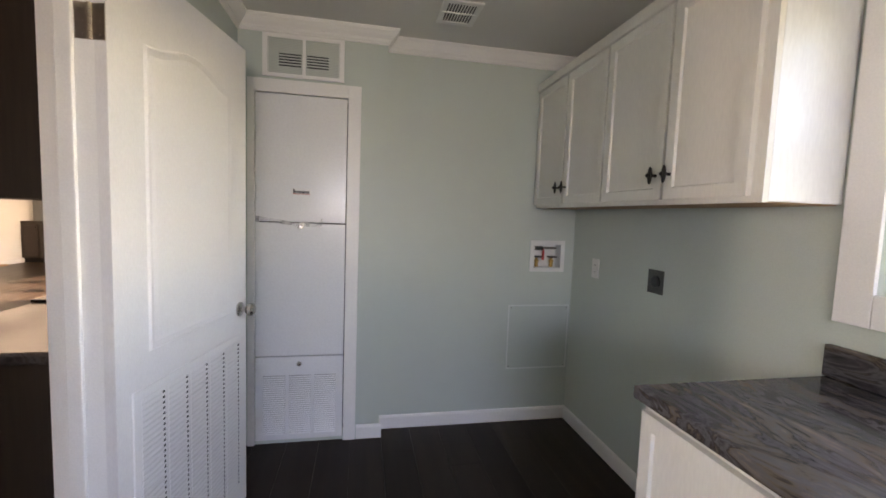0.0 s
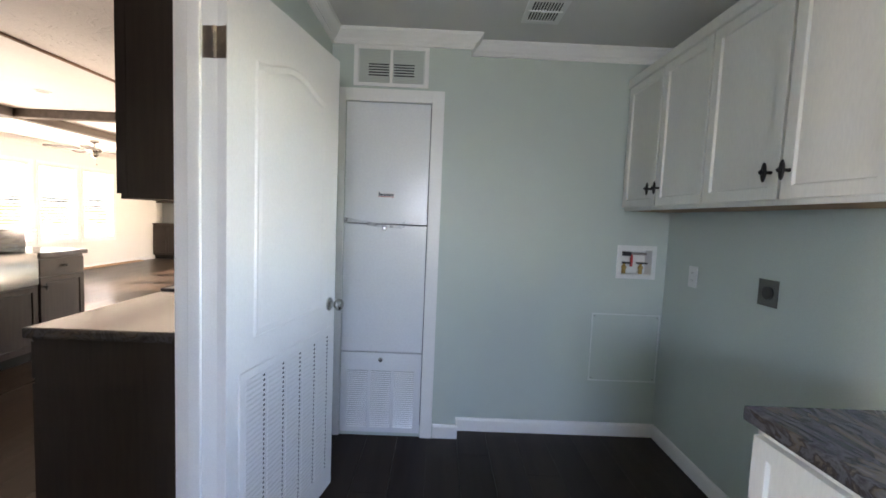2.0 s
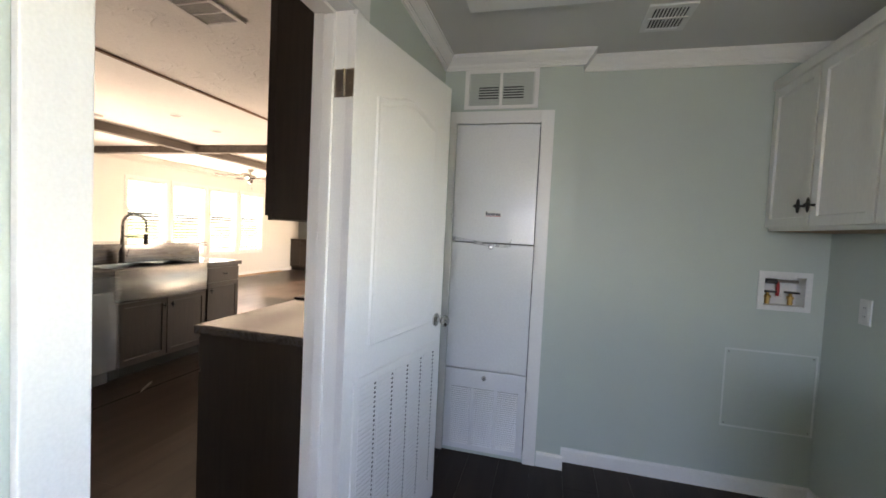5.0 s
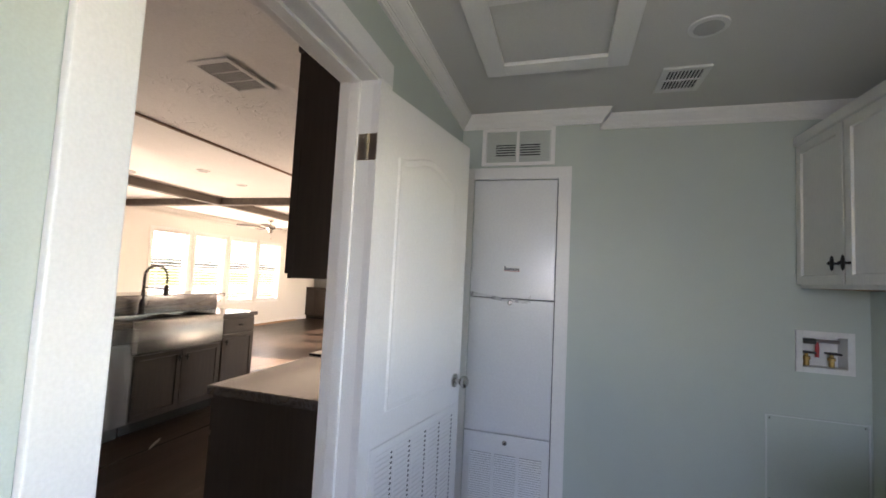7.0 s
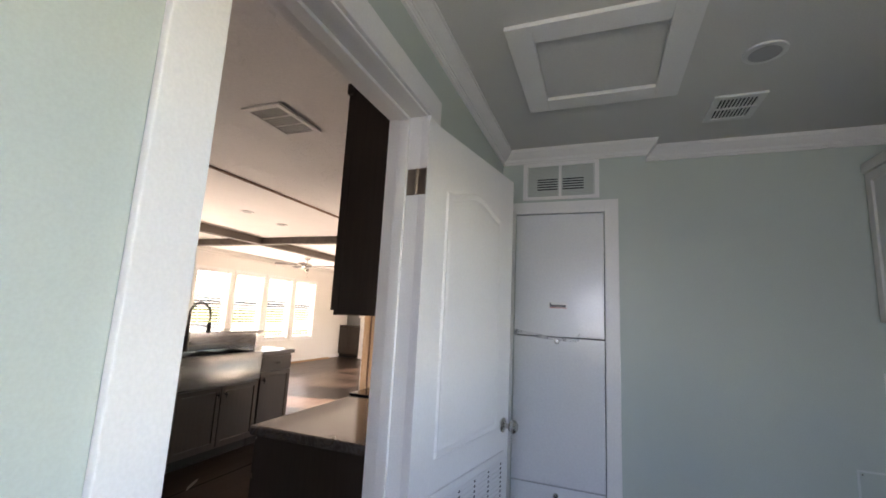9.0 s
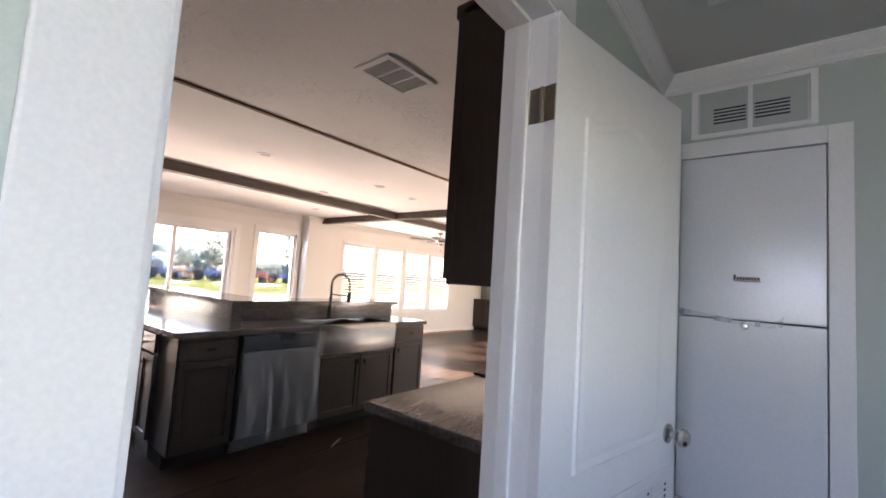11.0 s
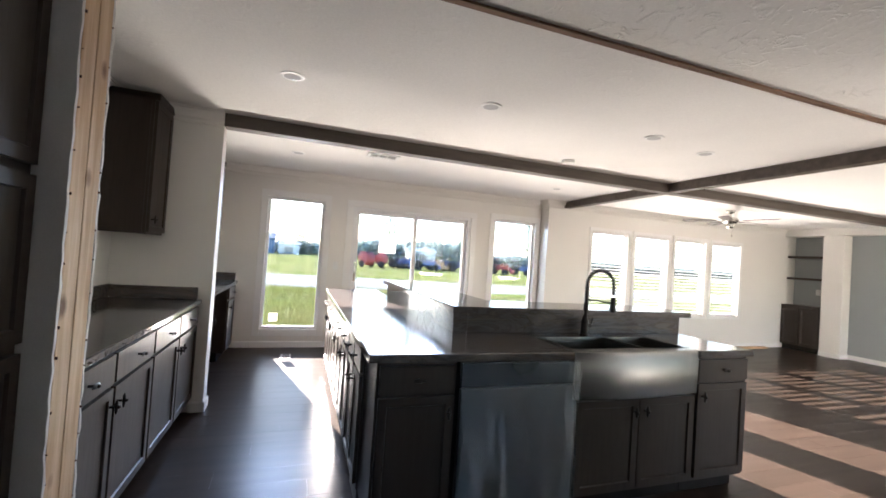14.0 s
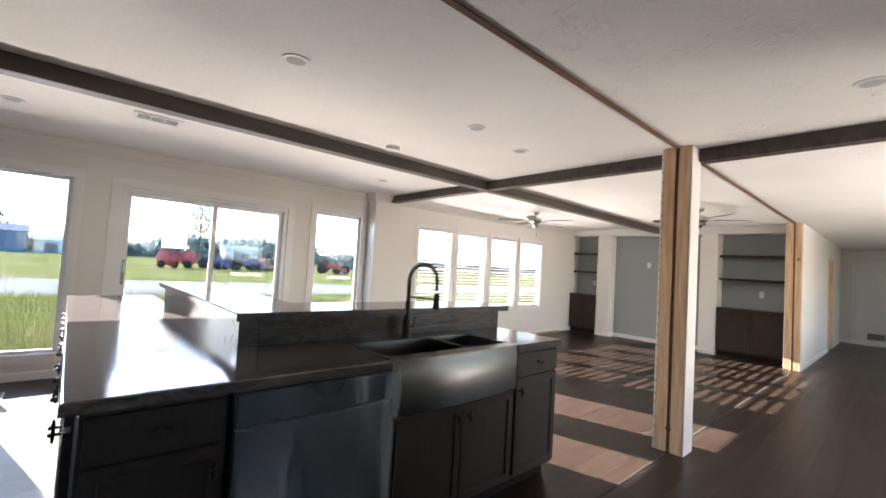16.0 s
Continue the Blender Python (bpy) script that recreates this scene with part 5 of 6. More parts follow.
box(bm, FW - 0.012, -0.004, 1.565, FW + 0.002, 0.03, 1.60, 0.002)
part("tape_tab", bm, BLUE_TAPE, fr, "blue tape tab")
bm = bmesh.new()
box(bm, -FW - 0.0035, -0.003, 1.700, -FW + 0.012, 0.036, 1.722, 0.001)
part("tape_tab", bm, BLUE_TAPE, fr, "blue tape tab")

# cabinet over the refrigerator and the tall cabinet beside it
wall_unit(pose(-1.0, 0.44, 1.80, 0, 0, 180), 0.955, [(0.477, "r"), (0.478, "l")], "dark stained cabinet above the refrigerator", CAB_WOOD, 0.598, 0.59, None, None, True)
tc = thing("tall_cabinet", pose(-1.965, 0.47, 0, 0, 0, 180), "tall dark stained pantry cabinet beside the refrigerator", "cabinet")
bm = bmesh.new()
box(bm, 0, 0.0, 0.1, 0.71, 0.628, 2.39)
box(bm, 0, 0.07, 0.0, 0.71, 0.628, 0.1)
part("body", bm, CAB_WOOD, tc)
for z0, z1 in ((0.12, 1.03), (1.06, 1.53), (1.56, 2.36)):
    bm = slab_door(0.69, z1 - z0)
    bmesh.ops.translate(bm, verts=bm.verts, vec=(0.01, 0, z0))
    d = part("door", bm, CAB_WOOD, tc)
    knob(d, 0.04, z0 + 0.08 if z0 > 1.5 else z1 - 0.08)
bm = bmesh.new()
box(bm, -0.005, -0.03, 2.39, 0.712, 0.1, 2.438, 0.006)
part("top_moulding", bm, CAB_WOOD, tc)

# ---- the worktop run along the end wall, and the desk beyond the stub wall ----
base_unit(pose(-2.885, 0.45, 0, 0, 0, 180), 2.11, [(0.5275, "r"), (0.5275, "l"), (0.5275, "r"), (0.5275, "l")], "grey-brown stained base cabinet with four drawers and doors", CAB_WOOD, 0.605, 0.872)
worktop("side_worktop", [(-4.998, -0.158, -2.882, 0.487)], 0.91, STONE_DARK, "grey-brown stone-patterned worktop along the end wall", 0.038,
        [(-4.998, -0.158, 0.911, -2.882, -0.136, 1.01), (-4.998, -0.134, 0.911, -4.976, 0.455, 1.005)])
lw = wall_unit(pose(-4.62, 0.17, 1.40, 0, 0, 180), 0.378, [(0.378, "l")], "grey-brown stained wall cabinet in the corner of the stub wall", CAB_WOOD, 0.328, 0.98, None, None, True)
base_unit(pose(-5.145, 0.45, 0, 0, 0, 180), 0.50, [(0.50, "r")], "grey-brown stained desk drawer unit", CAB_WOOD, 0.605, 0.872)
base_unit(pose(-6.56, 0.45, 0, 0, 0, 180), 0.48, [(0.48, "l")], "grey-brown stained desk drawer unit", CAB_WOOD, 0.605, 0.872)
one_box("desk_kneehole_panel", (-6.556, -0.15, 0.0, -5.65, -0.12, 0.868), CAB_WOOD, "dark stained back panel in the desk kneehole", "panel", 0.002, "")
worktop("desk_worktop", [(-7.07, -0.158, -5.142, 0.487)], 0.91, STONE_DARK, "grey stone-patterned desk worktop", 0.038, [(-7.07, -0.158, 0.911, -5.142, -0.136, 1.01), (-7.07, -0.134, 0.911, -7.046, 0.455, 1.005)])
wall_unit(pose(-5.62, 0.215, 1.40, 0, 0, 180), 1.48, [(0.37, "r"), (0.37, "l"), (0.37, "r"), (0.37, "l")], "grey-brown stained wall cabinet above the desk", CAB_WOOD, 0.372, 0.98)

# ---- the island ----
ISL_X, ISL_Y = -3.12, 1.578
base_unit(pose(ISL_X, 1.585, 0, 0, 0, 90), 0.40, [(0.40, "r")], "dark stained island end cabinet with drawer and door", CAB_WOOD, 0.60, 0.872, group="island cabinets")
sb = thing("sink_cabinet", pose(ISL_X, 2.70, 0, 0, 0, 90), "dark stained two-door cabinet under the farmhouse sink", "cabinet", "island cabinets")
bm = bmesh.new()
box(bm, 0, 0, 0.10, 0.88, 0.58, 0.64)
part("body", bm, CAB_WOOD, sb)
bm = bmesh.new()
box(bm, 0, 0.07, 0.0, 0.88, 0.58, 0.10)
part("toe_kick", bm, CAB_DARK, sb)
for x0, kx in ((0.012, 0.40), (0.444, 0.48)):
    bm = slab_door(0.424, 0.515)
    bmesh.ops.translate(bm, verts=bm.verts, vec=(x0, 0, 0.118))
    d = part("door", bm, CAB_WOOD, sb)
    knob(d, kx, 0.565)
base_unit(pose(ISL_X, 3.584, 0, 0, 0, 90), 0.445, [(0.445, "l")], "dark stained island cabinet with a drawer over a door", CAB_WOOD, 0.60, 0.872, group="island cabinets")
# the leg towards the windows: units facing the side aisle
n_units = 5
uw = 0.56
for k in range(n_units):
    base_unit(pose(-3.45 - (k + 1) * uw, ISL_Y, 0, 0, 0, 0), uw - 0.002, [((uw - 0.002) / 2, "r"), ((uw - 0.002) / 2, "l")], "grey-brown stained island base unit facing the aisle", CAB_WOOD, 0.55, 0.872, group="island aisle cabinets")
one_box("island_end_panel", (-3.448, 1.583, 0.0, -3.725, 2.14, 0.868), CAB_WOOD, "dark stained island filler panel", "panel", 0.002, "")
one_box("island_core", (-3.80, 2.15, 0.0, -3.70, 4.03, 0.868), CAB_WOOD, "dark stained island back panel", "panel", 0.0, "")
it = thing("island_worktop", pose(0, 0, 0), "veined grey-brown stone-patterned island worktop with a sink cutout", "worktop")
bm = bmesh.new()
ZT, TT = 0.912, 0.038
OUTLINE = ((-6.42, 1.538), (-3.08, 1.538), (-3.08, 2.655), (-3.50, 2.655), (-3.50, 3.575), (-3.08, 3.575), (-3.08, 4.04), (-3.66, 4.04), (-3.66, 2.16), (-6.42, 2.16))
lower = [bm.verts.new((x, y, ZT - TT)) for x, y in OUTLINE]
upper = [bm.verts.new((x, y, ZT)) for x, y in OUTLINE]
bm.faces.new(lower[::-1])
bm.faces.new(upper)
for k in range(len(OUTLINE)):
    m = (k + 1) % len(OUTLINE)
    bm.faces.new((lower[k], lower[m], upper[m], upper[k]))
edges = [e for e in bm.edges if all(v.co.z > ZT - 0.001 for v in e.verts)]
bmesh.ops.bevel(bm, geom=edges, offset=0.008, segments=3, affect="EDGES", profile=0.6)
part("slab", bm, STONE_DARK, it)
bm = bmesh.new()
box(bm, -3.74, 2.252, 0.86, -3.655, 4.045, 1.045)
part("riser", bm, STONE_DARK, it, "stone-patterned riser under the bar")
bm = bmesh.new()
box(bm, -5.75, 2.155, 0.86, -3.655, 2.25, 1.045)
part("riser", bm, STONE_DARK, it, "stone-patterned riser under the bar")
bt = thing("bar_top", pose(0, 0, 0), "raised L-shaped stone-patterned breakfast bar top", "worktop")
bm = bmesh.new()
OUTLINE = ((-5.80, 2.118), (-3.572, 2.118), (-3.572, 4.065), (-3.98, 4.065), (-3.98, 2.53), (-5.80, 2.53))
lower = [bm.verts.new((x, y, 1.046)) for x, y in OUTLINE]
upper = [bm.verts.new((x, y, 1.084)) for x, y in OUTLINE]
bm.faces.new(lower[::-1])
bm.faces.new(upper)
for k in range(len(OUTLINE)):
    m = (k + 1) % len(OUTLINE)
    bm.faces.new((lower[k], lower[m], upper[m], upper[k]))
edges = [e for e in bm.edges if all(v.co.z > 1.083 for v in e.verts)]
bmesh.ops.bevel(bm, geom=edges, offset=0.008, segments=3, affect="EDGES", profile=0.6)
part("slab", bm, STONE_DARK, bt)
bw = one_box("island_bar_wall", (-5.75, 2.252, 0.0, -3.82, 2.33, 1.044), CAB_WOOD, "dark panelled bar wall under the overhang", "panel", 0.0, "")
one_box("island_bar_wall", (-3.818, 2.252, 0.0, -3.745, 4.03, 1.044), CAB_WOOD, "dark panelled bar wall under the overhang", "panel", 0.0, "")

# dishwasher under plastic
dw = thing("dishwasher", pose(ISL_X, 1.992, 0, 0, 0, 90), "stainless dishwasher still wrapped in cloudy plastic film", "dishwasher")
bm = bmesh.new()
box(bm, 0.01, 0.0, 0.10, 0.69, 0.57, 0.868)
part("body", bm, CAB_DARK, dw)
bm = bmesh.new()
box(bm, 0.012, -0.030, 0.115, 0.688, -0.001, 0.735, 0.006)
part("door", bm, DW_STEEL, dw)
bm = bmesh.new()
box(bm, 0.012, -0.032, 0.742, 0.688, -0.001, 0.862, 0.006)
pn = part("control_panel", bm, PANEL_BLACK, dw, "black control panel")
bm = bmesh.new()
lathe(bm, [(0.075, 0), (0.075, 0.004), (0.06, 0.006), (0.01, 0.0062)], pose(0.36, -0.0325, 0.875, 90, 0, 0), 28)
for v in list(bm.verts):
    v.co.z = min(v.co.z, 0.862)
part("pocket_handle", bm, BLACK_GLASS, pn)
bm = bmesh.new()
box(bm, 0.02, 0.05, 0.0, 0.68, 0.57, 0.10)
part("toe_panel", bm, BLACK, dw)
bm = bmesh.new()
rng = random.Random(9)
NX, NZ = 48, 44
gridv = []
for j in range(NZ + 1):
    row = []
    for i in range(NX + 1):
        u, v_ = i / NX, j / NZ
        flare = 0.016 * (1 - v_) ** 3 - 0.014 * math.sin(math.pi * v_) + 0.010 * v_ ** 4
        x = 0.006 + 0.688 * u + (2 * u - 1) * flare + 0.004 * math.sin(11 * v_ + 5 * u)
        z = 0.871 - 0.80 * v_ - 0.014 * math.sin(9 * u) * v_
        crease = abs(math.sin(4.2 * (u - 0.5) / (0.35 + v_) + 0.9)) ** 5 * 0.016 + abs(math.sin(7.5 * u - 4.6 * v_ + 0.4)) ** 9 * 0.022
        crease += abs(math.sin(5.0 * u + 6.3 * v_ + 2.1)) ** 11 * 0.014 + 0.012 * (1 - v_) ** 6 * abs(math.sin(16 * u))
        fold = crease * min(1.0, 0.3 + 1.4 * v_) + 0.008 * noise.noise(Vector((u * 5, v_ * 4, 0.3)))
        row.append(bm.verts.new((x, -0.044 - 0.010 * v_ - abs(fold), z)))
    gridv.append(row)
for j in range(NZ):
    for i in range(NX):
        bm.faces.new((gridv[j][i], gridv[j][i + 1], gridv[j + 1][i + 1], gridv[j + 1][i]))
part("plastic_wrap", bm, FILM, dw, "loose cloudy plastic film with folds", True)
# farmhouse sink
sk = thing("farmhouse_sink", pose(-3.10, 3.115, 0, 0, 0, 90), "stainless double-bowl farmhouse sink with a bowed apron", "sink")
bm = bmesh.new()
n = 16
rows = []
for z in (0.648, 0.655, 0.905, 0.915):
    row = []
    for k in range(n + 1):
        u = 2 * k / n - 1
        inset = 0.006 if z in (0.648, 0.915) else 0.0
        row.append(bm.verts.new((0.455 * u, -0.018 * (1 - u * u) - 0.012 + inset, z - 0.008 * (1 - u * u) * (1 if z < 0.7 else 0))))
    rows.append(row)
back = [[bm.verts.new((v.co.x, 0.055, v.co.z)) for v in rows[i]] for i in (0, 3)]
for a, b in zip(rows, rows[1:]):
    for k in range(n):
        bm.faces.new((a[k], a[k + 1], b[k + 1], b[k]))
for k in range(n):
    bm.faces.new((rows[3][k], rows[3][k + 1], back[1][k + 1], back[1][k]))
    bm.faces.new((rows[0][k], back[0][k], back[0][k + 1], rows[0][k + 1]))
for k in (0, n):
    bm.faces.new([rows[i][k] for i in range(4)] + [back[1][k], back[0][k]])
part("apron", bm, STEEL_SINK, sk, "bowed brushed apron front", True)
for x0, x1 in ((-0.43, 0.085), (0.105, 0.43)):
    bm = bmesh.new()
    top = [(x0, 0.055), (x1, 0.055), (x1, 0.395), (x0, 0.395)]
    r = 0.02
    a = [bm.verts.new((x, y, 0.914)) for x, y in top]
    b = [bm.verts.new((x + (r if x == x0 else -r), y + (r if y < 0.2 else -r), 0.70)) for x, y in top]
    for k in range(4):
        bm.faces.new((a[k], a[(k + 1) % 4], b[(k + 1) % 4], b[k]))
    bm.faces.new(b)
    bowl = part("bowl", bm, STEEL_SINK, sk, "deep brushed bowl")
    bm = bmesh.new()
    lathe(bm, [(0.045, 0), (0.042, 0.004), (0.02, 0.001)], pose((x0 + x1) / 2, 0.24, 0.7005), 20)
    part("drain", bm, CHROME, bowl, "", True)
bm = bmesh.new()
for c in ((-0.455, 0.055, -0.43, 0.40), (0.43, 0.055, 0.455, 0.40), (0.085, 0.055, 0.105, 0.395), (-0.43, 0.395, 0.43, 0.402)):
    box(bm, c[0], c[1], 0.909, c[2], c[3], 0.9155)
part("rim", bm, STEEL_SINK, sk)

# spring faucet
fc = thing("spring_faucet", pose(-3.58, 3.10, 0.912), "tall dark spring kitchen faucet with a pull-down spray", "faucet")
bm = bmesh.new()
lathe(bm, [(0.032, 0), (0.032, 0.006), (0.025, 0.012), (0.024, 0.10), (0.017, 0.115), (0.015, 0.22)], None, 20)
part("body", bm, BRONZE, fc, "", True)
ARC = []
for k in range(25):
    a = math.pi * k / 24
    ARC.append((0, 0.115 - 0.115 * math.cos(a), 0.34 + 0.11 * math.sin(a)))
path = [(0, 0, 0.21 + 0.01 * k) for k in range(14)] + ARC[1:] + [(0, 0.23, 0.33 - 0.012 * k) for k in range(5)]
bm = bmesh.new()
tube(bm, path, 0.0055, 8)
part("hose", bm, BRONZE, fc, "", True)
bm = bmesh.new()
coil = []
pv = [Vector(p) for p in path]
for i in range(len(pv) - 1):
    d = (pv[i + 1] - pv[i]).normalized()
    nrm = Vector((1, 0, 0))
    bi = d.cross(nrm)
    for s in range(12):
        a = 6.28318 * s / 12
        coil.append(pv[i].lerp(pv[i + 1], s / 12) + 0.0125 * (math.cos(a) * nrm + math.sin(a) * bi))
tube(bm, coil, 0.0030, 5)
part("spring", bm, BRONZE, fc, "dark coil spring", True)
bm = bmesh.new()
lathe(bm, [(0.012, 0.10), (0.018, 0.09), (0.020, 0.03), (0.026, 0.0), (0.024, -0.006)], pose(0, 0.23, 0.165), 16)
part("spray_head", bm, BRONZE, fc, "", True)
bm = bmesh.new()
tube(bm, [(0, 0.0, 0.245), (0, 0.23, 0.225)], 0.006)
lathe(bm, [(0.020, 0), (0.020, 0.02)], pose(0, 0.23, 0.215), 14)
part("docking_arm", bm, BRONZE, fc, "", True)
bm = bmesh.new()
lathe(bm, [(0.016, 0), (0.016, 0.03)], pose(0, 0.015, 0.065, -90, 0, 0), 14)
tube(bm, [(0, 0.04, 0.065), (0.0, 0.055, 0.07), (0.0, 0.062, 0.12)], [0.006, 0.006, 0.004])
part("lever", bm, BRONZE, fc, "", True)

# ---- ceiling fixtures of the kitchen side ----
for x, y in ((-3.93, 1.085), (-3.78, 2.375), (-3.75, 3.785), (-3.865, 4.48), (-6.10, 1.115), (-6.118, 4.506), (-1.655, 4.556)):
    can_light(x, y, 0.072)
sd = thing("smoke_detector", pose(-4.728, 3.687, CEIL), "white round smoke detector on the ceiling", "smoke detector")
bm = bmesh.new()
lathe(bm, [(0.065, -0.0005), (0.065, -0.018), (0.055, -0.032), (0.01, -0.036)], None, 24)
part("housing", bm, WHITE_PLASTIC, sd, "", True)


def ceiling_register(x, y, lx, ly, label):
    """Rectangular register with slat banks, the middle bank darker."""
    v = thing("ceiling_vent", pose(x, y, CEIL), label, "vent", "ceiling vents")
    bm = bmesh.new()
    w = 0.03
    for c in ((-lx, -ly, -lx + w, ly), (lx - w, -ly, lx, ly), (-lx + w, -ly, lx - w, -ly + w), (-lx + w, ly - w, lx - w, ly)):
        box(bm, c[0], c[1], -0.012, c[2], c[3], -0.0005, 0.003)
    part("vent_frame", bm, WHITE_PLASTIC, v)
    bm = bmesh.new()
    box(bm, -lx + w, -ly + w, -0.003, lx - w, ly - w, -0.0006)
    part("backing", bm, DUCT, v)
    third = (2 * ly - 2 * w) / 3
    for b in range(3):
        y0 = -ly + w + b * third
        bm = bmesh.new()
        box(bm, -lx + w, y0 - 0.003, -0.011, lx - w, y0 + 0.003, -0.004)
        part("divider", bm, WHITE_PLASTIC, v)
        n_s = 11
        for k in range(n_s):
            bm = bmesh.new()
            yy = y0 + 0.006 + (third - 0.010) * k / n_s
            vs = box(bm, -lx + w, yy, -0.009, lx - w, yy + third / n_s * 0.5, -0.0075)
            part("slat", bm, SLAT_GREY, v)
    return v


ceiling_register(-1.62, 1.955, 0.13, 0.18, "white three-bank ceiling register over the kitchen")
ceiling_register(-5.68, 1.99, 0.10, 0.17, "white ceiling register over the dining area")


# ceiling fans
def ceiling_fan(x, y, turn):
    f = thing("ceiling_fan", pose(x, y, CEIL, 0, 0, turn), "nickel ceiling fan with dark wooden blades at rest", "ceiling fan", "ceiling fans")
    bm = bmesh.new()
    lathe(bm, [(0.065, -0.0005), (0.065, -0.03), (0.03, -0.055), (0.013, -0.06), (0.013, -0.11)], None, 20)
    part("canopy", bm, CHROME, f, "", True)
    bm = bmesh.new()
    lathe(bm, [(0.03, -0.11), (0.09, -0.125), (0.115, -0.155), (0.115, -0.19), (0.08, -0.215), (0.05, -0.22), (0.055, -0.26), (0.035, -0.29), (0.01, -0.30)], None, 24)
    part("motor", bm, CHROME, f, "brushed nickel motor housing", True)
    for k in range(5):
        bm = bmesh.new()
        pts = [(0.20, -0.045), (0.30, -0.062), (0.62, -0.066), (0.66, -0.045), (0.66, 0.045), (0.62, 0.066), (0.30, 0.062), (0.20, 0.045)]
        lo = [bm.verts.new((px, py, -0.176 + 0.16 * py)) for px, py in pts]
        hi = [bm.verts.new((px, py, -0.169 + 0.16 * py)) for px, py in pts]
        bm.faces.new(lo[::-1])
        bm.faces.new(hi)
        for i in range(8):
            bm.faces.new((lo[i], lo[(i + 1) % 8], hi[(i + 1) % 8], hi[i]))
        bmesh.ops.rotate(bm, cent=(0, 0, 0), matrix=Matrix.Rotation(radians(72 * k), 3, "Z"), verts=bm.verts)
        blade = part("blade", bm, BEAM_WOOD, f, "dark wooden blade")
        bm = bmesh.new()
        box(bm, 0.10, -0.018, -0.184, 0.25, 0.018, -0.178, 0.002)
        bmesh.ops.rotate(bm, cent=(0, 0, 0), matrix=Matrix.Rotation(radians(72 * k), 3, "Z"), verts=bm.verts)
        part("blade_arm", bm, CHROME, blade)
    bm = bmesh.new()
    tube(bm, [(0.03, 0, -0.29), (0.03, 0, -0.40)], 0.0015, 5)
    lathe(bm, [(0.006, -0.02), (0.008, 0), (0.004, 0.012)], pose(0.03, 0, -0.41), 8)
    part("pull_chain", bm, CHROME, f)
    return f


ceiling_fan(-5.93, 7.62, 10)
ceiling_fan(-3.56, 8.33, 32)


# ---- living room end: niche cabinets, shelves, plates ----
def niche(x0, x1, label):
    base_unit(pose(x0 + 0.004, 10.74, 0, 0, 0, 0), x1 - x0 - 0.008, [((x1 - x0 - 0.008) / 2, "r"), ((x1 - x0 - 0.008) / 2, "l")], label, CAB_WOOD, 0.355, 0.875, drawers=False, group="niche cabinets")
    worktop("niche_top", [(x0 + 0.004, 10.715, x1 - 0.004, 11.096)], 0.905, CAB_WOOD, "grey-brown top of the niche cabinet", 0.028)
    for z in (1.42, 1.86):
        bm = bmesh.new()
        box(bm, x0 + 0.003, 10.86, z, x1 - 0.003, 11.096, z + 0.045, 0.003)
        solid("floating_shelf", bm, CAB_WOOD, "dark stained floating shelf in a grey niche", "shelf", "", False, "niche shelves")
    plate(pose((x0 + x1) / 2 + 0.1, 11.10, 1.19), "white outlet plate in the niche", "outlet", WHITE_PLASTIC, "outlet")


niche(-7.06, -6.38, "grey-brown stained two-door cabinet in a shelf niche")
niche(-3.95, -2.888, "grey-brown stained two-door cabinet in a shelf niche")
plate(pose(-5.3, 10.98, 1.66), "white outlet plate high on the grey wall", "outlet", WHITE_PLASTIC, "outlet")
plate(pose(-7.295, 1.70, 1.16, 0, 0, 90), "white switch plate beside the patio door", "switch", WHITE_PLASTIC, "switch")

# door at the end of the hall
hd = thing("door_hall", pose(-2.42, 17.0, 0), "white panelled door with a low vent, closing the hall", "door")
bm = bmesh.new()
box(bm, 0.0, -0.03, 0.02, 0.76, -0.001, 2.04, 0.003)
part("leaf", bm, DOOR_WHITE, hd)
for z0, z1 in ((0.95, 1.85), (0.42, 0.85)):
    bm = slab_door(0.5, z1 - z0, 0.03, 0.006, 0.004)
    bmesh.ops.translate(bm, verts=bm.verts, vec=(0.13, -0.0305, z0))
    part("panel", bm, DOOR_WHITE, hd)
bm = bmesh.new()
box(bm, 0.22, -0.036, 0.14, 0.54, -0.0305, 0.30, 0.002)
part("vent_plate", bm, GREY_PLASTIC, hd)
bm = bmesh.new()
casing(bm, "x", 17.0, -1, -0.01 - 2.42, -2.42 + 0.77, 0, 2.05, 0.07, 0.016, False)
solid("trim_hall_door", bm, TRIM, "white casing of the hall door", "trim", "structure")
# floor register and debris
fg = thing("floor_register", pose(-6.76, 1.13, 0), "small dark floor register in the dining area", "vent")
bm = bmesh.new()
box(bm, -0.14, -0.06, 0.0, 0.14, 0.06, 0.006, 0.002)
part("register_frame", bm, WHITE_PLASTIC, fg)
# slots are dark bars on the frame, their shade in the colour
bm = bmesh.new()
for k in range(12):
    box(bm, -0.12 + k * 0.02, -0.045, 0.0062, -0.108 + k * 0.02, 0.045, 0.0068)
part("slot_bank", bm, DUCT, fg)
lb = one_box("trim_board", (-7.03, 7.3, 0.0, -6.93, 10.2, 0.03), TAN_RAW, "loose trim boards lying along the window wall", "board", 0.004, "")
bm = bmesh.new()
v = [bm.verts.new(p) for p in ((-2.80, 2.66, 0.007), (-2.74, 2.60, 0.010), (-2.76, 2.70, 0.04), (-2.79, 2.74, 0.05), (-2.83, 2.72, 0.012))]
bm.faces.new(v)
bmesh.ops.solidify(bm, geom=list(bm.faces), thickness=0.0015)
solid("paper_scrap", bm, SLAT_GREY, "small curled scrap of pale paper on the floor seam", "scrap", "")

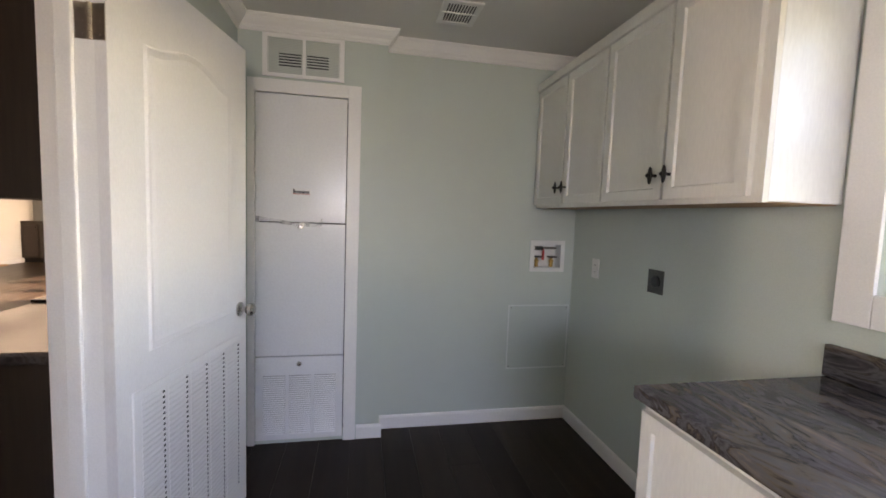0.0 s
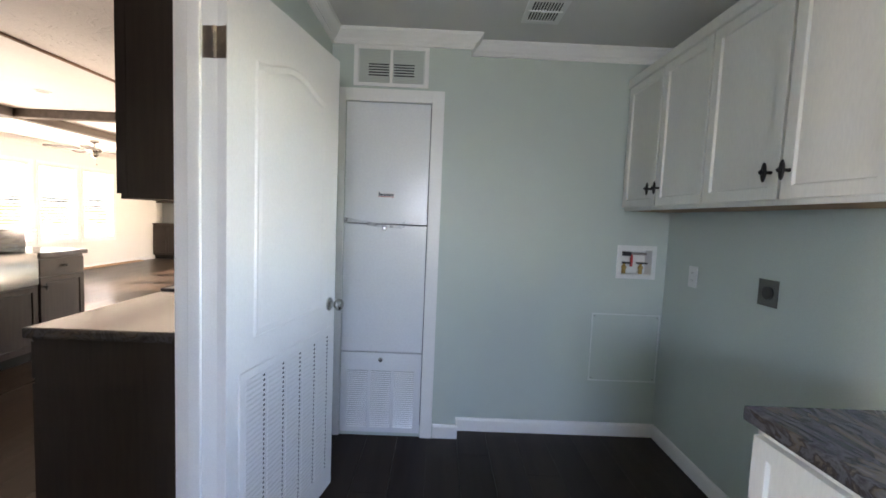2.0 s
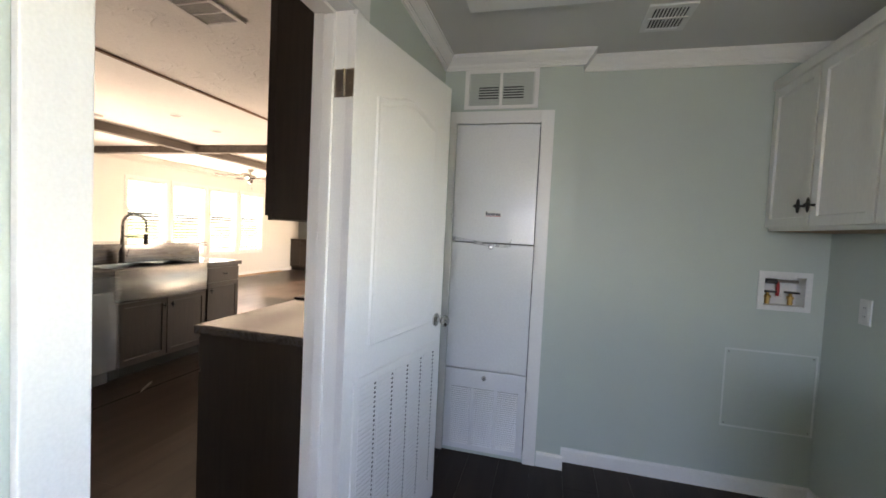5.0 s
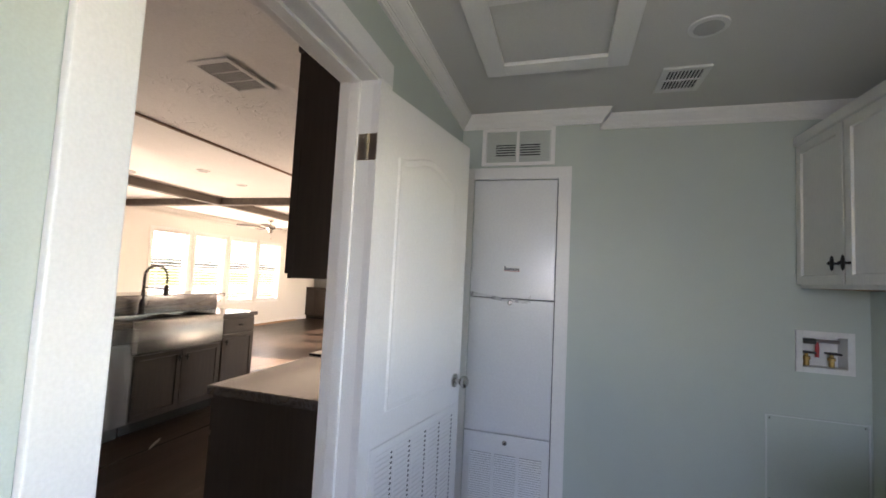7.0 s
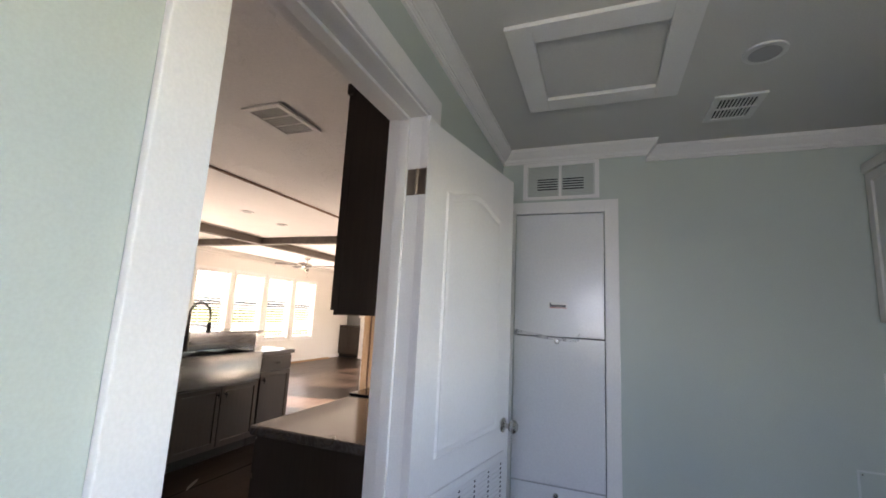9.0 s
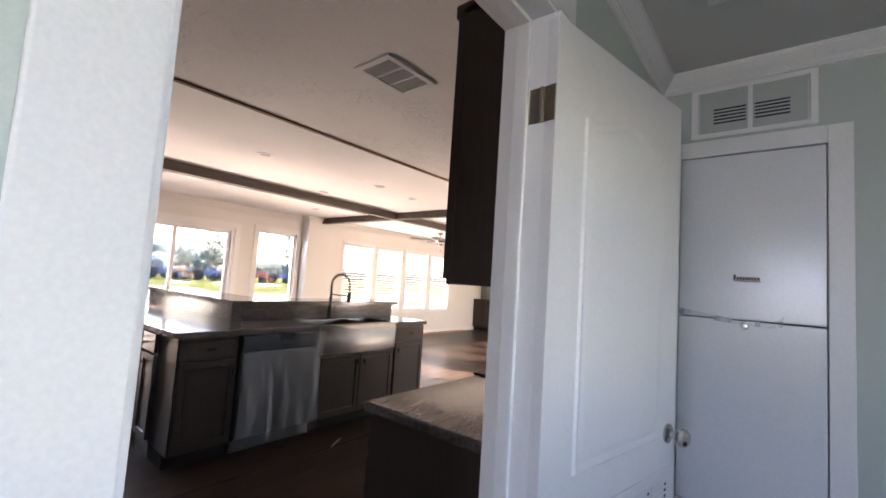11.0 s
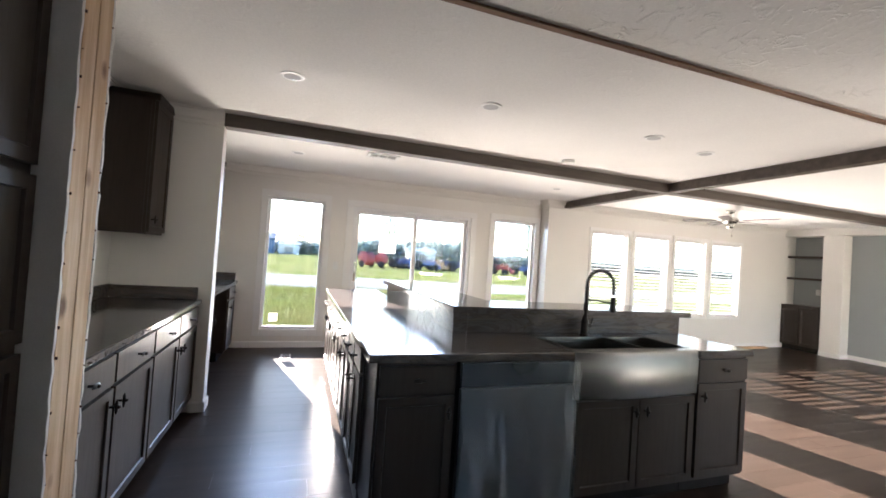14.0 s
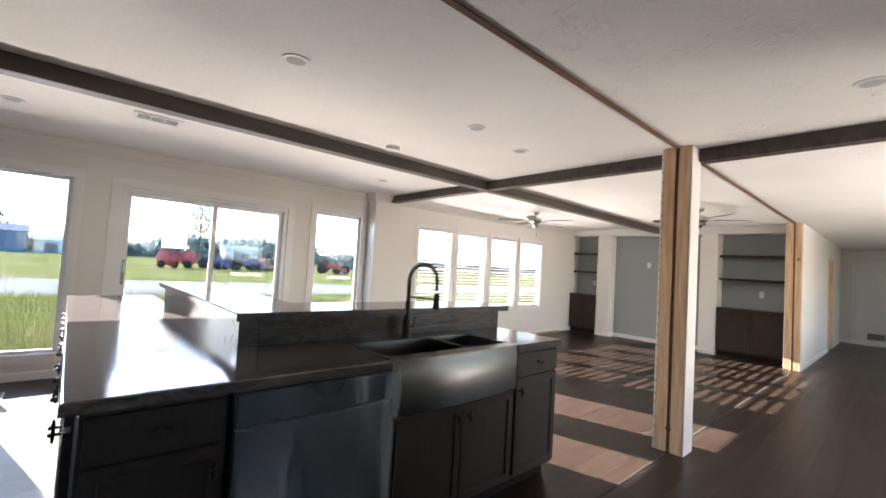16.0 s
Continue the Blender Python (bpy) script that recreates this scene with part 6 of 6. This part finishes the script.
# ---- outside ----
GZ = -0.75
bm = bmesh.new()
box(bm, -420, -300, GZ - 0.4, 120, 320, GZ)
solid("ground", bm, GRASS, "green and yellowing lawn that reaches the trees", "ground", "structure")
bm = bmesh.new()
n = 60
rows = []
for k in range(n + 1):
    y = -120 + 300 * k / n
    a = -26.2 + 1.6 * noise.noise(Vector((y * 0.06, 1.3, 0))) + 0.02 * y
    b = -36.5 + 2.2 * noise.noise(Vector((y * 0.05, 7.7, 0))) + 0.02 * y
    rows.append([bm.verts.new((x, y, z)) for x, z in ((a, GZ + 0.004), (a - 0.6, GZ + 0.03), (b + 0.6, GZ + 0.03), (b, GZ + 0.004))])
for a, b in zip(rows, rows[1:]):
    for k in range(3):
        bm.faces.new((a[k], a[k + 1], b[k + 1], b[k]))
solid("road", bm, SAND, "pale sandy gravel drive across the lawn", "road", "structure")
bm = bmesh.new()
n = 40
rows = []
for k in range(n + 1):
    y = -12 + 36 * k / n
    a = -12.3 + 0.5 * noise.noise(Vector((y * 0.3, 4.4, 0)))
    rows.append([bm.verts.new((x, y, z)) for x, z in ((-7.2, GZ + 0.03), (a + 0.5, GZ + 0.03), (a, GZ + 0.003))])
for p, q in zip(rows, rows[1:]):
    for k in range(2):
        bm.faces.new((p[k], p[k + 1], q[k + 1], q[k]))
solid("pavement", bm, SAND, "pale sandy pad along the house", "ground", "structure")
# grass blades near the house
rng = random.Random(3)
verts, faces = [], []
for k in range(30000):
    x = -12.6 - 12.0 * rng.random() ** 1.4
    y = -6 + 18 * rng.random()
    h = rng.uniform(0.10, 0.30) * (1.6 if noise.noise(Vector((x * 0.3, y * 0.3, 2))) > 0.1 else 0.9)
    a = rng.uniform(0, 6.28)
    dx, dy = 0.006 * math.cos(a), 0.006 * math.sin(a)
    lx, ly = rng.uniform(-0.08, 0.08), rng.uniform(-0.08, 0.08)
    i = len(verts)
    verts += [(x - dx, y - dy, GZ), (x + dx, y + dy, GZ), (x + lx, y + ly, GZ + h)]
    faces.append((i, i + 1, i + 2))
me = bpy.data.meshes.new("grass_blades")
me.from_pydata(verts, [], faces)
me.materials.append(GRASS_BLADE)
tagged(new("grass_blades", me), "tall green grass outside the windows", "grass", "", "stuff")


def canopy_mesh(seed, h, spread, count, size, low=0.35):
    """A crown of many small leaf clumps, gappy and uneven."""
    rng = random.Random(seed)
    verts, faces = [], []
    for k in range(count):
        u = rng.random()
        z = h * (low + (1 - low) * u)
        r = spread * (0.35 + 0.9 * math.sin(math.pi * min(1, 0.12 + 0.88 * u)) ** 0.8) * math.sqrt(rng.random())
        a = rng.uniform(0, 6.28318)
        c = Vector((r * math.cos(a), r * math.sin(a), z + rng.uniform(-0.3, 0.3)))
        for q in range(3):
            s = size * rng.uniform(0.5, 1.2)
            e1 = Vector((rng.uniform(-1, 1), rng.uniform(-1, 1), rng.uniform(-0.6, 0.6))).normalized() * s
            e2 = Vector((rng.uniform(-1, 1), rng.uniform(-1, 1), rng.uniform(-0.6, 0.6))).normalized() * s
            i = len(verts)
            verts += [c + e1, c + e2, c - e1 * 0.7, c - e2 * 0.8]
            faces.append((i, i + 1, i + 2, i + 3))
    me = bpy.data.meshes.new("crown")
    me.from_pydata(verts, [], faces)
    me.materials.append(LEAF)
    return me


def tree(x, y, seed, h, spread, count, size, low, label):
    t = thing("tree", pose(x, y, GZ), label, "tree", "trees")
    bm = bmesh.new()
    rng = random.Random(seed)
    tube(bm, [(0, 0, 0), (0.1, 0.05, h * 0.4), (0.0, 0.1, h * 0.75), (0.05, 0.0, h * 0.98)], [0.22, 0.17, 0.10, 0.03], 8)
    for k in range(7):
        z = h * (low + (0.9 - low) * k / 7)
        a = rng.uniform(0, 6.28)
        tube(bm, [(0.05, 0.05, z), (spread * 0.5 * math.cos(a), spread * 0.5 * math.sin(a), z + 0.4), (spread * 0.9 * math.cos(a), spread * 0.9 * math.sin(a), z + 0.6)], [0.07, 0.05, 0.02], 6)
    part("trunk", bm, BARK, t)
    c = new("crown", canopy_mesh(seed, h, spread, count, size, low))
    c.parent = t
    return t


tree(-128, 27.0, 11, 16.5, 2.3, 620, 0.34, 0.45, "tall thin pine standing above the tree line")
tree(-122, 50.0, 12, 13.5, 2.0, 460, 0.34, 0.40, "thin pine at the field edge")
tree(-118, 70.0, 14, 15.0, 2.1, 460, 0.34, 0.40, "thin pine at the field edge")
tree(-150, -14, 13, 9.5, 5.0, 380, 0.5, 0.12, "dark leafy tree cluster beside the shed")
tree(-152, 2.0, 15, 7.0, 3.4, 260, 0.45, 0.15, "dark leafy tree at the field edge")
# its leaf colour carries the haze
# the wood along the horizon
rng = random.Random(8)
verts, faces = [], []
for k in range(16000):
    y = rng.uniform(-70, 330)
    x = -150 - rng.uniform(0, 18) - 0.04 * y
    top = 7.2 + 3.2 * noise.noise(Vector((y * 0.07, 3.1, 0))) + 1.6 * noise.noise(Vector((y * 0.31, 5.1, 0)))
    if y < 20:
        top *= 0.55
    elif y > 75:
        top *= 0.6
    z = GZ + top * rng.random() ** 0.7
    s = rng.uniform(0.6, 1.5)
    e1 = Vector((rng.uniform(-1, 1), rng.uniform(-1, 1), rng.uniform(-1, 1))).normalized() * s
    e2 = Vector((rng.uniform(-1, 1), rng.uniform(-1, 1), rng.uniform(-1, 1))).normalized() * s
    c = Vector((x, y, z))
    i = len(verts)
    verts += [c + e1, c + e2, c - e1, c - e2 * 0.8]
    faces.append((i, i + 1, i + 2, i + 3))
me = bpy.data.meshes.new("far_woods")
me.from_pydata(verts, [], faces)
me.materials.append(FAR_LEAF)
tagged(new("far_woods", me), "green wood along the horizon, haze put into its colour", "trees", "", "stuff")


def shed(x, y, w, d, h, mat, label):
    s = thing("shed", pose(x, y, GZ), label, "shed", "far sheds")
    bm = bmesh.new()
    box(bm, -d / 2, -w / 2, 0, d / 2, w / 2, h)
    part("wall", bm, mat, s)
    bm = bmesh.new()
    v = [bm.verts.new(p) for p in ((-d / 2 - 0.3, -w / 2 - 0.3, h), (d / 2 + 0.3, -w / 2 - 0.3, h), (0, -w / 2 - 0.3, h + d * 0.2), (-d / 2 - 0.3, w / 2 + 0.3, h), (d / 2 + 0.3, w / 2 + 0.3, h), (0, w / 2 + 0.3, h + d * 0.2))]
    for q in ((0, 1, 2), (3, 5, 4), (0, 2, 5, 3), (1, 4, 5, 2), (0, 3, 4, 1)):
        bm.faces.new([v[i] for i in q])
    part("roof", bm, mat, s)
    bm = bmesh.new()
    box(bm, d / 2 + 0.002, -w * 0.2, 0, d / 2 + 0.06, w * 0.2, h * 0.75)
    part("door", bm, GREY_PLASTIC, s)
    return s


shed(-135, -13, 14, 8, 4.6, SHED_BLUE, "dark blue metal shed across the field")
shed(-140, -2, 6, 5, 3.0, SHED_WHITE, "small white shed across the field")
shed(-92, 27.0, 6, 4, 3.2, SHED_WHITE, "white box trailer behind the machines")


def wheel(par, x, y, r, w):
    bm = bmesh.new()
    lathe(bm, [(r * 0.55, -w / 2), (r * 0.92, -w / 2), (r, -w * 0.3), (r, w * 0.3), (r * 0.92, w / 2), (r * 0.55, w / 2)], pose(x, y, r, 90, 0, 0), 18)
    wh = part("wheel", bm, TYRE, par, "black tyre", True)
    bm = bmesh.new()
    lathe(bm, [(r * 0.54, -w * 0.4), (r * 0.2, -w * 0.2), (r * 0.2, w * 0.2), (r * 0.54, w * 0.4)], pose(x, y, r, 90, 0, 0), 14)
    part("rim", bm, SHED_WHITE, wh)


def tractor(m, mat, label, cab=True):
    """A farm tractor, nose along local +x."""
    t = thing("tractor", m, label, "tractor", "parked machines")
    bm = bmesh.new()
    box(bm, 0.1, -0.4, 0.75, 2.0, 0.4, 1.45, 0.08)
    box(bm, -0.9, -0.35, 0.6, 0.2, 0.35, 1.15, 0.05)
    part("bonnet", bm, mat, t)
    bm = bmesh.new()
    for y in (-0.75, 0.75):
        box(bm, -1.2, y - 0.2, 1.45, 0.0, y + 0.2, 1.55, 0.04)
    part("fenders", bm, mat, t)
    for x, y, r, w in ((-0.6, -0.8, 0.75, 0.4), (-0.6, 0.8, 0.75, 0.4), (1.5, -0.7, 0.45, 0.28), (1.5, 0.7, 0.45, 0.28)):
        wheel(t, x, y, r, w)
    bm = bmesh.new()
    tube(bm, [(1.0, 0.2, 1.4), (1.0, 0.2, 2.2)], 0.04)
    part("exhaust", bm, BLACK, t)
    if cab:
        bm = bmesh.new()
        for x in (-0.9, 0.15):
            for y in (-0.55, 0.55):
                box(bm, x - 0.04, y - 0.04, 1.15, x + 0.04, y + 0.04, 2.4)
        part("cab_posts", bm, BLACK, t)
        bm = bmesh.new()
        box(bm, -1.05, -0.7, 2.4, 0.3, 0.7, 2.52, 0.05)
        part("cab_roof", bm, mat, t)
    bm = bmesh.new()
    box(bm, -0.7, -0.25, 1.15, -0.2, 0.25, 1.3, 0.04)
    box(bm, -0.75, -0.25, 1.3, -0.65, 0.25, 1.75, 0.04)
    part("seat", bm, BLACK, t)
    bm = bmesh.new()
    for y in (-0.5, 0.5):
        tube(bm, [(0.4, y, 1.5), (1.6, y, 1.75), (2.6, y, 0.7)], 0.06, 6)
    box(bm, 2.5, -0.9, 0.3, 2.9, 0.9, 0.9, 0.05)
    part("loader", bm, mat, t)
    return t


def baler(m, mat, label):
    """A round baler on two wheels."""
    t = thing("baler", m, label, "farm machine", "parked machines")
    bm = bmesh.new()
    lathe(bm, [(0.9, -0.8), (0.98, -0.75), (0.98, 0.75), (0.9, 0.8)], pose(0, 0, 1.3, 90, 0, 0), 20)
    part("drum_housing", bm, mat, t, "", True)
    for y in (-0.95, 0.95):
        wheel(t, 0, y, 0.5, 0.3)
    bm = bmesh.new()
    tube(bm, [(0.7, 0, 0.8), (2.4, 0, 0.6)], 0.08)
    part("drawbar", bm, BLACK, t)
    bm = bmesh.new()
    for y in (-0.6, -0.2, 0.2, 0.6):
        tube(bm, [(0.99 * math.cos(a), y, 1.3 + 1.0 * math.sin(a)) for a in [0.2 * k for k in range(14)]], 0.04, 5)
    part("hoops", bm, BLACK, t)
    return t


MX = -62
baler(pose(MX, 10.5, GZ, 0, 0, 35), HAZE_RED, "red round baler parked on the grass")
baler(pose(MX - 2, 13.0, GZ, 0, 0, 80), HAZE_RED, "red round baler parked on the grass")
tractor(pose(MX - 3, 16.0, GZ, 0, 0, 40), HAZE_BLUE, "blue tractor with a loader on the grass")
tractor(pose(MX - 1, 19.2, GZ, 0, 0, 70), HAZE_BLUE, "blue tractor with a loader on the grass")
tractor(pose(MX - 4, 22.2, GZ, 0, 0, 20), HAZE_ORANGE, "orange tractor on the grass", False)
tractor(pose(MX - 2, 25.2, GZ, 0, 0, 60), HAZE_BLUE, "blue tractor with a loader on the grass")
tractor(pose(MX - 5, 28.5, GZ, 0, 0, 10), HAZE_BLUE, "blue tractor on the grass", False)
tractor(pose(MX - 1, 32.0, GZ, 0, 0, 50), HAZE_RED, "red tractor on the grass")
baler(pose(MX - 1, 42.5, GZ, 0, 0, 60), HAZE_RED, "red hay machine on the grass")
tractor(pose(MX - 4, 45.0, GZ, 0, 0, 20), HAZE_RED, "red tractor on the grass", False)
tractor(pose(MX - 9, 18.0, GZ, 0, 0, 75), HAZE_RED, "red tractor standing behind the balers")
tractor(pose(MX - 8, 24.0, GZ, 0, 0, 30), HAZE_BLUE, "blue tractor in the second row on the grass")
baler(pose(MX - 7, 30.5, GZ, 0, 0, 15), HAZE_ORANGE, "orange hay machine in the second row on the grass")
tractor(pose(MX - 3, 37.0, GZ, 0, 0, 65), HAZE_BLUE, "blue tractor with a loader on the grass")

# ---- floor planks, last ----
PW, PL, GAP = 0.18, 1.22, 0.0005
plank_bm = bmesh.new()
box(plank_bm, -PW / 2 + GAP, -PL / 2 + GAP, -0.006, PW / 2 - GAP, PL / 2 - GAP, 0.0)
plank_mesh = mesh_of("plank", plank_bm, FLOOR_MAT)
floor_ob = bpy.data.objects["floor"]
far_v, far_f, count = [], [], 0
rng = random.Random(21)
for i in range(51):
    x = -7.40 + PW * (i + 0.5)
    shift = (i * 0.43) % 1.0
    for j in range(-3, 15):
        y = (j + shift) * PL
        if y - PL / 2 < -2.25 or y + PL / 2 > 16.99:
            continue
        near = (-0.5 < x < 1.7 and 0.4 < y < 2.8) or (-4.6 < x < -0.5 and 0.3 < y < 6.2) or (-7.3 < x < -4.6 and 0.3 < y < 1.9)
        if near and count < 298 and x < 1.5:
            p = new("plank", plank_mesh)
            p.parent = floor_ob
            p.location = (x, y, 0)
            count += 1
        else:
            k = len(far_v)
            x0, x1, y0, y1 = x - PW / 2 + GAP, x + PW / 2 - GAP, y - PL / 2 + GAP, y + PL / 2 - GAP
            far_v += [(x0, y0, 0), (x1, y0, 0), (x1, y1, 0), (x0, y1, 0), (x0, y0, -0.006), (x1, y0, -0.006), (x1, y1, -0.006), (x0, y1, -0.006)]
            far_f += [(k, k + 1, k + 2, k + 3), (k, k + 4, k + 5, k + 1), (k + 1, k + 5, k + 6, k + 2), (k + 2, k + 6, k + 7, k + 3), (k + 3, k + 7, k + 4, k)]
me = bpy.data.meshes.new("far_planks")
me.from_pydata(far_v, [], far_f)
me.materials.append(FLOOR_MAT)
fp = new("far_planks", me)
fp.parent = floor_ob
tagged(fp, "", "", "", "stuff")
